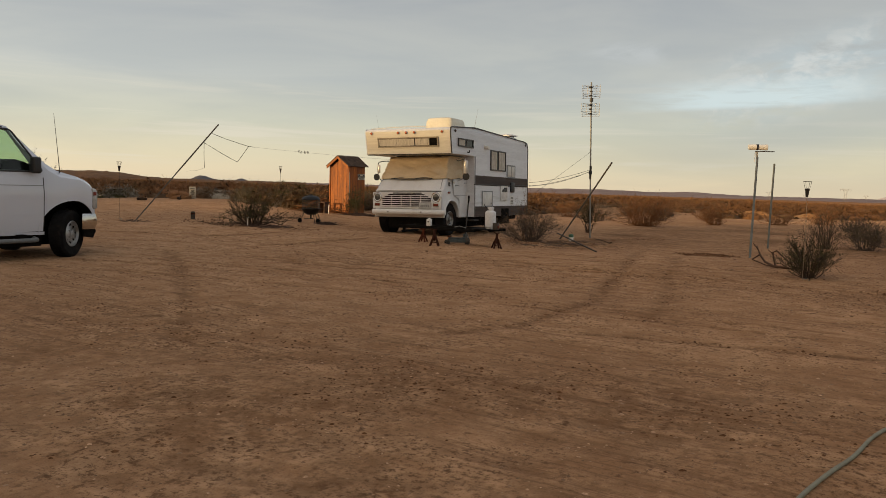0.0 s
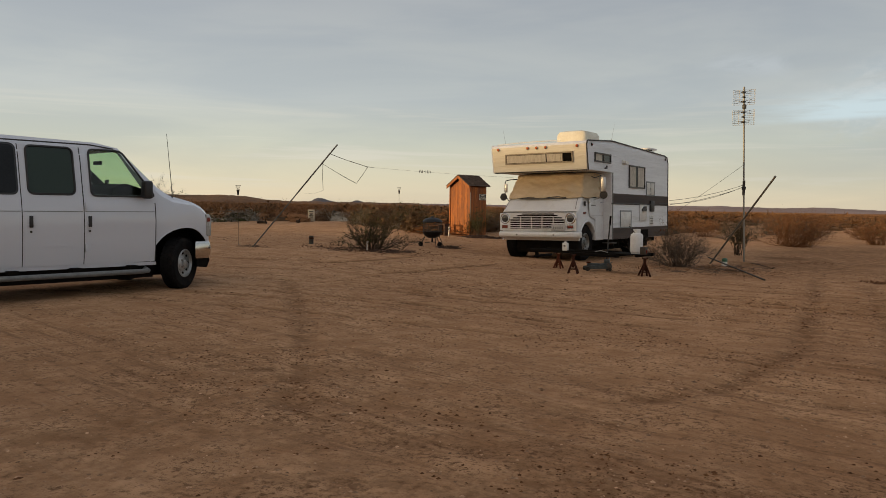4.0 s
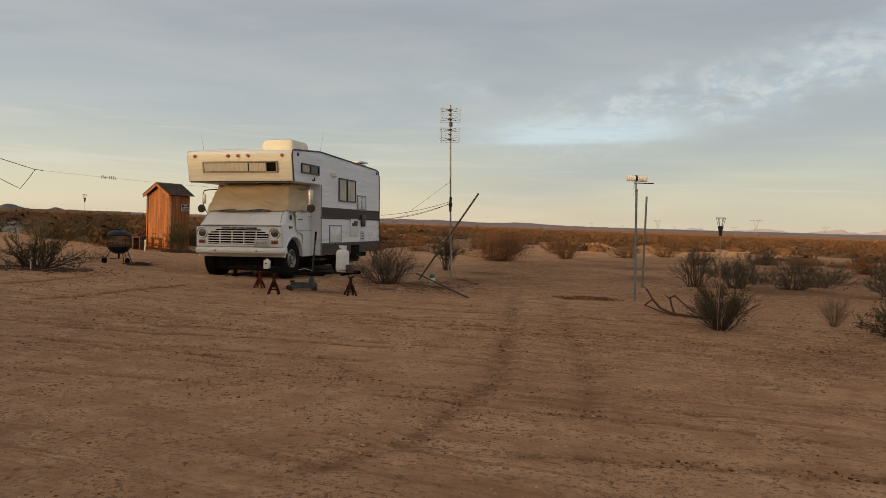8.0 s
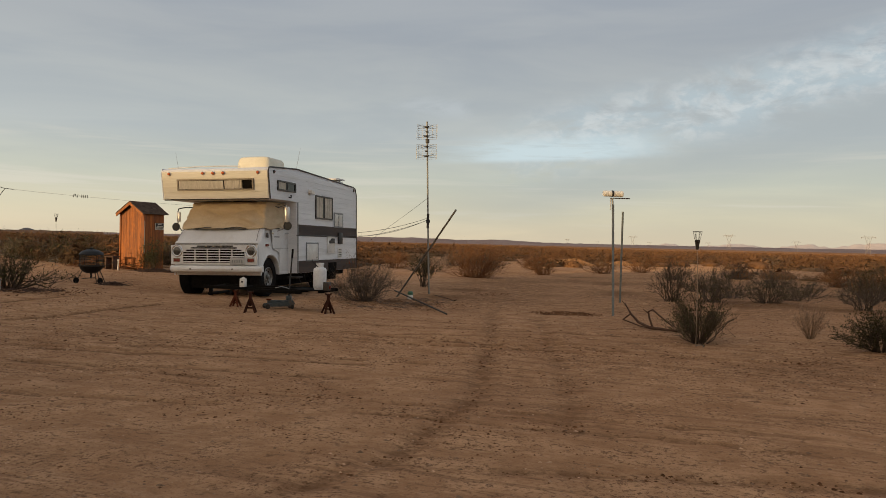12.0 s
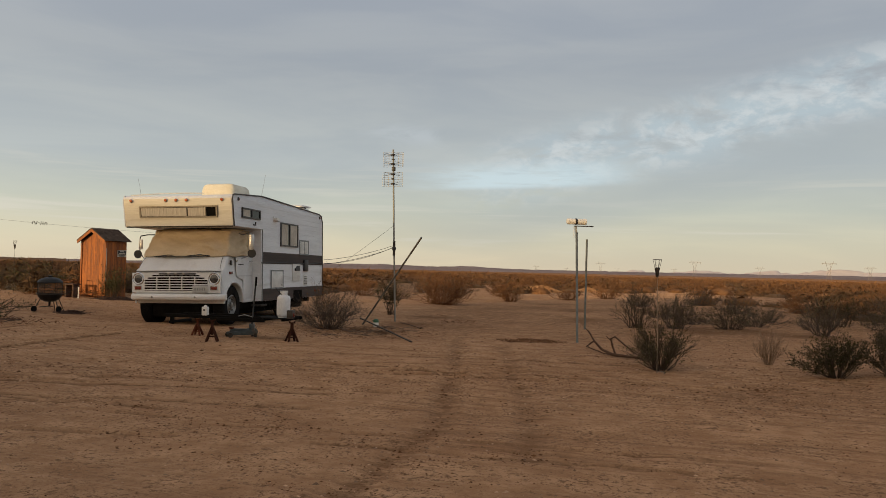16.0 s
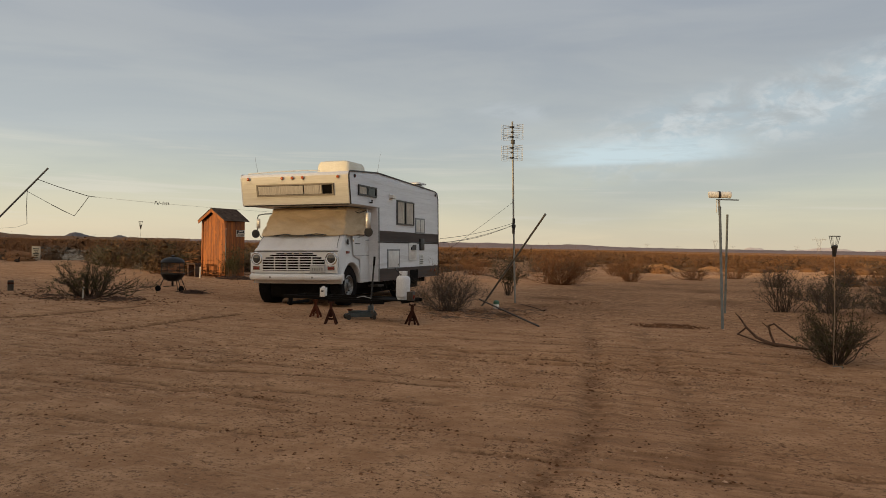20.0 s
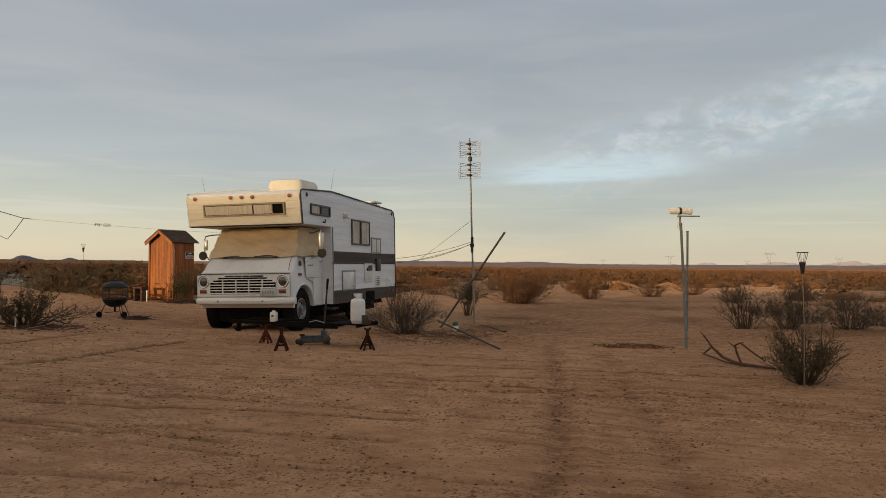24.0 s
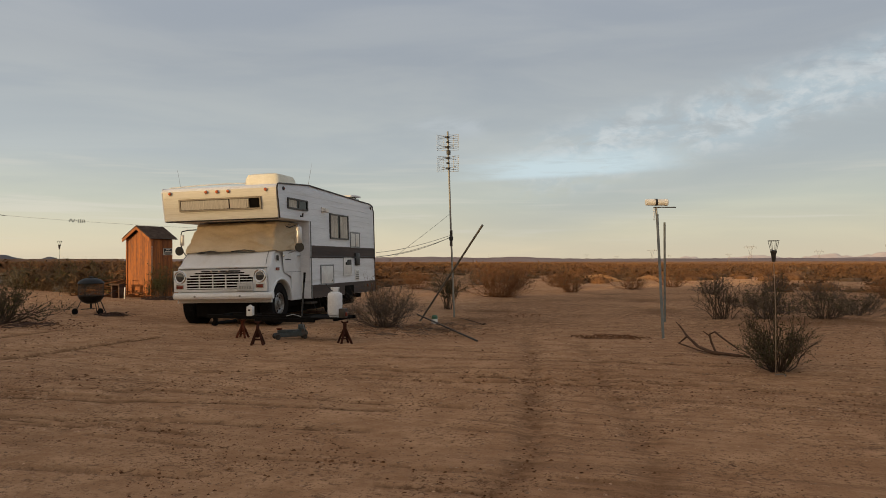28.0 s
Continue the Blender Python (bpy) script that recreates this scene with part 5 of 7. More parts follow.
dim_glass = glass("dark_tinted_window_glass", (0.20, 0.25, 0.21), 0.03)
van_glass = glass("pale_green_window_glass", (0.72, 0.84, 0.73), 0.05)
build_van()


# ---- poles and aerials ----
def build_aerial():
    z0 = on_ground(3.32, 4.35)
    a = thing("television_aerial", pose(3.32, 4.35, z0), "tall galvanised mast with a four-bay bow-tie television aerial", "antenna")
    top = 4.16 - z0
    mast = part("mast", tube([(0.05, 0.0, -0.1), (-0.02, 0, 1.78), (-0.075, -0.1, top)], 0.021, 8), steel, a)
    part("joint_sleeve", tube([(-0.02, 0, 1.60), (-0.02, 0, 1.95)], 0.032, 8), dark_steel, mast)
    part("clamp_knot", turned([(0, -0.06), (0.045, -0.04), (0.05, 0.03), (0, 0.07)], pose(-0.02, 0, 1.77), 8), black_plastic, a)
    bays = (4.02, 3.80, 3.55, 3.32)
    for i, zb in enumerate(bays):
        z = zb - z0
        dx = -0.02 - 0.055 * (zb - 1.8) / 2.36
        knob = part("insulator", turned([(0, -0.022), (0.05, -0.018), (0.055, 0.0), (0.05, 0.018), (0, 0.022)], pose(dx, -0.16, z), 10), black_plastic, a)
        for s in (-1, 1):
            part("bow_tie", tube([(dx + 0.02 * s, -0.17, z + 0.008), (dx + 0.19 * s, -0.19, z + 0.038), (dx + 0.19 * s, -0.19, z - 0.038), (dx + 0.02 * s, -0.17, z - 0.008)], 0.0045, 5), dark_trim, a)
        part("standoff", tube([(dx, -0.16, z), (dx, -0.05, z)], 0.012, 6), black_plastic, a)
    for low, high in ((3.74, 4.09), (3.26, 3.61)):
        screen = bmesh.new()
        for k in range(9):
            z = low + (high - low) * k / 8 - z0
            tube([(-0.32, -0.10, z), (-0.29, -0.045, z), (0.15, -0.045, z), (0.18, -0.10, z)], 0.0034, 4, screen)
        for x in (-0.25, -0.22, -0.12, 0.12, 0.22, 0.25):
            tube([(x - 0.07, -0.10 if abs(x) > 0.23 else -0.045, low - z0), (x - 0.07, -0.10 if abs(x) > 0.23 else -0.045, high - z0)], 0.004, 4, screen)
        part("reflector_screen", screen, steel, a, "fine wire reflector screen")
    part("balun_box", box(-0.10, -0.02, -0.12, -0.03, 3.64 - z0, 3.74 - z0, 0.01), black_plastic, a)
    part("spacer", box(-0.10, -0.04, -0.15, -0.04, 3.90 - z0, 3.93 - z0, 0.006), black_plastic, a)
    part("spacer", box(-0.10, -0.04, -0.15, -0.04, 3.43 - z0, 3.46 - z0, 0.006), black_plastic, a)
    return a


def sagging(a, b, sag, n=14):
    a, b = Vector(a), Vector(b)
    return [a.lerp(b, k / n) - Vector((0, 0, sag * 4 * (k / n) * (1 - k / n))) for k in range(n + 1)]


def plain_pole(name, label, low, high, radius, mat, category="pole", sleeve=None, sink=0.12):
    low, high = Vector(low), Vector(high)
    p = thing(name, Matrix.Translation(low), label, category)
    up = high - low
    part("shaft", tube([-up.normalized() * sink, up * 0.5, up], radius, 10), mat, p)
    part("end_rim", tube([up - up.normalized() * 0.012, up + up.normalized() * 0.003], radius * 1.12, 10), mat, p)
    if sleeve:
        part("sleeve", tube([up * sleeve, up], radius * 1.25, 10), mat, p)
    return p


pole_dark = material("dark_weathered_pipe", (0.055, 0.048, 0.04), (0.14, 0.125, 0.10), 0.65, metal=0.4, scale=9)
pole_steel = material("dull_weathered_pipe", (0.12, 0.11, 0.092), (0.25, 0.23, 0.19), 0.6, metal=0.5, scale=9)
build_aerial()
for a, b, sag in (((1.15, 5.48, 1.455), (3.30, 4.33, 1.83), 0.06), ((1.15, 5.50, 1.365), (3.30, 4.34, 1.79), 0.10), ((1.15, 5.52, 1.345), (3.30, 4.35, 1.78), 0.06), ((1.11, 5.575, 1.015), (3.30, 4.35, 2.33), 0.02)):
    line = mesh_object("cable", tube(sagging(a, b, sag), 0.005 if b[2] < 2 else 0.0035, 5), black_plastic)
    tagged(line, "black cable strung from the motorhome to the aerial mast", "cable", "aerial cables")
plain_pole("leaning_pole", "grey metal pipe leaning towards the aerial mast", (2.92, 3.05, on_ground(2.92, 3.05)), (4.50, 1.72, 1.92), 0.020, pole_steel)
fallen = plain_pole("fallen_pole", "dark steel pipe lying on the ground", (4.88, -0.84, on_ground(4.88, -0.84) + 0.02), (2.95, 2.75, on_ground(2.95, 2.75) + 0.16), 0.0145, dark_steel, sink=0.0)
tall = plain_pole("pipe_post", "galvanised pipe post carrying a white plastic tube", (7.70, 0.40, on_ground(7.70, 0.40)), (7.66, 1.45, 2.05), 0.023, pipe_grey)
plain_pole("pipe_post", "slim galvanised pipe standing upright in the ground", (7.88, 3.50, on_ground(7.88, 3.50)), (7.90, 3.75, 2.02), 0.022, pipe_grey)
plain_pole("leaning_pole", "long weathered pipe leaning over the clearing", (-5.93, -2.76, on_ground(-5.93, -2.76)), (-5.34, -0.54, 2.70), 0.0145, pole_dark, sleeve=0.52)


# ---- rope and wires at the leaning pole ----
def strand(name, points, radius, mat, label, category="rope", group=""):
    return tagged(mesh_object(name, tube(points, radius, 5), mat), label, category, group)


strand("rope", [(-5.40, -0.74, 2.46), (-5.16, -0.46, 2.33), (-4.80, -0.03, 2.17), (-4.66, 0.08, 2.15)], 0.007, dark_steel, "dark rope running from the leaning pole", "rope", "ropes at the leaning pole")
strand("rope", [(-4.78, -0.01, 2.17), (-4.96, 0.0, 1.97), (-5.14, -0.03, 1.75), (-5.22, -0.22, 1.84), (-5.32, -0.45, 1.96)], 0.007, dark_steel, "slack rope end hanging in a loop", "rope", "ropes at the leaning pole")
strand("rope", [(-5.31, -0.43, 1.95), (-5.38, -0.62, 2.05), (-5.46, -0.93, 2.20)], 0.005, dark_steel, "thin faded cord tied to the leaning pole", "rope", "ropes at the leaning pole")
strand("rope", [(-5.45, -0.94, 2.24), (-5.42, -0.98, 1.9), (-5.38, -1.0, 1.55)], 0.006, dark_steel, "cord hanging straight down from the leaning pole", "rope", "ropes at the leaning pole")
strand("wire", [(-5.38, -1.0, 1.55), (-5.48, -1.15, 1.48), (-5.62, -1.40, 1.45)], 0.002, dark_steel, "thin trailing wire end", "wire")
start_, end_ = Vector((-4.66, 0.08, 2.15)), Vector((-1.145, 1.545, 1.915))
washing = thing("wire", Matrix.Translation(start_), "thin wire to the motorhome with small slips hanging on it", "wire")
part("strand", tube([Vector(p) - start_ for p in sagging(start_, end_, 0.02)], 0.0028, 4), steel, washing)
run = (end_ - start_)
for k, (du, tall_, tilt) in enumerate(((0.33, 0.08, 18), (0.347, 0.09, -22), (0.364, 0.08, 14), (0.381, 0.03, 60), (0.40, 0.08, 4), (0.417, 0.085, 0), (0.434, 0.08, 5), (0.45, 0.07, -6))):
    part("slip", box(-0.006, 0.006, -0.006, 0.006, -tall_ * 0.45, tall_ * 0.40, 0.002), dark_trim, washing).matrix_local = Matrix.Translation(run * (0.311 + (du - 0.33) * 0.60) - Vector((0, 0, 0.012))) @ pose(0, 0, 0, 0, tilt, 20)


# ---- garden torches, sign and post ----
rusty_pale = material("dull_brown_stake", (0.26, 0.185, 0.125), (0.42, 0.31, 0.22), 0.8, scale=9)


def torch(x, y, top, label, stake_mat=None):
    z = on_ground(x, y)
    t = thing("garden_torch", pose(x, y, z), label, "torch", "garden torches")
    h = top - z
    part("stake", tube([(0, 0, -0.1), (0.004, 0, h * 0.5), (-0.012, 0.0, h - 0.24)], 0.0045 if stake_mat is None else 0.0035, 6), stake_mat or rusty_pale, t)
    part("cup", turned([(0, -0.23), (0.018, -0.23), (0.028, -0.14), (0.034, -0.13), (0.034, -0.11), (0.026, -0.105), (0, -0.10)], pose(-0.012, 0, h), 14), dark_steel, t)
    cage = bmesh.new()
    for k in range(6):
        a = math.pi * 2 * k / 6
        tube([(-0.012 + 0.030 * math.cos(a), 0.030 * math.sin(a), h - 0.11), (-0.012 + 0.056 * math.cos(a), 0.056 * math.sin(a), h)], 0.0026, 5, cage)
    part("cage", cage, dark_steel, t)
    part("rim", tube([(-0.012 + 0.058 * math.cos(a), 0.058 * math.sin(a), h) for a in (math.pi * 2 * k / 18 for k in range(19))], 0.0042, 5), dark_steel, t)
    part("foot_peg", tube([(0.0, 0, 0.02), (0.05, -0.03, 0.03), (0.09, -0.03, 0.03), (0.09, -0.03, -0.02)], 0.005, 5), steel, t)
    return t


torch(8.70, -3.44, 1.463, "slim garden torch with a wire cage standing in a shrub")
torch(-6.5, -2.7, 1.62, "slim garden torch beside the leaning pole", dark_steel)
torch(-8.3, 5.9, 1.82, "slim garden torch among the far shrubs", dark_steel)

sign_dull = material("dull_weathered_board", (0.30, 0.27, 0.21), (0.44, 0.40, 0.32), 0.7, scale=6, dirt=(0.25, 0.19, 0.13), dirt_amount=0.5)
sx, sy = -15.8, 9.4
board = thing("notice_sign", pose(sx, sy, on_ground(sx, sy), 0, 0, 38), "weathered white notice board on a short stake", "sign")
part("stake", box(-0.02, 0.02, 0.0, 0.03, -0.1, 0.50, 0.003), dead_wood, board)
panel_ = part("board", box(-0.145, 0.145, -0.02, 0.0, 0.02, 0.54, 0.004), sign_dull, board)
for z, a, b, h in ((0.62, -0.13, 0.12, 0.035), (0.55, -0.09, 0.10, 0.03), (0.50, -0.06, 0.07, 0.03), (0.44, -0.12, 0.12, 0.04), (0.385, -0.07, 0.10, 0.03), (0.31, -0.10, 0.09, 0.02)):
    part("letter_bar", box(a * 0.78, b * 0.78, -0.026, -0.019, z - 0.19, z + h - 0.19), ink_black, panel_)
px_, py_ = -5.75, -1.02
can = thing("stub_post", pose(px_, py_, on_ground(px_, py_)), "short dark rusted pipe stub in the ground", "post")
part("pipe", turned([(0.0, -0.05), (0.055, -0.05), (0.055, 0.20), (0.048, 0.205), (0.046, 0.10), (0, 0.10)], None, 18), dark_steel, can)
part("band", turned([(0.056, 0.13), (0.060, 0.135), (0.060, 0.16), (0.056, 0.165)], None, 18), burnt_rust, can)


# ---- white tube on the pipe post ----
tube_ = thing("wind_tube", pose(7.66, 1.50, 2.12, 0, 0, 18), "white plastic tube strapped across a post top", "tube")
part("tube", turned([(0.0, -0.19), (0.052, -0.19), (0.059, -0.17), (0.059, 0.20), (0.052, 0.20), (0.058, 0.10), (0, 0.10)], pose(-0.01, 0, 0.155, 0, 90, 0), 20), pvc, tube_)
part("end_band", turned([(0.060, 0.15), (0.064, 0.155), (0.064, 0.195), (0.060, 0.20)], pose(-0.01, 0, 0.155, 0, 90, 0), 20), pvc, tube_)
part("strap", turned([(0.060, -0.02), (0.063, -0.02), (0.063, 0.02), (0.060, 0.02)], pose(-0.02, 0, 0.155, 0, 90, 0), 20), dark_trim, tube_)
part("rest_bar", box(-0.06, 0.34, -0.012, 0.012, 0.058, 0.076, 0.003), dark_steel, tube_)
part("bracket", tube([(0.0, 0, -0.20), (-0.015, 0, 0.06)], 0.020, 8), steel, tube_)
part("clip", tube([(-0.05, 0.01, -0.16), (-0.05, 0.01, 0.07)], 0.008, 6), pvc, tube_)


# ---- trailer frame on stands before the motorhome ----
def jack_stand(x, y, height, turn, mat, label):
    z = on_ground(x, y)
    s = thing("jack_stand", pose(x, y, z, 0, 0, turn), label, "jack stand", "jack stands")
    part("column", box(-0.022, 0.022, -0.022, 0.022, height * 0.30, height - 0.03, 0.004), mat, s)
    part("saddle", slab([(-0.045, 0.0), (0.045, 0.0), (0.05, 0.035), (0.03, 0.018), (-0.03, 0.018), (-0.05, 0.035)], "y", -0.025, 0.025), mat, s).matrix_local = pose(0, 0, height - 0.035)
    for k in range(4):
        a = math.pi / 4 + k * math.pi / 2
        r = height * 0.34
        part("leg", tube([(0.02 * math.cos(a), 0.02 * math.sin(a), height * 0.62), (r * math.cos(a), r * math.sin(a), 0.0)], [0.016, 0.019], 5), mat, s)
    part("brace", tube([(height * 0.22 * math.cos(a), height * 0.22 * math.sin(a), height * 0.22) for a in (math.pi / 4 + k * math.pi / 2 for k in range(5))], 0.008, 5), mat, s)
    return s


jack_stand(1.90, -2.24, 0.36, 20, burnt_rust, "rusty steel jack stand on bare earth")
jack_stand(1.17, -1.32, 0.30, 5, rusty, "small red jack stand under the trailer frame")
jack_stand(2.95, -1.46, 0.345, 40, burnt_rust, "rusty steel jack stand holding up the trailer frame")

tz = on_ground(1.8, -1.4)
trailer = thing("trailer_frame", pose(0.45, -1.36, tz, 0, 0, -2.5), "dark steel trailer frame resting on jack stands", "trailer")
for y0, z0, x0, x1 in ((-0.04, 0.325, 0.15, 1.95), (0.62, 0.315, 0.15, 2.42), (-0.10, 0.295, 1.05, 2.05)):
    part("rail", box(x0, x1, y0 - 0.025, y0 + 0.025, z0, z0 + 0.055, 0.004), under_black, trailer)
for x in (0.2, 0.75, 1.4, 2.0, 2.36):
    part("crossmember", box(x - 0.025, x + 0.025, -0.06, 0.66, 0.318, 0.362, 0.003), under_black, trailer)
part("deck_plate", box(1.80, 2.42, -0.10, 0.50, 0.352, 0.368, 0.003), under_black, trailer)
lampbox = part("lamp_box", box(2.44, 2.54, -0.09, 0.03, 0.37, 0.51, 0.006), dark_steel, trailer, "grey trailer lamp box")
part("lens", box(2.54, 2.555, -0.06, 0.0, 0.40, 0.46, 0.004), red_lens, lampbox)
white = part("lamp_box", box(0.87, 0.97, -0.08, 0.0, 0.37, 0.52, 0.008), white_metal, trailer, "pale lamp box with a domed cap")
part("cap", turned([(0.03, 0), (0.025, 0.02), (0, 0.03)], pose(0.92, -0.04, 0.52), 12), white_metal, white)
part("socket", box(0.90, 0.94, -0.084, -0.078, 0.45, 0.475), dark_trim, white)
part("hitch_block", box(0.24, 0.30, -0.03, 0.03, 0.20, 0.33, 0.01), under_black, trailer)
part("axle", tube([(0.26, -0.06, 0.235), (0.26, 0.62, 0.235)], 0.025, 8), under_black, trailer)
part("hanging_cable", tube([(1.55, -0.06, 0.38), (1.68, -0.09, 0.41), (1.80, -0.06, 0.38), (1.86, -0.10, 0.28), (1.88, -0.10, 0.17), (1.92, -0.1, 0.22)], 0.008, 5), grey_metal, trailer)

gas = thing("gas_cylinder", pose(2.72, -1.28, tz + 0.368), "white propane cylinder standing on the trailer frame", "gas cylinder")
gas.scale = (0.76, 0.76, 0.93)
part("body", turned([(0, 0.02), (0.125, 0.02), (0.145, 0.04), (0.150, 0.07), (0.150, 0.20), (0.150, 0.345), (0.145, 0.372), (0.125, 0.398), (0.06, 0.415), (0, 0.417)], None, 32), gas_white, gas)
part("foot_ring", turned([(0.118, 0.0), (0.124, 0.0), (0.126, 0.045), (0.118, 0.045)], None, 28), gas_white, gas)
part("weld_seam", turned([(0.1503, 0.195), (0.153, 0.20), (0.1503, 0.205)], None, 32), gas_white, gas)
for a0, a1 in ((20, 160), (200, 340)):
    pts = [(math.cos(radians(a)), math.sin(radians(a))) for a in range(a0, a1 + 1, 14)]
    collar = loft([[(0.088 * x, 0.088 * y, z) for x, y in pts] + [(0.081 * x, 0.081 * y, z) for x, y in pts[::-1]] for z in (0.385, 0.485)])
    part("collar", collar, gas_white, gas)
part("collar_rim", tube([(0.086 * math.cos(a), 0.086 * math.sin(a), 0.485) for a in (2 * math.pi * k / 24 for k in range(25))], 0.008, 6), gas_white, gas)
valve = part("valve", turned([(0.018, 0.41), (0.018, 0.46), (0.010, 0.465), (0.010, 0.475), (0, 0.476)], None, 10), steel, gas)
part("handwheel", turned([(0, 0.474), (0.028, 0.474), (0.030, 0.484), (0, 0.488)], None, 12), black_plastic, valve)
part("regulator_hose", tube([(0.02, -0.03, 0.44), (-0.03, -0.10, 0.43), (-0.09, -0.16, 0.50), (-0.14, -0.14, 0.55)], 0.010, 6), black_plastic, gas)

jz = on_ground(1.95, -1.15)
floor_jack = thing("trolley_jack", pose(1.93, -1.16, jz, 0, 0, 38), "faded blue-green trolley jack with its handle upright", "trolley jack")
floor_jack.scale = (0.86, 0.9, 0.96)
for s in (-1, 1):
    part("side_frame", slab(rounded([(-0.30, 0.045), (0.26, 0.045), (0.30, 0.10), (0.24, 0.175), (0.02, 0.13), (-0.28, 0.10)], 0.02), "y", s * 0.075, s * 0.105, 0.005), teal_metal, floor_jack)
    part("wheel", turned([(0, -0.022), (0.045, -0.022), (0.05, 0.0), (0.045, 0.022), (0, 0.022)], pose(-0.27, s * 0.12, 0.05, 90), 16), dark_steel, floor_jack)
    part("caster", turned([(0, -0.018), (0.036, -0.018), (0.04, 0.0), (0.036, 0.018), (0, 0.018)], pose(0.24, s * 0.10, 0.04, 90), 16), dark_steel, floor_jack)
part("lift_arm", slab(rounded([(-0.25, 0.11), (0.18, 0.10), (0.18, 0.15), (-0.18, 0.16), (-0.25, 0.15)], 0.02), "y", -0.04, 0.04, 0.006), teal_metal, floor_jack)
part("saddle", turned([(0, 0.0), (0.04, 0.0), (0.055, 0.02), (0.05, 0.03), (0, 0.022)], pose(-0.22, 0, 0.155), 16), rusty, floor_jack)
part("pump_block", box(0.14, 0.25, -0.06, 0.06, 0.06, 0.24, 0.02), teal_metal, floor_jack)
part("handle", tube([(0.19, 0, 0.22), (0.22, 0.01, 0.6), (0.26, 0.03, 1.08)], 0.017, 8), black_plastic, floor_jack, "upright black steel handle")
part("grip", tube([(0.25, 0.025, 0.93), (0.262, 0.03, 1.10)], 0.022, 8), black_rubber, floor_jack)


# ---- fire pit ----
gx0, gy0 = -3.77, 1.42
pit = thing("fire_pit", pose(gx0, gy0, on_ground(gx0, gy0), 0, 0, 24), "wheeled black fire pit with mesh screen and domed lid", "fire pit")
pit.scale = (0.82, 0.82, 0.93)
part("bowl", turned([(0, 0.24), (0.12, 0.245), (0.22, 0.29), (0.285, 0.36), (0.30, 0.41), (0.305, 0.42), (0.295, 0.42), (0.27, 0.36), (0, 0.28)], None, 36), black_enamel, pit)
part("rim", turned([(0.30, 0.415), (0.325, 0.42), (0.325, 0.432), (0.30, 0.435)], None, 36), dark_steel, pit)
screen = bmesh.new()
for k in range(72):
    a = 2 * math.pi * k / 72
    tube([(0.295 * math.cos(a), 0.295 * math.sin(a), 0.43), (0.295 * math.cos(a), 0.295 * math.sin(a), 0.69)], 0.0018, 4, screen, False)
for k in range(15):
    z = 0.438 + k * 0.017
    tube([(0.295 * math.cos(a), 0.295 * math.sin(a), z) for a in (2 * math.pi * j / 32 for j in range(33))], 0.0016, 4, screen, False)
part("mesh_screen", screen, mesh_screen, pit, "rusty wire mesh screen")
for k in range(6):
    a = 2 * math.pi * k / 6 + 0.3
    part("screen_post", tube([(0.30 * math.cos(a), 0.30 * math.sin(a), 0.42), (0.30 * math.cos(a), 0.30 * math.sin(a), 0.70)], 0.008, 6), dark_steel, pit)
lid = part("lid", turned([(0.315, 0.685), (0.318, 0.70), (0.28, 0.752), (0.20, 0.795), (0.09, 0.820), (0, 0.826)], None, 36), black_enamel, pit, "domed black lid")
part("knob", turned([(0.03, 0.819), (0.03, 0.836), (0.06, 0.841), (0.06, 0.854), (0, 0.862)], None, 14), black_enamel, lid)
for k, (a, wheeled) in enumerate(((200, True), (320, True), (80, False), (20, False))):
    c, s = math.cos(radians(a)), math.sin(radians(a))
    part("leg", tube([(0.22 * c, 0.22 * s, 0.32), (0.36 * c, 0.36 * s, 0.06 if wheeled else 0.0)], 0.012, 6), dark_steel, pit)
    if wheeled:
        part("wheel", turned([(0, -0.025), (0.07, -0.025), (0.075, 0.0), (0.07, 0.025), (0, 0.025)], pose(0.37 * c, 0.37 * s, 0.075, 90, 0, 30), 18), black_rubber, pit)
part("shelf_rod", tube([(-0.22, -0.08, 0.12), (0.12, -0.12, 0.14)], 0.010, 6), dark_steel, pit)
part("ash_tube", turned([(0, 0.13), (0.028, 0.13), (0.028, 0.25), (0, 0.25)], None, 10), black_enamel, pit)
part("handle", tube([(0.29, -0.05, 0.40), (0.46, -0.10, 0.46), (0.62, -0.14, 0.54)], 0.010, 6), dark_steel, pit)

# small bench and white peg beside the outhouse
bx, by = -6.78, 6.38
bench = thing("step_stool", pose(bx, by, on_ground(bx, by), 0, 0, -15), "low dark wooden stool by the outhouse wall", "stool")
part("top", box(-0.22, 0.20, -0.13, 0.13, 0.36, 0.40, 0.006), dead_wood, bench)
for x in (-0.18, 0.12):
    part("leg", box(x, x + 0.06, -0.10, 0.10, 0.0, 0.36, 0.005), dead_wood, bench)
peg = thing("white_peg", pose(-6.40, 6.14, on_ground(-6.40, 6.14)), "short white pipe standing beside the outhouse", "pipe")
part("pipe", tube([(0, 0, -0.05), (0.01, 0, 0.30)], 0.018, 10), pvc, peg)
part("cap", turned([(0.024, 0.0), (0.024, 0.03), (0, 0.034)], pose(0.01, 0, 0.29), 10), pvc, peg)


# ---- garden hose ----
pts = [(10.6, -9.4), (9.9, -10.2), (9.35, -10.95), (9.10, -11.5), (8.92, -12.1), (8.80, -12.65), (8.66, -13.4), (8.62, -14.1)]
hose_line = []
for k in range(57):
    u = k / 56 * (len(pts) - 1)
    x, y = (float(np.interp(u, range(len(pts)), [p[c] for p in pts])) for c in (0, 1))
    x += 0.03 * math.sin(u * 2.2)
    hose_line.append((x, y, on_ground(x, y) + 0.011))
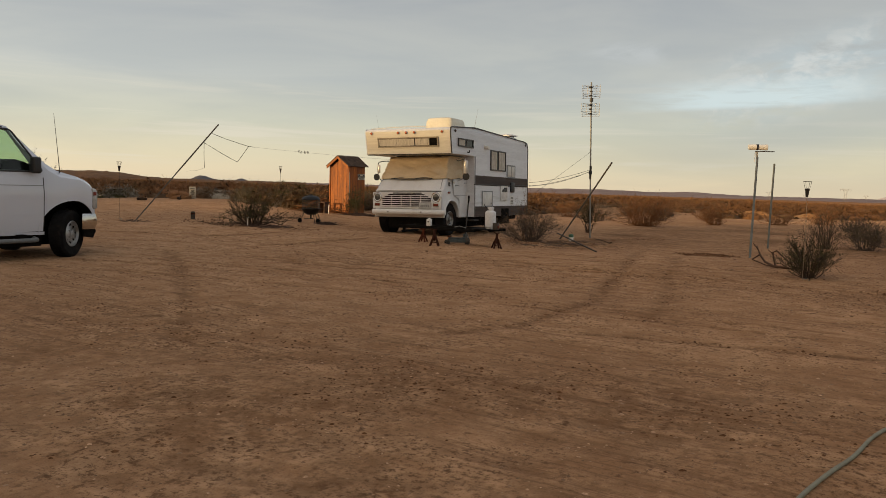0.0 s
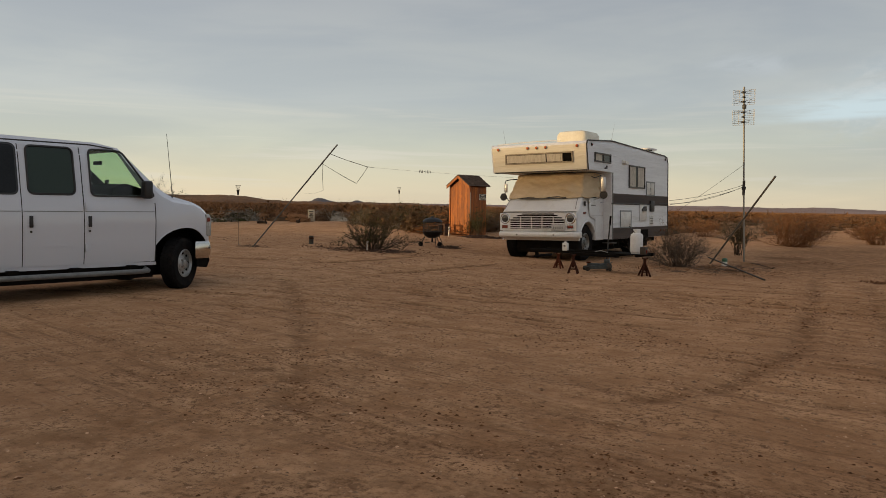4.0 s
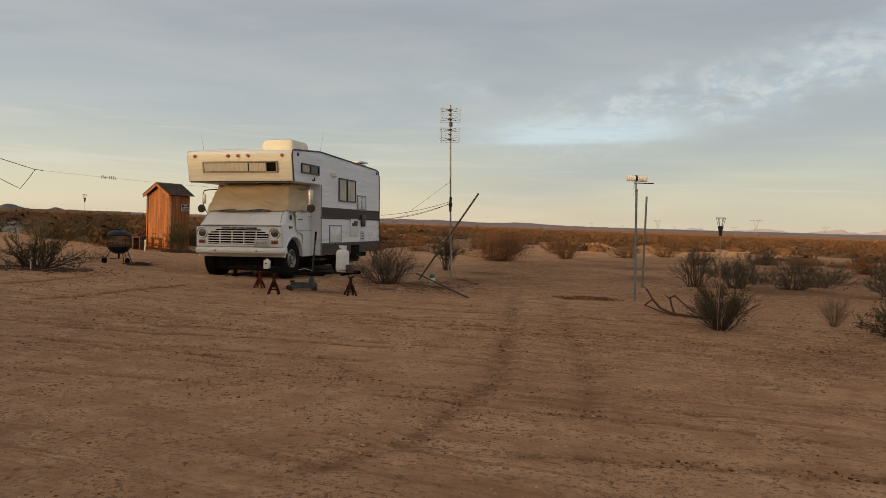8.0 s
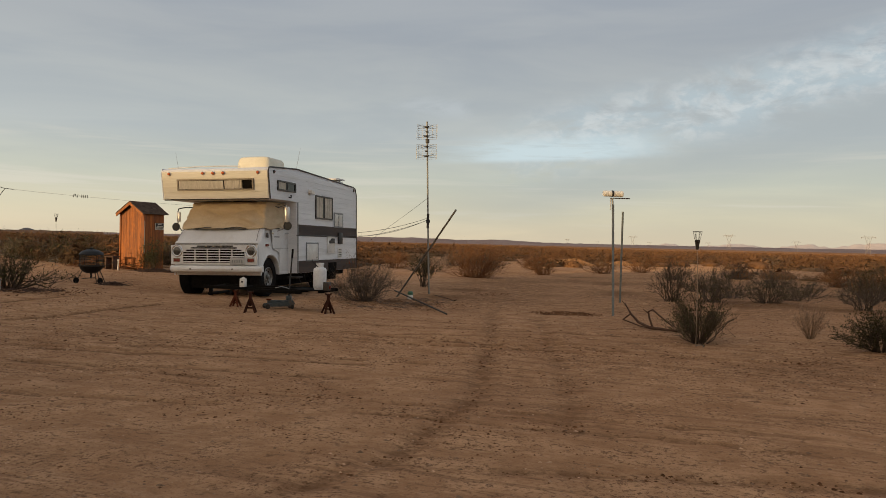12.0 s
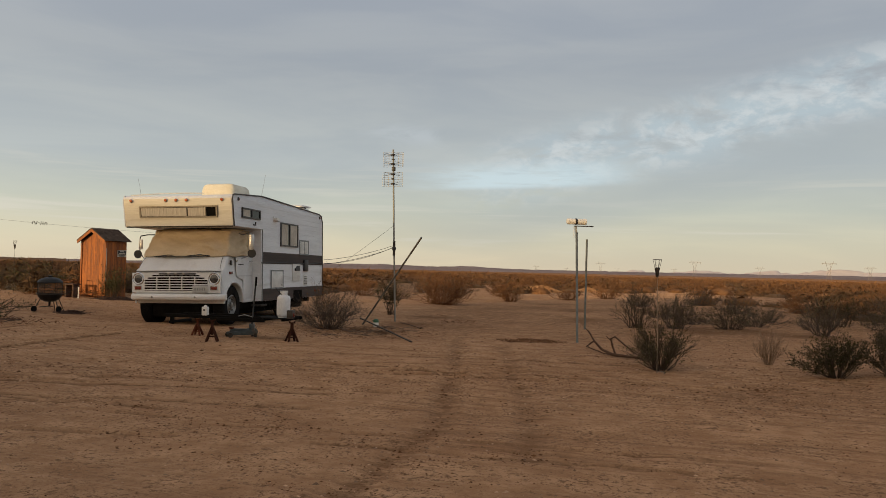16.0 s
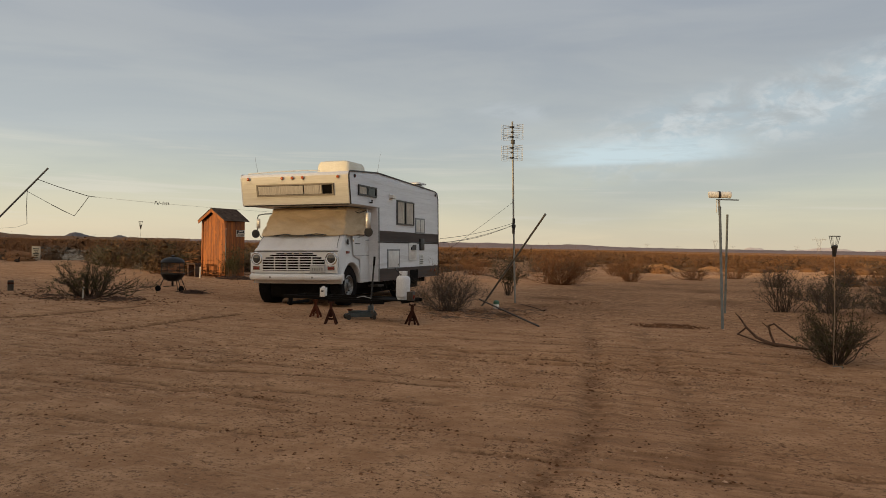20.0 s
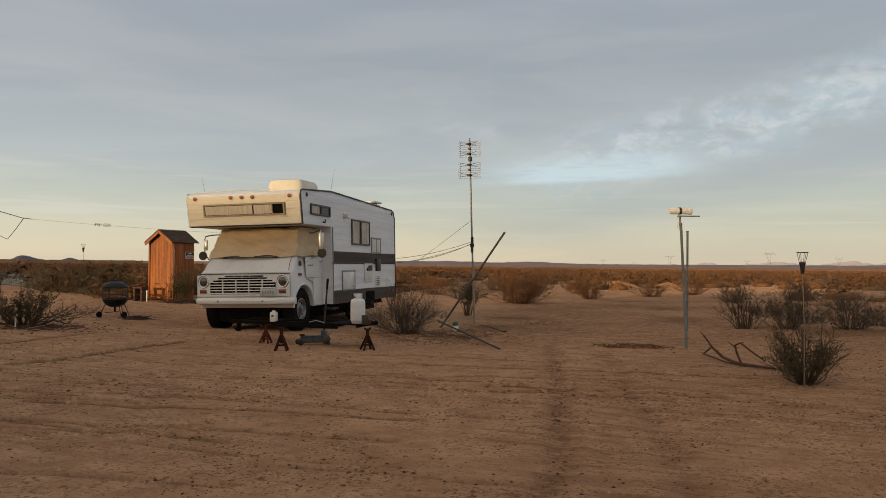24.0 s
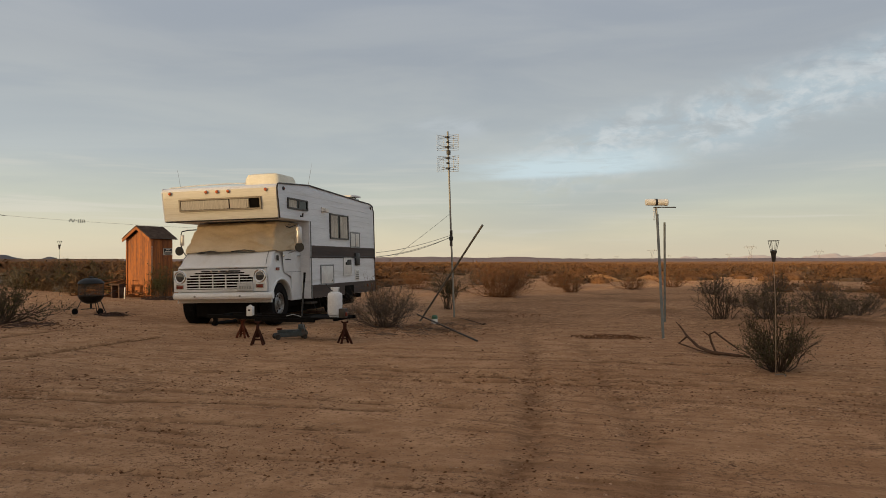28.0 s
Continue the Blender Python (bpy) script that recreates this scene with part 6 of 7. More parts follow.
for _ in range(3):
    hose_line = [hose_line[0]] + [tuple((a + b + c) / 3 for a, b, c in zip(*trio)) for trio in zip(hose_line, hose_line[1:], hose_line[2:])] + [hose_line[-1]]
tagged(mesh_object("garden_hose", tube(hose_line, 0.0105, 10), hose_mat), "dusty grey-green garden hose lying on the earth", "hose")


# ---- shrubs ----
def sticks(rng, base_r, reach, height, stems, forks, thick, lift=0.55, wild=0.25):
    """Centre lines of a shrub: curved stems from the root and forks off them, as arrays of points."""
    n = 5
    t = np.linspace(0, 1, n)
    lines, radii = [], []
    p1, p2, p3 = rng.uniform(0, 6.3, 3)
    for _ in range(stems):
        a = rng.uniform(0, 2 * np.pi)
        lobe = 1 + 0.26 * np.sin(2 * a + p1) + 0.20 * np.sin(3 * a + p2) + 0.12 * np.sin(7 * a + p3)
        out = reach * np.sqrt(rng.uniform(0.04, 1.0)) * lobe
        root = np.array([np.cos(a), np.sin(a), 0]) * base_r * rng.uniform(0, 1)
        top = np.array([np.cos(a) * out, np.sin(a) * out, height * (1 - 0.50 * min(out / reach, 1.1) ** 2) * rng.uniform(0.6, 1.1) * (0.75 + 0.25 * lobe)])
        mid = root + (top - root) * np.array([0.45, 0.45, lift + rng.uniform(-0.1, 0.15)]) + rng.normal(0, wild * 0.12 * reach, 3)
        line = (1 - t)[:, None] ** 2 * root + (2 * t * (1 - t))[:, None] * mid + (t**2)[:, None] * top
        line[1:] += rng.normal(0, 0.012 * (1 + 4 * wild) * reach, (n - 1, 3))
        lines.append(line)
        radii.append(thick * rng.uniform(0.7, 1.2) * (1 - 0.8 * t))
        for _ in range(forks):
            k = rng.uniform(0.25, 0.95)
            start = np.array([np.interp(k, t, line[:, c]) for c in range(3)])
            ahead = (top - root) / (np.linalg.norm(top - root) + 1e-6)
            go = ahead * rng.uniform(0.3, 0.8) + rng.normal(0, 0.45, 3) + np.array([0, 0, 0.35])
            go = go / np.linalg.norm(go) * rng.uniform(0.16, 0.42) * height
            s = t[:, None]
            twig = start + go * s + rng.normal(0, 0.02 * height, 3) * s * (1 - s) * 4
            twig[:, 2] = np.maximum(twig[:, 2], 0.01)
            lines.append(twig)
            radii.append(thick * 0.45 * rng.uniform(0.6, 1.0) * (1 - 0.75 * t))
    return np.array(lines), np.array(radii)


def stick_mesh(lines, radii):
    """Three-sided tubes along the lines."""
    m, n, _ = lines.shape
    along = np.gradient(lines, axis=1)
    along /= np.linalg.norm(along, axis=2, keepdims=True) + 1e-9
    ref = np.where(np.abs(along[..., 2:3]) > 0.9, np.array([1.0, 0, 0]), np.array([0, 0, 1.0]))
    u = np.cross(along, ref)
    u /= np.linalg.norm(u, axis=2, keepdims=True) + 1e-9
    v = np.cross(along, u)
    ang = np.array([0, 2 * np.pi / 3, 4 * np.pi / 3])
    ring = lines[:, :, None] + radii[:, :, None, None] * (np.cos(ang)[:, None] * u[:, :, None] + np.sin(ang)[:, None] * v[:, :, None])
    i = np.arange(m * n * 3).reshape(m, n, 3)
    quads = np.stack([i[:, :-1], np.roll(i, -1, 2)[:, :-1], np.roll(i, -1, 2)[:, 1:], i[:, 1:]], -1).reshape(-1, 4)
    return ring.reshape(-1, 3), quads


def leaf_mesh(rng, lines, count, size, low=0.25):
    """Small four-cornered leaves along the outer twigs."""
    m, n, _ = lines.shape
    pick = rng.randint(0, m, count)
    k = rng.uniform(low, 1.0, count) * (n - 1)
    a = np.floor(k).astype(int).clip(0, n - 2)
    f = (k - a)[:, None]
    at = lines[pick, a] * (1 - f) + lines[pick, a + 1] * f + rng.normal(0, size * 0.7, (count, 3))
    go = rng.normal(0, 1, (count, 3)) + np.array([0, 0, 0.5])
    go /= np.linalg.norm(go, axis=1, keepdims=True)
    side = np.cross(go, rng.normal(0, 1, (count, 3)))
    side /= np.linalg.norm(side, axis=1, keepdims=True) + 1e-9
    s = size * rng.uniform(0.6, 1.4, (count, 1))
    quad = np.stack([at, at + go * s * 0.5 + side * s * 0.28, at + go * s, at + go * s * 0.5 - side * s * 0.28], 1)
    return quad.reshape(-1, 3), np.arange(count * 4).reshape(-1, 4)


def fast_mesh(name, verts, faces, mat, parent=None, label=""):
    me = bpy.data.meshes.new(name)
    verts, faces = np.asarray(verts, float), np.asarray(faces, int)
    me.vertices.add(len(verts))
    me.vertices.foreach_set("co", verts.ravel())
    me.loops.add(faces.size)
    me.loops.foreach_set("vertex_index", faces.ravel())
    me.polygons.add(len(faces))
    me.polygons.foreach_set("loop_start", np.arange(0, faces.size, faces.shape[1]))
    me.update(calc_edges=True)
    me.materials.append(mat)
    ob = new(name, me)
    if parent is not None:
        ob.parent = parent
    if label:
        ob["label"] = label
    return ob


def shrub(x, y, width, height, seed, label, bark, leaf=None, leaves=0, leaf_size=0.03, stems=34, forks=5, thick=0.009, root=0.12, lift=0.55, group="shrubs of the clearing", wild=0.35):
    rng = np.random.RandomState(seed)
    s = thing("shrub", pose(x, y, on_ground(x, y) - 0.01), label, "shrub", group)
    lines, radii = sticks(rng, root, width / 2, height, stems, forks, thick, lift, wild)
    fast_mesh("branchwork", *stick_mesh(lines, radii), bark, s)
    if leaf and leaves:
        fast_mesh("foliage", *leaf_mesh(rng, lines, leaves, leaf_size), leaf, s)
    return s


shrub(-3.88, -0.94, 1.85, 0.68, 11, "broad dark creosote shrub on a low earth hump", twig_dark, leaf_olive, 3800, 0.028, 46, 9, 0.015, 0.30, 0.60, wild=0.5)
shrub(2.68, 1.42, 1.55, 0.90, 12, "dry grey-brown shrub beside the motorhome", twig_grey, leaf_sage, 1300, 0.022, 84, 13, 0.0068, 0.20, 0.55, wild=1.1)
shrub(2.42, 1.72, 0.95, 1.10, 32, "thin reddish dry stems standing above the grey shrub", twig_rust, leaf_sage, 420, 0.022, 16, 7, 0.006, 0.15, 0.75, wild=0.9)
shrub(2.66, 6.8, 0.95, 0.92, 13, "small leafy shrub at the foot of the aerial mast", twig_dark, leaf_dark, 1500, 0.034, 18, 6, 0.010, 0.10, 0.75, wild=0.7)
shrub(2.95, 13.6, 3.2, 1.25, 14, "rust-brown dry shrub at the edge of the clearing", twig_rust, leaf_sage, 900, 0.03, 150, 10, 0.009, 0.5, 0.5, wild=0.7)
shrub(8.78, -3.12, 1.05, 0.66, 15, "dark green upright shrub around a garden torch", twig_dark, leaf_olive, 5000, 0.018, 66, 10, 0.0075, 0.10, 0.58, wild=0.6)
shrub(9.10, 4.6, 0.95, 0.86, 16, "bare dark shrub with upright twigs", twig_dark, leaf_sage, 700, 0.026, 40, 8, 0.008, 0.20, 0.75, wild=0.6)
shrub(10.0, 4.9, 1.3, 0.88, 17, "dark twiggy shrub with sparse leaves", twig_grey, leaf_olive, 1500, 0.024, 58, 8, 0.0075, 0.25, wild=0.6)
shrub(10.42, -2.0, 0.60, 0.52, 18, "small pale dry shrub", material("pale_straw_twigs", (0.22, 0.145, 0.095), (0.46, 0.32, 0.21), 0.95, scale=9), None, 0, 0.018, 44, 9, 0.0055, 0.05, 0.6, wild=0.7)
shrub(10.98, -3.15, 0.98, 0.60, 19, "dark green shrub at the edge of the clearing", twig_dark, leaf_dark, 6500, 0.021, 55, 8, 0.007, 0.10, 0.6)
shrub(11.75, -2.95, 1.05, 0.62, 20, "dark green shrub with pale lower twigs", twig_grey, leaf_dark, 6500, 0.021, 60, 8, 0.007, 0.12, 0.6)
shrub(12.75, -2.5, 1.0, 0.62, 21, "dense dark green shrub", twig_dark, leaf_dark, 6000, 0.021, 50, 8, 0.007, 0.12, 0.6)
shrub(11.3, 5.4, 1.5, 0.60, 22, "sprawling dark twiggy shrub", twig_dark, leaf_sage, 1200, 0.028, 60, 7, 0.008, 0.35)
shrub(13.0, 4.2, 1.1, 0.85, 23, "bare grey shrub with pale branches", twig_grey, leaf_sage, 600, 0.028, 40, 7, 0.008, 0.2)
shrub(14.3, 7.6, 1.9, 0.85, 24, "low dark sprawling shrub", twig_dark, leaf_olive, 2000, 0.03, 60, 7, 0.009, 0.4)
shrub(17.0, 9.0, 1.7, 0.8, 25, "low grey sprawling shrub", twig_grey, leaf_sage, 1400, 0.03, 60, 7, 0.009, 0.4)
shrub(-5.62, 6.75, 0.75, 0.90, 26, "leafy dark shrub growing against the outhouse", twig_dark, leaf_olive, 2600, 0.035, 34, 6, 0.008, 0.25, 0.7)
shrub(-7.6, 9.8, 2.6, 1.0, 27, "dry brown shrub behind the fire pit", twig_grey, leaf_sage, 1600, 0.035, 70, 7, 0.010, 0.4)
shrub(-9.9, 8.6, 2.2, 0.95, 28, "tall leafy creosote shrub behind the clearing", twig_grey, leaf_olive, 2600, 0.04, 46, 7, 0.012, 0.3, 0.7)
shrub(-11.9, 8.6, 1.7, 0.80, 29, "leafy creosote shrub behind the clearing", twig_grey, leaf_sage, 2000, 0.04, 40, 7, 0.011, 0.3, 0.7)


def heap(name, x, y, rx, ry, count, length, thick, seed, mat, label, category, high=0.08):
    """A heap of loose sticks on the ground, as one thing."""
    rng = np.random.RandomState(seed)
    t = np.linspace(0, 1, 5)
    a = rng.uniform(0, 2 * np.pi, count)
    r = np.sqrt(rng.uniform(0, 1, count))
    start = np.stack([r * np.cos(a) * rx, r * np.sin(a) * ry, rng.uniform(0.005, high, count) * (1.05 - r)], 1)
    b = rng.uniform(0, 2 * np.pi, count)
    go = np.stack([np.cos(b), np.sin(b), rng.normal(0, 0.10, count)], 1) * length * rng.uniform(0.4, 1.2, (count, 1))
    lines = start[:, None] + go[:, None] * (t - 0.5)[None, :, None] + rng.normal(0, 0.012, (count, 5, 3))
    lines[..., 2] = np.maximum(lines[..., 2], 0.006)
    radii = thick * rng.uniform(0.5, 1.3, (count, 1)) * (1 - 0.5 * np.abs(t - 0.4))[None]
    ob = fast_mesh(name, *stick_mesh(lines, radii), mat)
    ob.location = (x, y, on_ground(x, y))
    return tagged(ob, label, category, kind="stuff")


heap("twig_pile", -3.15, 1.30, 0.34, 0.22, 70, 0.35, 0.008, 41, dead_wood, "heap of dead twigs beside the fire pit", "twig pile")
heap("twig_pile", -5.32, 6.30, 0.8, 0.35, 90, 0.5, 0.012, 42, dead_wood, "scattered dead branches at the outhouse wall", "twig pile", 0.12)
heap("twig_pile", -7.3, 7.2, 1.3, 0.9, 150, 0.9, 0.014, 43, twig_rust, "large heap of cut branches behind the fire pit", "twig pile", 0.8)
heap("twig_litter", 3.3, 0.7, 0.9, 0.9, 90, 0.22, 0.0045, 44, twig_grey, "litter of dry twigs under a shrub", "twig litter", 0.03)
heap("twig_litter", -3.9, -1.3, 1.5, 0.6, 120, 0.40, 0.008, 45, dead_wood, "litter of dry twigs under the creosote shrub", "twig litter", 0.04)

# dead branch lying by the dark green shrub
branch_dark = material("dark_red_brown_dead_wood", (0.060, 0.033, 0.022), (0.13, 0.078, 0.052), 0.9, scale=9)
limb = thing("dead_branch", pose(8.2, -1.75, on_ground(8.2, -1.75)), "dead forked branch lying on the earth", "branch")
part("stem", tube([(-0.32, 1.12, 0.30), (-0.24, 0.72, 0.17), (-0.13, 0.36, 0.07), (0.02, 0.02, 0.03), (0.24, -0.25, 0.035), (0.40, -0.55, 0.05)], [0.010, 0.016, 0.020, 0.024, 0.020, 0.012], 8), branch_dark, limb)
part("fork", tube([(0.06, -0.05, 0.04), (0.02, 0.10, 0.16), (0.0, 0.12, 0.26), (0.06, 0.06, 0.30), (0.16, -0.10, 0.22), (0.30, -0.4, 0.12)], [0.016, 0.015, 0.014, 0.013, 0.012, 0.008], 8), branch_dark, limb)
part("fork", tube([(-0.24, 0.72, 0.17), (-0.36, 0.62, 0.08), (-0.12, 0.2, 0.03), (0.1, -0.1, 0.01)], [0.014, 0.012, 0.010, 0.006], 6), branch_dark, limb)
for p, q in (((-0.28, 0.9, 0.24), (-0.38, 0.95, 0.36)), ((-0.13, 0.36, 0.07), (-0.22, 0.40, 0.17)), ((0.02, 0.12, 0.22), (-0.08, 0.16, 0.30))):
    part("twig", tube([p, q], [0.012, 0.005], 6), branch_dark, limb)


# more shrubs along the eastern edge of the clearing
for k, (x, y, w, h, dark) in enumerate(((10.7, 6.9, 1.5, 0.85, 1), (12.2, 6.6, 1.7, 0.8, 1), (13.4, 5.9, 1.4, 0.75, 0), (15.2, 6.4, 1.6, 0.8, 1), (12.9, 8.6, 1.8, 0.8, 0), (15.8, 8.6, 1.7, 0.9, 1), (10.3, 9.4, 1.6, 0.75, 1), (18.3, 7.6, 1.8, 0.85, 1), (13.9, 2.6, 1.0, 0.65, 0), (15.6, 3.6, 1.4, 0.8, 1))):
    shrub(x, y, w, h * 0.72, 130 + k, "low dark twiggy shrub with small olive leaves" if dark else "low grey shrub of dry bare twigs", twig_grey, leaf_olive if dark else leaf_sage, 1100 if dark else 500, 0.024, 44, 7, 0.007, 0.35, 0.45, wild=0.7)
# open creosotes whose tops stand above the western hills
for k, (x, y, w, h) in enumerate(((-22.7, 6.5, 0.8, 1.95), (-22.7, 7.5, 0.9, 1.65))):
    shrub(x, y, w, h, 150 + k, "tall thin open creosote standing above the brush", twig_grey, leaf_sage, 380, 0.05, 7, 6, 0.009, 0.10, 0.8, "tall creosotes", 0.8)
heap("twig_litter", 3.7, 1.9, 0.9, 0.9, 80, 0.20, 0.0045, 47, twig_grey, "grey litter of dry twigs beside the fallen pipe", "twig litter", 0.03)
heap("twig_litter", -5.95, -2.75, 0.45, 0.3, 26, 0.22, 0.006, 48, dead_wood, "dry twigs at the foot of the leaning pipe", "twig litter", 0.05)

# green tin on the fallen pipe, and a pale stick behind it
tin = thing("green_tin", pose(3.36, 2.55, on_ground(3.36, 2.55)), "faded green tin with a pale base beside the fallen pipe", "tin")
part("base", turned([(0, 0.0), (0.055, 0.0), (0.06, 0.02), (0.058, 0.09), (0.05, 0.11), (0, 0.11)], None, 18), pvc, tin)
part("cap", turned([(0.058, 0.10), (0.062, 0.105), (0.060, 0.15), (0.04, 0.175), (0, 0.18)], None, 18), material("faded_green_plastic", (0.03, 0.10, 0.055), (0.07, 0.17, 0.10), 0.5), tin)
sx0, sy0, sx1, sy1 = 3.60, 3.90, 4.38, 2.40
stick = thing("stick", pose(sx0, sy0, on_ground(sx0, sy0) + 0.02), "pale bare stick lying on the earth", "stick")
part("stem", tube([(0, 0, 0), ((sx1 - sx0) * 0.5, (sy1 - sy0) * 0.5, 0.012), (sx1 - sx0, sy1 - sy0, 0.0)], [0.007, 0.010, 0.007], 6), dead_wood, stick)
part("stub", tube([(sx1 - sx0, sy1 - sy0, 0.0), (sx1 - sx0 + 0.06, sy1 - sy0 - 0.06, 0.03)], [0.018, 0.008], 6), dead_wood, stick)

# small things at the western edge of the clearing
lx, ly = -17.2, 3.95
stake = thing("stake_light", pose(lx, ly, on_ground(lx, ly)), "small stake light with a white globe", "lamp")
part("stake", tube([(0, 0, -0.05), (0, 0, 0.30)], 0.014, 6), dark_steel, stake)
part("globe", turned([(0, 0.29), (0.03, 0.30), (0.04, 0.33), (0.03, 0.36), (0, 0.37)], None, 14), pvc, stake)
bx_, by_ = -16.7, 4.1
bag = loft([[(r * (1 + 0.25 * math.sin(3 * a + z * 9)) * math.cos(a), r * (1 + 0.2 * math.cos(2 * a + z * 7)) * math.sin(a), z) for a in (2 * math.pi * k / 14 for k in range(14))] for r, z in ((0.08, 0.0), (0.11, 0.04), (0.09, 0.10), (0.06, 0.15), (0.03, 0.19))])
bmesh.ops.translate(bag, verts=bag.verts, vec=(bx_, by_, on_ground(bx_, by_)))
tagged(mesh_object("bag", bag, pvc), "crumpled white plastic bag against the brush", "bag")
charred = material("charred_wood", (0.012, 0.009, 0.008), (0.035, 0.026, 0.02), 0.95, scale=8)
for lx_, ly_, turn_ in ((-15.4, 6.2, 20), (-15.2, 8.0, -30)):
    log = thing("log", pose(lx_, ly_, on_ground(lx_, ly_), 0, 0, turn_), "short dark weathered log at the edge of the clearing", "log")
    part("stem", tube([(-0.2, 0, 0.05), (0.0, 0.03, 0.06), (0.2, 0, 0.05)], [0.05, 0.062, 0.045], 10), charred, log)
    part("stub", tube([(0.12, 0.02, 0.11), (0.16, 0.05, 0.19)], [0.025, 0.014], 6), charred, log)

peg = thing("white_peg", pose(-3.75, -1.25, on_ground(-3.75, -1.25)), "short white stake at the foot of the creosote shrub", "stake")
part("stake", box(-0.012, 0.012, -0.006, 0.006, -0.05, 0.20, 0.002), pvc, peg)
part("cap", box(-0.03, 0.03, -0.02, 0.02, 0.19, 0.205, 0.003), pvc, peg)

# scattered dry shrubs between the clearing and the brush
for k, (x, y, w, h, kind_) in enumerate(((0.6, 15.5, 2.0, 0.85, 0), (5.0, 18.5, 1.7, 0.75, 1), (-1.2, 18.0, 1.9, 0.9, 1), (2.3, 20.5, 2.1, 0.85, 0), (7.4, 21.5, 1.8, 0.7, 1), (10.2, 17.0, 1.8, 0.75, 0), (4.2, 24.0, 2.2, 0.9, 1), (12.8, 19.5, 2.0, 0.8, 0), (9.3, 25.0, 2.1, 0.8, 1), (0.2, 24.0, 2.2, 0.9, 0), (15.5, 15.0, 1.9, 0.8, 1), (13.0, 13.2, 1.6, 0.7, 0), (17.5, 12.5, 1.8, 0.8, 0), (-2.6, 13.0, 1.8, 0.8, 0))):
    shrub(x, y, w, h, 170 + k, "rust-brown dry shrub on open ground" if kind_ else "grey-brown dry shrub on open ground", twig_rust if kind_ else twig_grey, leaf_sage, 500, 0.03, 70, 8, 0.009, 0.35, 0.5, "dry shrubs on the plain", 0.6)


# ---- loose stones and earth clods ----
def scatter(name, count, region, size, seed, mat, label, category, keep=None, flat=0.55):
    """Many small lumps on the ground, joined into one mesh."""
    rng = np.random.RandomState(seed)
    x0, x1, y0, y1 = region
    x, y = rng.uniform(x0, x1, count), rng.uniform(y0, y1, count)
    if keep is not None:
        ok = keep(x, y, rng)
        x, y = x[ok], y[ok]
    count = len(x)
    deep, _ = track_depth(x, y)
    z = ground_height(x, y) - deep
    s = size * np.minimum(np.exp(rng.normal(0, 0.55, count)), 2.6)
    shape = np.array([(1, 0, 0), (0.3, 0.95, 0), (-0.8, 0.6, 0), (-0.8, -0.6, 0), (0.3, -0.95, 0), (0.1, 0.1, 1.0)])
    turn = rng.uniform(0, 2 * np.pi, count)
    c, sn = np.cos(turn)[:, None], np.sin(turn)[:, None]
    jitter = rng.uniform(0.7, 1.3, (count, 6, 3))
    p = shape[None] * jitter
    px, py = p[..., 0] * rng.uniform(0.7, 1.4, (count, 1)), p[..., 1]
    verts = np.stack([x[:, None] + s[:, None] * (px * c - py * sn), y[:, None] + s[:, None] * (px * sn + py * c),
                      z[:, None] - 0.15 * s[:, None] + s[:, None] * flat * p[..., 2]], -1)
    base = (np.arange(count) * 6)[:, None, None]
    tris = np.array([(0, 1, 5), (1, 2, 5), (2, 3, 5), (3, 4, 5), (4, 0, 5)])[None] + base
    ob = fast_mesh(name, verts.reshape(-1, 3), tris.reshape(-1, 3), mat)
    return tagged(ob, label, category, kind="stuff")


def clumped(cell, seed, limit, soft=0.12):
    return lambda x, y, rng: value_noise(x, y, cell, seed) * 0.6 + value_noise(x, y, cell * 0.3, seed + 1) * 0.4 + rng.normal(0, soft, len(x)) > limit


scatter("pebbles", 17000, (0.0, 14.0, -14.5, -4.0), 0.0075, 51, stone_mat, "small pale and brown pebbles strewn on the earth", "pebbles")
scatter("pebbles", 12000, (-9.0, 16.0, -6.0, 10.0), 0.010, 52, stone_mat, "small pebbles strewn over the clearing", "pebbles")
scatter("earth_clods", 60000, (0.0, 14.0, -14.5, -4.0), 0.0066, 53, clod_mat, "dark crumbs of earth and dung on the ground", "earth clods", clumped(0.9, 61, 0.66, 0.07), 0.55)
scatter("earth_clods", 60000, (0.0, 14.0, -12.0, -2.0), 0.0085, 66, clod_mat, "dark crumbs thrown up along the wheel tracks", "earth clods", lambda x, y, r: track_depth(x, y)[1] * value_noise(x, y, 0.35, 69) > r.uniform(0.14, 0.50, len(x)), 0.55)
scatter("earth_clods", 24000, (-9.0, 16.0, -6.0, 10.0), 0.010, 54, clod_mat, "dark earth crumbs over the clearing", "earth clods", clumped(1.8, 63, 0.57), 0.55)
scatter("earth_clods", 9000, (-2.0, 14.0, -14.5, -3.0), 0.0105, 59, clod_mat, "dark flat clods of dung and earth", "earth clods", clumped(1.1, 65, 0.68, 0.08), 0.42)
scatter("earth_clods", 9000, (-9.0, 15.0, -6.0, 6.0), 0.0125, 60, clod_mat, "dark flat clods over the clearing", "earth clods", clumped(2.2, 67, 0.60), 0.5)
scatter("stones", 260, (-8.0, 15.0, -13.0, 8.0), 0.012, 55, stone_mat, "scattered fist-sized stones", "stones", None, 0.7)
scatter("stones", 240, (2.2, 4.2, -0.4, 1.8), 0.015, 56, stone_mat, "gravelly litter of pale stones under a shrub", "stones", None, 0.6)
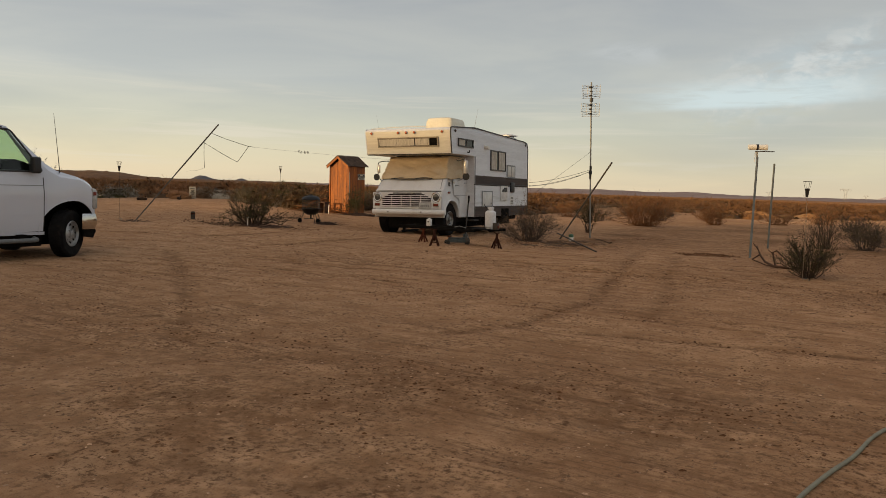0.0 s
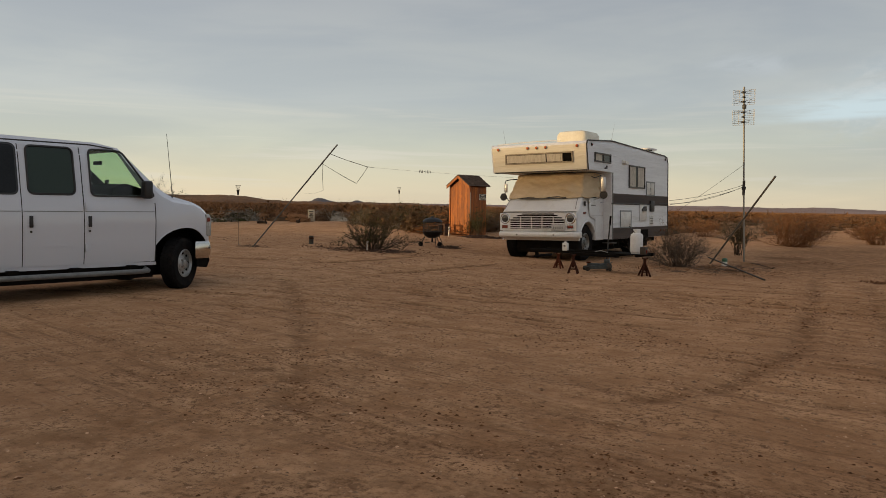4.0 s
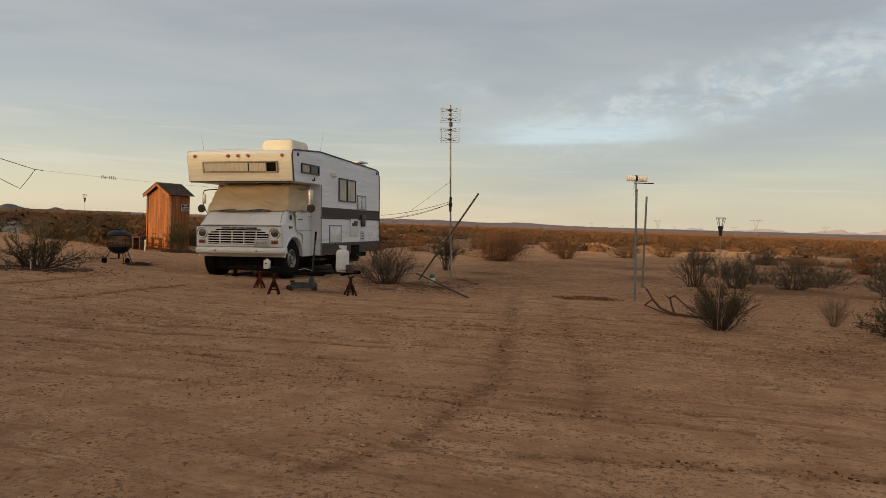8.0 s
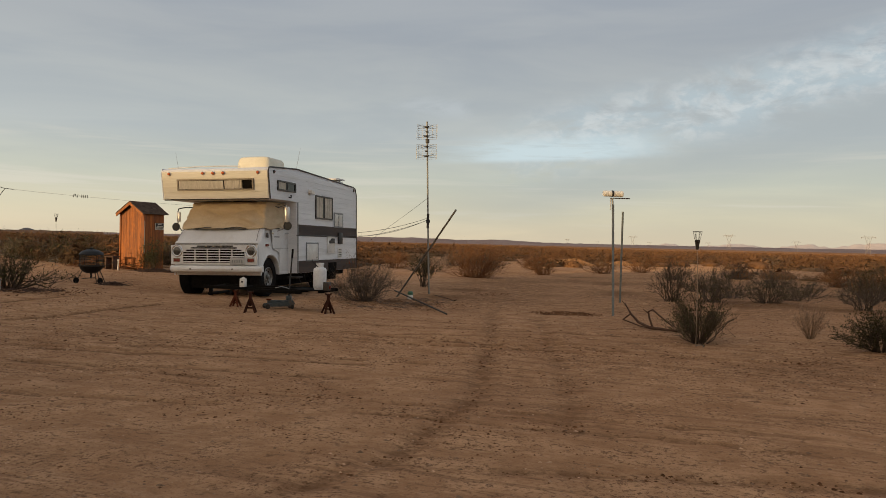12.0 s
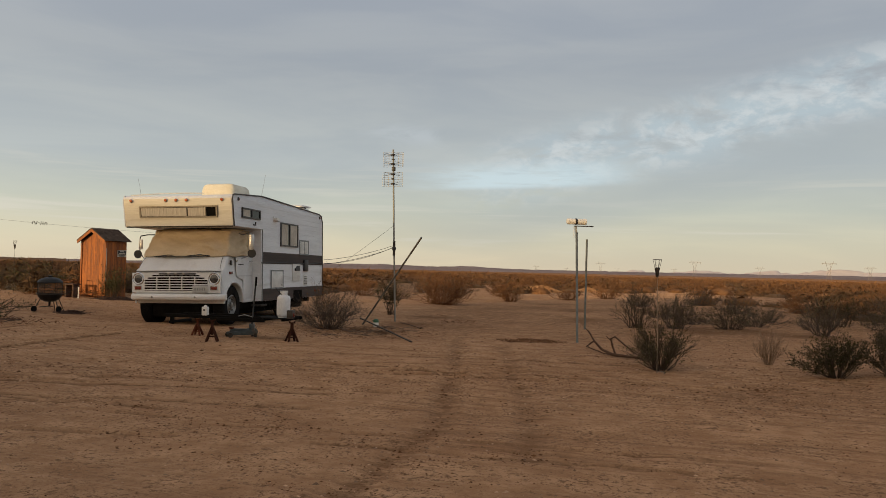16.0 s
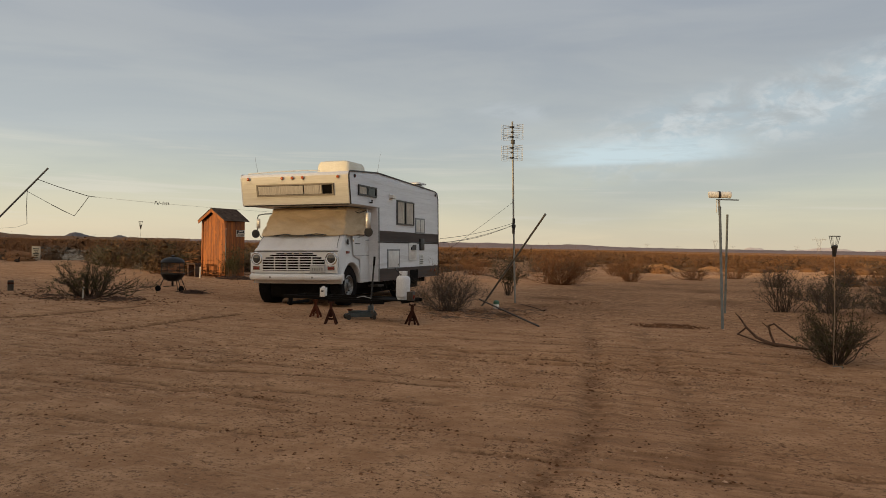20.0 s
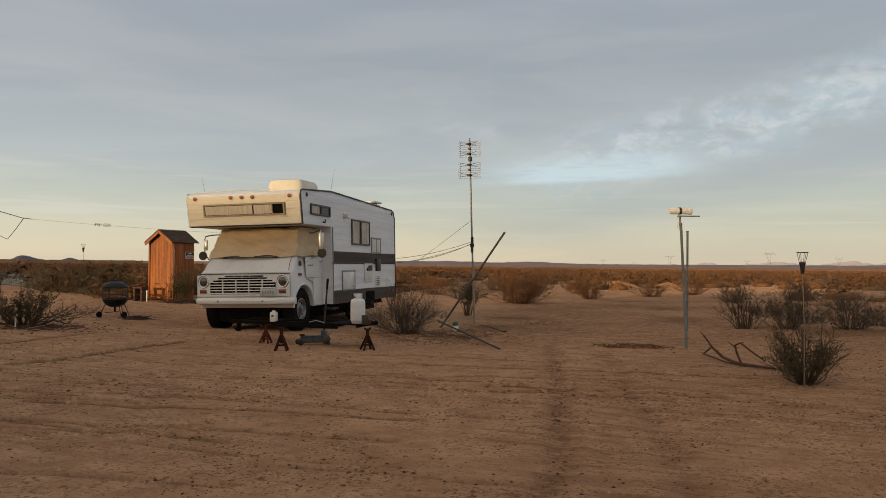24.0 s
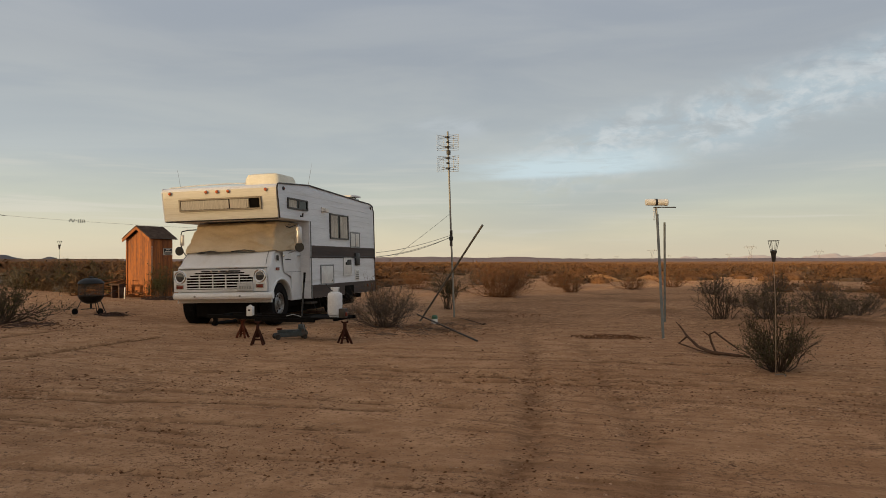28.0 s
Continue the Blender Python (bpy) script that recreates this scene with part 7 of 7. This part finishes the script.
scatter("earth_clods", 2600, (5.9, 7.9, -0.1, 1.0), 0.016, 57, clod_mat, "low scrape of dug dark earth", "earth clods", lambda x, y, r: ((x - 6.85) / 0.65) ** 2 + ((y - 0.45) / 0.36) ** 2 + r.normal(0, 0.25, len(x)) < 0.7, 0.7)
scatter("earth_clods", 900, (3.6, 5.9, 4.0, 6.2), 0.014, 62, clod_mat, "dark litter of dry leaves and crumbs", "earth clods", lambda x, y, r: ((x - 4.72) / 0.55) ** 2 + ((y - 5.06) / 0.8) ** 2 + r.normal(0, 0.4, len(x)) < 0.7, 0.6)
scatter("earth_clods", 3200, (1.6, 5.2, -0.8, 3.2), 0.012, 64, clod_mat, "dark leaf litter round the dry shrub and the fallen pipe", "earth clods", lambda x, y, r: ((x - 3.4) / 1.6) ** 2 + ((y - 1.1) / 1.5) ** 2 + r.normal(0, 0.4, len(x)) < 0.8, 0.6)
scatter("earth_clods", 1800, (-6.2, -1.8, -2.6, 0.6), 0.016, 58, clod_mat, "crumbled earth round the creosote shrub", "earth clods", lambda x, y, r: ((x + 3.95) / 1.9) ** 2 + ((y + 1.0) / 1.2) ** 2 + r.normal(0, 0.3, len(x)) < 0.9, 0.7)


# ---- brush beyond the clearing ----
sage_pale = material("pale_grey_sage", (0.17, 0.148, 0.115), (0.38, 0.33, 0.26), 0.95, scale=0.5, fine=3.0, bump=0.0, random_value=0.4, island=True)


def brush(name, spots, blades, mat, seed, label, tall=(0.5, 1.1), width=1.0, thick=0.03, core=True):
    """Far shrubs as tufts of thin tapering twigs, joined into one mesh; spots are (x, y, scale)."""
    rng = np.random.RandomState(seed)
    n = len(spots)
    x, y, k = spots.T
    z = ground_height(x, y)
    # short twigs point outwards from within a low uneven dome
    a = rng.uniform(0, 2 * np.pi, (n, blades))
    out = np.sqrt(rng.uniform(0, 1, (n, blades)))
    dome = np.sqrt(1.02 - out**2) * rng.uniform(0.15, 1.0, (n, blades)) ** 0.6
    h = rng.uniform(*tall, (n, 1)) * k[:, None]
    r = 0.5 * width * rng.uniform(0.7, 1.3, (n, 1)) * k[:, None]
    lobe = 1 + 0.25 * np.sin(a * 3 + rng.uniform(0, 6, (n, 1))) + 0.15 * np.sin(a * 5 + rng.uniform(0, 6, (n, 1)))
    tip = np.stack([x[:, None] + r * lobe * out * np.cos(a), y[:, None] + r * lobe * out * np.sin(a), z[:, None] + h * dome * (0.8 + 0.2 * lobe)], -1) + rng.normal(0, 0.03, (n, blades, 3))
    heart = np.stack([x, y, z - 0.05], -1)[:, None]
    go = (heart - tip) / (np.linalg.norm(heart - tip, axis=2, keepdims=True) + 1e-6) * 0.7 + rng.normal(0, 0.55, (n, blades, 3))
    root = tip + go * rng.uniform(0.08, 0.22, (n, blades, 1)) * width * k[:, None, None]
    # a lumpy mass of inner twigs that the outer ones stand out from
    if core:
        m = 9
        ca = (np.arange(m) / m * 2 * np.pi)[None, None, :] + rng.uniform(0, 6, (n, 1, 1))
        ring_r, ring_z = np.array([0.62, 0.60, 0.40, 0.06])[None, :, None], np.array([-0.1, 0.20, 0.38, 0.46])[None, :, None]
        wob = rng.uniform(0.88, 1.10, (n, 4, m)) * (1 + 0.18 * np.sin(ca * 3))
        core_v = np.stack([x[:, None, None] + r[:, :, None] * ring_r * wob * np.cos(ca), y[:, None, None] + r[:, :, None] * ring_r * wob * np.sin(ca), np.broadcast_to(z[:, None, None] + h[:, :, None] * ring_z * rng.uniform(0.92, 1.08, (n, 4, m)), wob.shape)], -1)
        ci = np.arange(n * 4 * m).reshape(n, 4, m)
        cq = np.stack([ci[:, :-1], np.roll(ci, -1, 2)[:, :-1], np.roll(ci, -1, 2)[:, 1:], ci[:, 1:]], -1).reshape(-1, 4)
        mass = fast_mesh("brush_mass", core_v.reshape(-1, 3), cq, mat)
        mass.data.shade_smooth()
        tagged(mass, "dense inner twigs of the " + label, "brush", kind="stuff")
    b = rng.uniform(0, 2 * np.pi, (n, blades))
    side = np.stack([np.cos(b), np.sin(b), np.zeros_like(b)], -1) * (thick * rng.uniform(0.6, 1.5, (n, blades, 1)) * k[:, None, None])
    mid = root * 0.4 + tip * 0.6 + rng.normal(0, 0.04, root.shape) * k[:, None, None]
    verts = np.stack([root - side * 0.4, root + side * 0.4, mid + side, tip, mid - side], 2).reshape(-1, 3)
    faces = np.arange(n * blades * 5).reshape(-1, 5)
    return tagged(fast_mesh(name, verts, faces, mat), label, "brush", kind="stuff")


def spread(count, near, far, az0, az1, seed, edge, scale=(0.7, 1.3), power=1.0):
    """Random spots in a wedge seen from the clearing; edge(x, y) says how likely a spot is kept."""
    rng = np.random.RandomState(seed)
    d = near + (far - near) * rng.uniform(0, 1, count) ** power
    a = np.radians(rng.uniform(az0, az1, count))
    x, y = 7.2 - d * np.sin(a), -13.0 + d * np.cos(a)
    ok = rng.uniform(0, 1, count) < edge(x, y)
    return np.stack([x, y, rng.uniform(*scale, count)], 1)[ok]


def outside(x, y):
    """The clearing is bare; brush thickens beyond its edge."""
    right = np.clip((y - (22.0 + 4 * value_noise(x, y, 5.0, 71)) - np.clip(9 - x, 0, 40) * 0.12) / 16.0, 0.0, 1)
    east = np.clip((x - 11.5 - 2 * value_noise(x, y, 4.0, 72)) / 8, 0, 1) * np.clip((y - 3.0) / 6, 0, 1)
    west = np.clip((-x - 15.0 - 3 * value_noise(x, y, 5.0, 73)) / 7, 0, 1)
    north = np.clip((y - 9.5 + np.clip(-x - 5, 0, 12) * 0.1) / 5, 0, 1) * (x < -3)
    return np.clip(np.maximum(np.maximum(right, east), np.maximum(west, north)), 0, 1) * (0.12 + 0.88 * (value_noise(x, y, 5.0, 74) > 0.42))


brush("dry_brush", spread(950, 24, 75, -32, 74, 81, outside, (0.7, 1.4)), 420, straw, 82, "orange-brown dry desert brush beyond the clearing", (0.35, 0.75), 1.6, 0.0048)
brush("dull_brush", spread(950, 24, 70, -32, 74, 83, outside, (0.6, 1.3)), 400, brush_dull, 84, "grey-brown low desert brush beyond the clearing", (0.25, 0.60), 1.6, 0.0048)
brush("dry_brush", spread(2600, 70, 240, -32, 74, 85, lambda x, y: 0.35 + 0.65 * (value_noise(x, y, 14.0, 75) > 0.45), (0.8, 1.4), 1.2), 150, straw, 86, "orange-brown brush covering the plain", (0.35, 0.72), 2.2, 0.013)
brush("dull_brush", spread(1800, 70, 240, -32, 74, 95, lambda x, y: 0.35 + 0.65 * (value_noise(x, y, 11.0, 76) > 0.5), (0.8, 1.4), 1.2), 140, brush_dull, 96, "grey-brown brush covering the plain", (0.30, 0.62), 2.2, 0.013)
brush("dry_brush", spread(3600, 230, 900, -32, 74, 87, lambda x, y: np.full(len(x), 1.0), (0.8, 1.3), 1.4), 34, straw, 88, "far orange-brown brush on the plain", (0.4, 0.75), 4.0, 0.10)
rust_brush = material("rust_brown_brush", (0.21, 0.100, 0.046), (0.33, 0.170, 0.082), 0.95, scale=0.35, fine=1.5, bump=0.0, random_value=0.1, island=True)
edge_west = lambda x, y: np.clip((-x - 14.5 - 2.5 * value_noise(x, y, 5.0, 73)) / 3, 0, 1) * (value_noise(x, y, 3.0, 77) > 0.35)
brush("sage_band", spread(420, 26, 38, 34, 76, 89, edge_west, (0.7, 1.3)), 300, sage_pale, 90, "band of pale grey sage brush west of the clearing", (0.28, 0.50), 1.3, 0.007)
brush("dark_brush", spread(150, 26, 36, 34, 76, 97, edge_west, (0.6, 1.2)), 300, leaf_olive, 98, "dark low shrubs along the western edge of the clearing", (0.30, 0.55), 1.3, 0.007)
brush("rust_band", spread(850, 34, 80, 30, 78, 93, lambda x, y: np.clip((-x - 17) / 5, 0, 1), (0.8, 1.3)), 420, rust_brush, 94, "band of rust-brown brush to the west", (0.50, 0.80), 1.8, 0.0055)
brush("dull_brush", spread(420, 30, 70, 30, 78, 91, lambda x, y: np.clip((-x - 16) / 5, 0, 1), (0.7, 1.2)), 420, brush_dull, 92, "grey-brown brush among the rust-brown band", (0.45, 0.78), 1.6, 0.0055)



def behind_outhouse(x, y):
    """Scrub crowds the clearing between the creosote and the outhouse."""
    edge = np.interp(x, [-15.5, -11.5, -9.0, -7.2], [11.4, 9.0, 7.4, 6.6]) + 1.2 * (value_noise(x, y, 1.7, 78) - 0.5)
    return (x > -15.5) * (x < -6.9) * (y > edge) * (y < 17) * (0.35 + 0.65 * (value_noise(x, y, 2.0, 79) > 0.42))


def near_spots(count, seed, x0, x1, y0, y1, keep, scale):
    rng = np.random.RandomState(seed)
    x, y = rng.uniform(x0, x1, count), rng.uniform(y0, y1, count)
    ok = rng.uniform(0, 1, count) < keep(x, y)
    return np.stack([x, y, rng.uniform(*scale, count)], 1)[ok]


brush("dull_brush", near_spots(170, 201, -15.5, -6.9, 4.5, 17, behind_outhouse, (0.6, 1.2)), 700, brush_dull, 202, "grey-brown scrub crowding up to the outhouse", (0.45, 0.90), 1.25, 0.0034, core=False)
brush("dark_brush", near_spots(34, 203, -15.5, -6.9, 4.5, 17, behind_outhouse, (0.6, 1.1)), 700, leaf_olive, 204, "dark leafy scrub behind the clearing", (0.45, 0.85), 1.2, 0.0034, core=False)
brush("sage_band", near_spots(120, 205, -14.5, -7.5, 6.5, 13, behind_outhouse, (0.5, 1.0)), 500, sage_pale, 206, "pale dry sage among the scrub by the outhouse", (0.25, 0.45), 1.0, 0.0036, core=False)
brush("rust_band", near_spots(80, 207, -12.0, -3.5, 11.5, 24, lambda x, y: (y > 12.5) * (0.4 + 0.6 * (value_noise(x, y, 2.5, 80) > 0.4)), (0.7, 1.2)), 420, straw, 208, "orange-brown scrub behind the outhouse", (0.45, 0.8), 1.5, 0.0060)

# heaps of orange earth out in the brush
for x, y, rx, ry, h, seed in ((5.6, 34.0, 1.9, 1.2, 0.42, 3), (8.6, 36.5, 1.3, 0.9, 0.30, 4)):
    rng = np.random.RandomState(seed)
    m, n = 10, 36
    verts, faces = [], []
    for i in range(m + 1):
        u = i / m
        for j in range(n):
            a = 2 * math.pi * j / n
            wob = 1 + 0.18 * math.sin(3 * a + seed) + 0.08 * math.sin(7 * a)
            px_, py_ = x + rx * u * wob * math.cos(a), y + ry * u * wob * math.sin(a)
            verts.append((px_, py_, float(ground_height(px_, py_)) - 0.03 + h * (math.cos(math.pi * u) * 0.5 + 0.5) * (0.85 + 0.3 * rng.rand())))
    for i in range(m):
        for j in range(n):
            k = (j + 1) % n
            faces.append((i * n + j, i * n + k, (i + 1) * n + k, (i + 1) * n + j))
    mound = fast_mesh("earth_mound", verts, faces, material("bare_orange_earth", (0.36, 0.17, 0.065), (0.52, 0.29, 0.13), 0.95, scale=2, fine=20, bump=0.4))
    tagged(mound, "low mound of bare orange earth among the brush", "mound")


# ---- hills on the horizon ----
def ridge(name, distance, az0, az1, bumps, floor_, mat, label, depth=400.0, rough=0.0, seed=1, steps=260):
    """A range of hills: its skyline is a sum of rounded humps (azimuth, width, height in degrees)."""
    rng = np.random.RandomState(seed)
    az = np.linspace(az0, az1, steps)
    el = np.full(steps, floor_)
    for c, w, h in bumps:
        el += h * np.exp(-(((az - c) / w) ** 2))
    el += rough * (value_noise(az * 3, az * 0, 1.0, seed) - 0.5) + rough * 0.5 * (value_noise(az * 9, az * 0, 1.0, seed + 1) - 0.5)
    rows = []
    for k, (share, back) in enumerate(((-0.2, -1.0), (0.25, -0.55), (0.6, -0.25), (0.85, -0.08), (1.0, 0.0), (0.3, 0.7))):
        d = distance + back * depth
        wob = rng.normal(0, 0.03, steps) if 0 < k < 4 else 0
        a = np.radians(az)
        top = distance * np.tan(np.radians(el))
        rows.append(np.stack([7.2 - d * np.sin(a), -13.0 + d * np.cos(a), 1.2 + top * (share + wob) - (6.0 if k == 0 else 0)], 1))
    v = np.array(rows)
    i = np.arange(v.shape[0] * steps).reshape(v.shape[0], steps)
    quads = np.stack([i[:-1, :-1], i[:-1, 1:], i[1:, 1:], i[1:, :-1]], -1).reshape(-1, 4)
    ob = fast_mesh(name, v.reshape(-1, 3), quads, mat)
    ob.data.shade_smooth()
    return tagged(ob, label, "hills", kind="structure")


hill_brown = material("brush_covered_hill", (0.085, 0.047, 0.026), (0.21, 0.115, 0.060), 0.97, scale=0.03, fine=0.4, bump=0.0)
# aerial haze is mixed into the base colours of far ridge and far range
hill_far = material("haze_paled_brown_ridge", (0.20, 0.145, 0.13), (0.30, 0.225, 0.20), 0.97, scale=0.004, fine=0.05, bump=0.0)
hill_blue = material("distant_blue_peak", (0.085, 0.080, 0.088), (0.14, 0.125, 0.13), 0.97, scale=0.004, fine=0.05, bump=0.0)
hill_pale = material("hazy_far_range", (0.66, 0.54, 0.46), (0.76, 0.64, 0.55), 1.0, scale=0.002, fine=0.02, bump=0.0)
ridge("backdrop_west_hills", 800, 36, 95, [(49.6, 2.2, 0.30), (53.5, 3.0, 0.30), (57.4, 2.2, 0.26), (60.6, 1.6, 0.62), (66, 6, 0.8), (76, 7, 0.9), (88, 8, 0.7)], 0.18, hill_brown, "low brush-covered hills to the west", 260, 0.05, 5)
ridge("backdrop_peak", 3000, 37.5, 47, [(43.35, 0.75, 0.40), (42.2, 0.6, 0.10), (40.6, 0.55, 0.26)], 0.06, hill_blue, "small bluish peaks on the horizon", 500, 0.04, 6)
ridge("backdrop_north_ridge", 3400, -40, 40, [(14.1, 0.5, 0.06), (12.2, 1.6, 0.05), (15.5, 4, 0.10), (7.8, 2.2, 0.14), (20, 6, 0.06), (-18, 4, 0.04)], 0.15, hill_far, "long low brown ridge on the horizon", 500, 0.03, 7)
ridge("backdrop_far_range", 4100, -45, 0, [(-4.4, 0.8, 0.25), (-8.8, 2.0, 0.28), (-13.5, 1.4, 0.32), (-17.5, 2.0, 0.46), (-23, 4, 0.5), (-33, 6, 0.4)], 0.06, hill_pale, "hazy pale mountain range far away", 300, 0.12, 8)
# unseen rise added behind the viewer: blocks low sun, its dip lights the outhouse
ridge("backdrop_sun_blocker", 200, 95, 205, [(150, 60, 0.98), (140.6, 1.7, -1.3)], 3.74, hill_brown, "unseen brown rise added to the south-west to block the low sun", 90, 0.10, 9)


# ---- power pylons far off ----
def pylon(azimuth, distance, height, label):
    a = radians(azimuth)
    x, y = 7.2 - distance * math.sin(a), -13.0 + distance * math.cos(a)
    low = float(ground_height(x, y))
    p = thing("power_pylon", pose(x, y, low, 0, 0, azimuth), label, "pylon", "far power line")
    h, t = height - low, height * 0.010
    for s in (-1, 1):
        part("leg", tube([(s * h * 0.13, 0, -1), (s * h * 0.05, 0, h * 0.55)], t, 4), pylon_steel, p)
        part("arm_post", tube([(s * h * 0.05, 0, h * 0.55), (s * h * 0.17, 0, h * 0.94)], t, 4), pylon_steel, p)
        part("inner_post", tube([(s * h * 0.05, 0, h * 0.55), (s * h * 0.07, 0, h * 0.94)], t * 0.7, 4), pylon_steel, p)
        part("peak", tube([(s * h * 0.17, 0, h * 0.90), (s * h * 0.20, 0, h * 1.04)], t * 0.7, 4), pylon_steel, p)
        for k in range(3):
            z = h * (0.12 + 0.14 * k)
            part("brace", tube([(s * h * (0.12 - 0.025 * k), 0, z), (-s * h * (0.095 - 0.02 * k), 0, z + h * 0.14)], t * 0.5, 4), pylon_steel, p)
    part("crossarm", tube([(-h * 0.36, 0, h * 0.91), (-h * 0.17, 0, h * 0.93), (h * 0.17, 0, h * 0.93), (h * 0.36, 0, h * 0.91)], t * 1.1, 4), pylon_steel, p)
    part("crossarm", tube([(-h * 0.34, 0, h * 0.90), (0, 0, h * 0.87), (h * 0.34, 0, h * 0.90)], t * 0.6, 4), pylon_steel, p)
    part("waist", tube([(-h * 0.06, 0, h * 0.55), (h * 0.06, 0, h * 0.55)], t, 4), pylon_steel, p)
    for x_ in (-0.33, 0, 0.33):
        part("insulator", tube([(x_ * h, 0, h * 0.90), (x_ * h, 0, h * 0.82)], t * 0.8, 4), pylon_steel, p)
    return p


# distance haze is put into the pylons' dull colour
pylon_steel = material("hazy_pylon_steel", (0.22, 0.20, 0.19), (0.30, 0.27, 0.26), 0.8, scale=0.3, fine=3, bump=0.0)
for az_, d_, h_ in ((-17.2, 1500, 30.0), (-8.6, 1650, 31.0), (-2.0, 1900, 28.0), (2.7, 2300, 20.0), (0.5, 2500, 16.0)):
    pylon(az_, d_, h_, "tall lattice power pylon far across the plain")
for az_, d_, h_ in ((-12.9, 1700, 21.0), (-19.6, 1600, 24.0), (-7.2, 2000, 17.0), (-3.2, 2200, 16.0)):
    pylon(az_, d_, h_, "smaller lattice power pylon far across the plain")
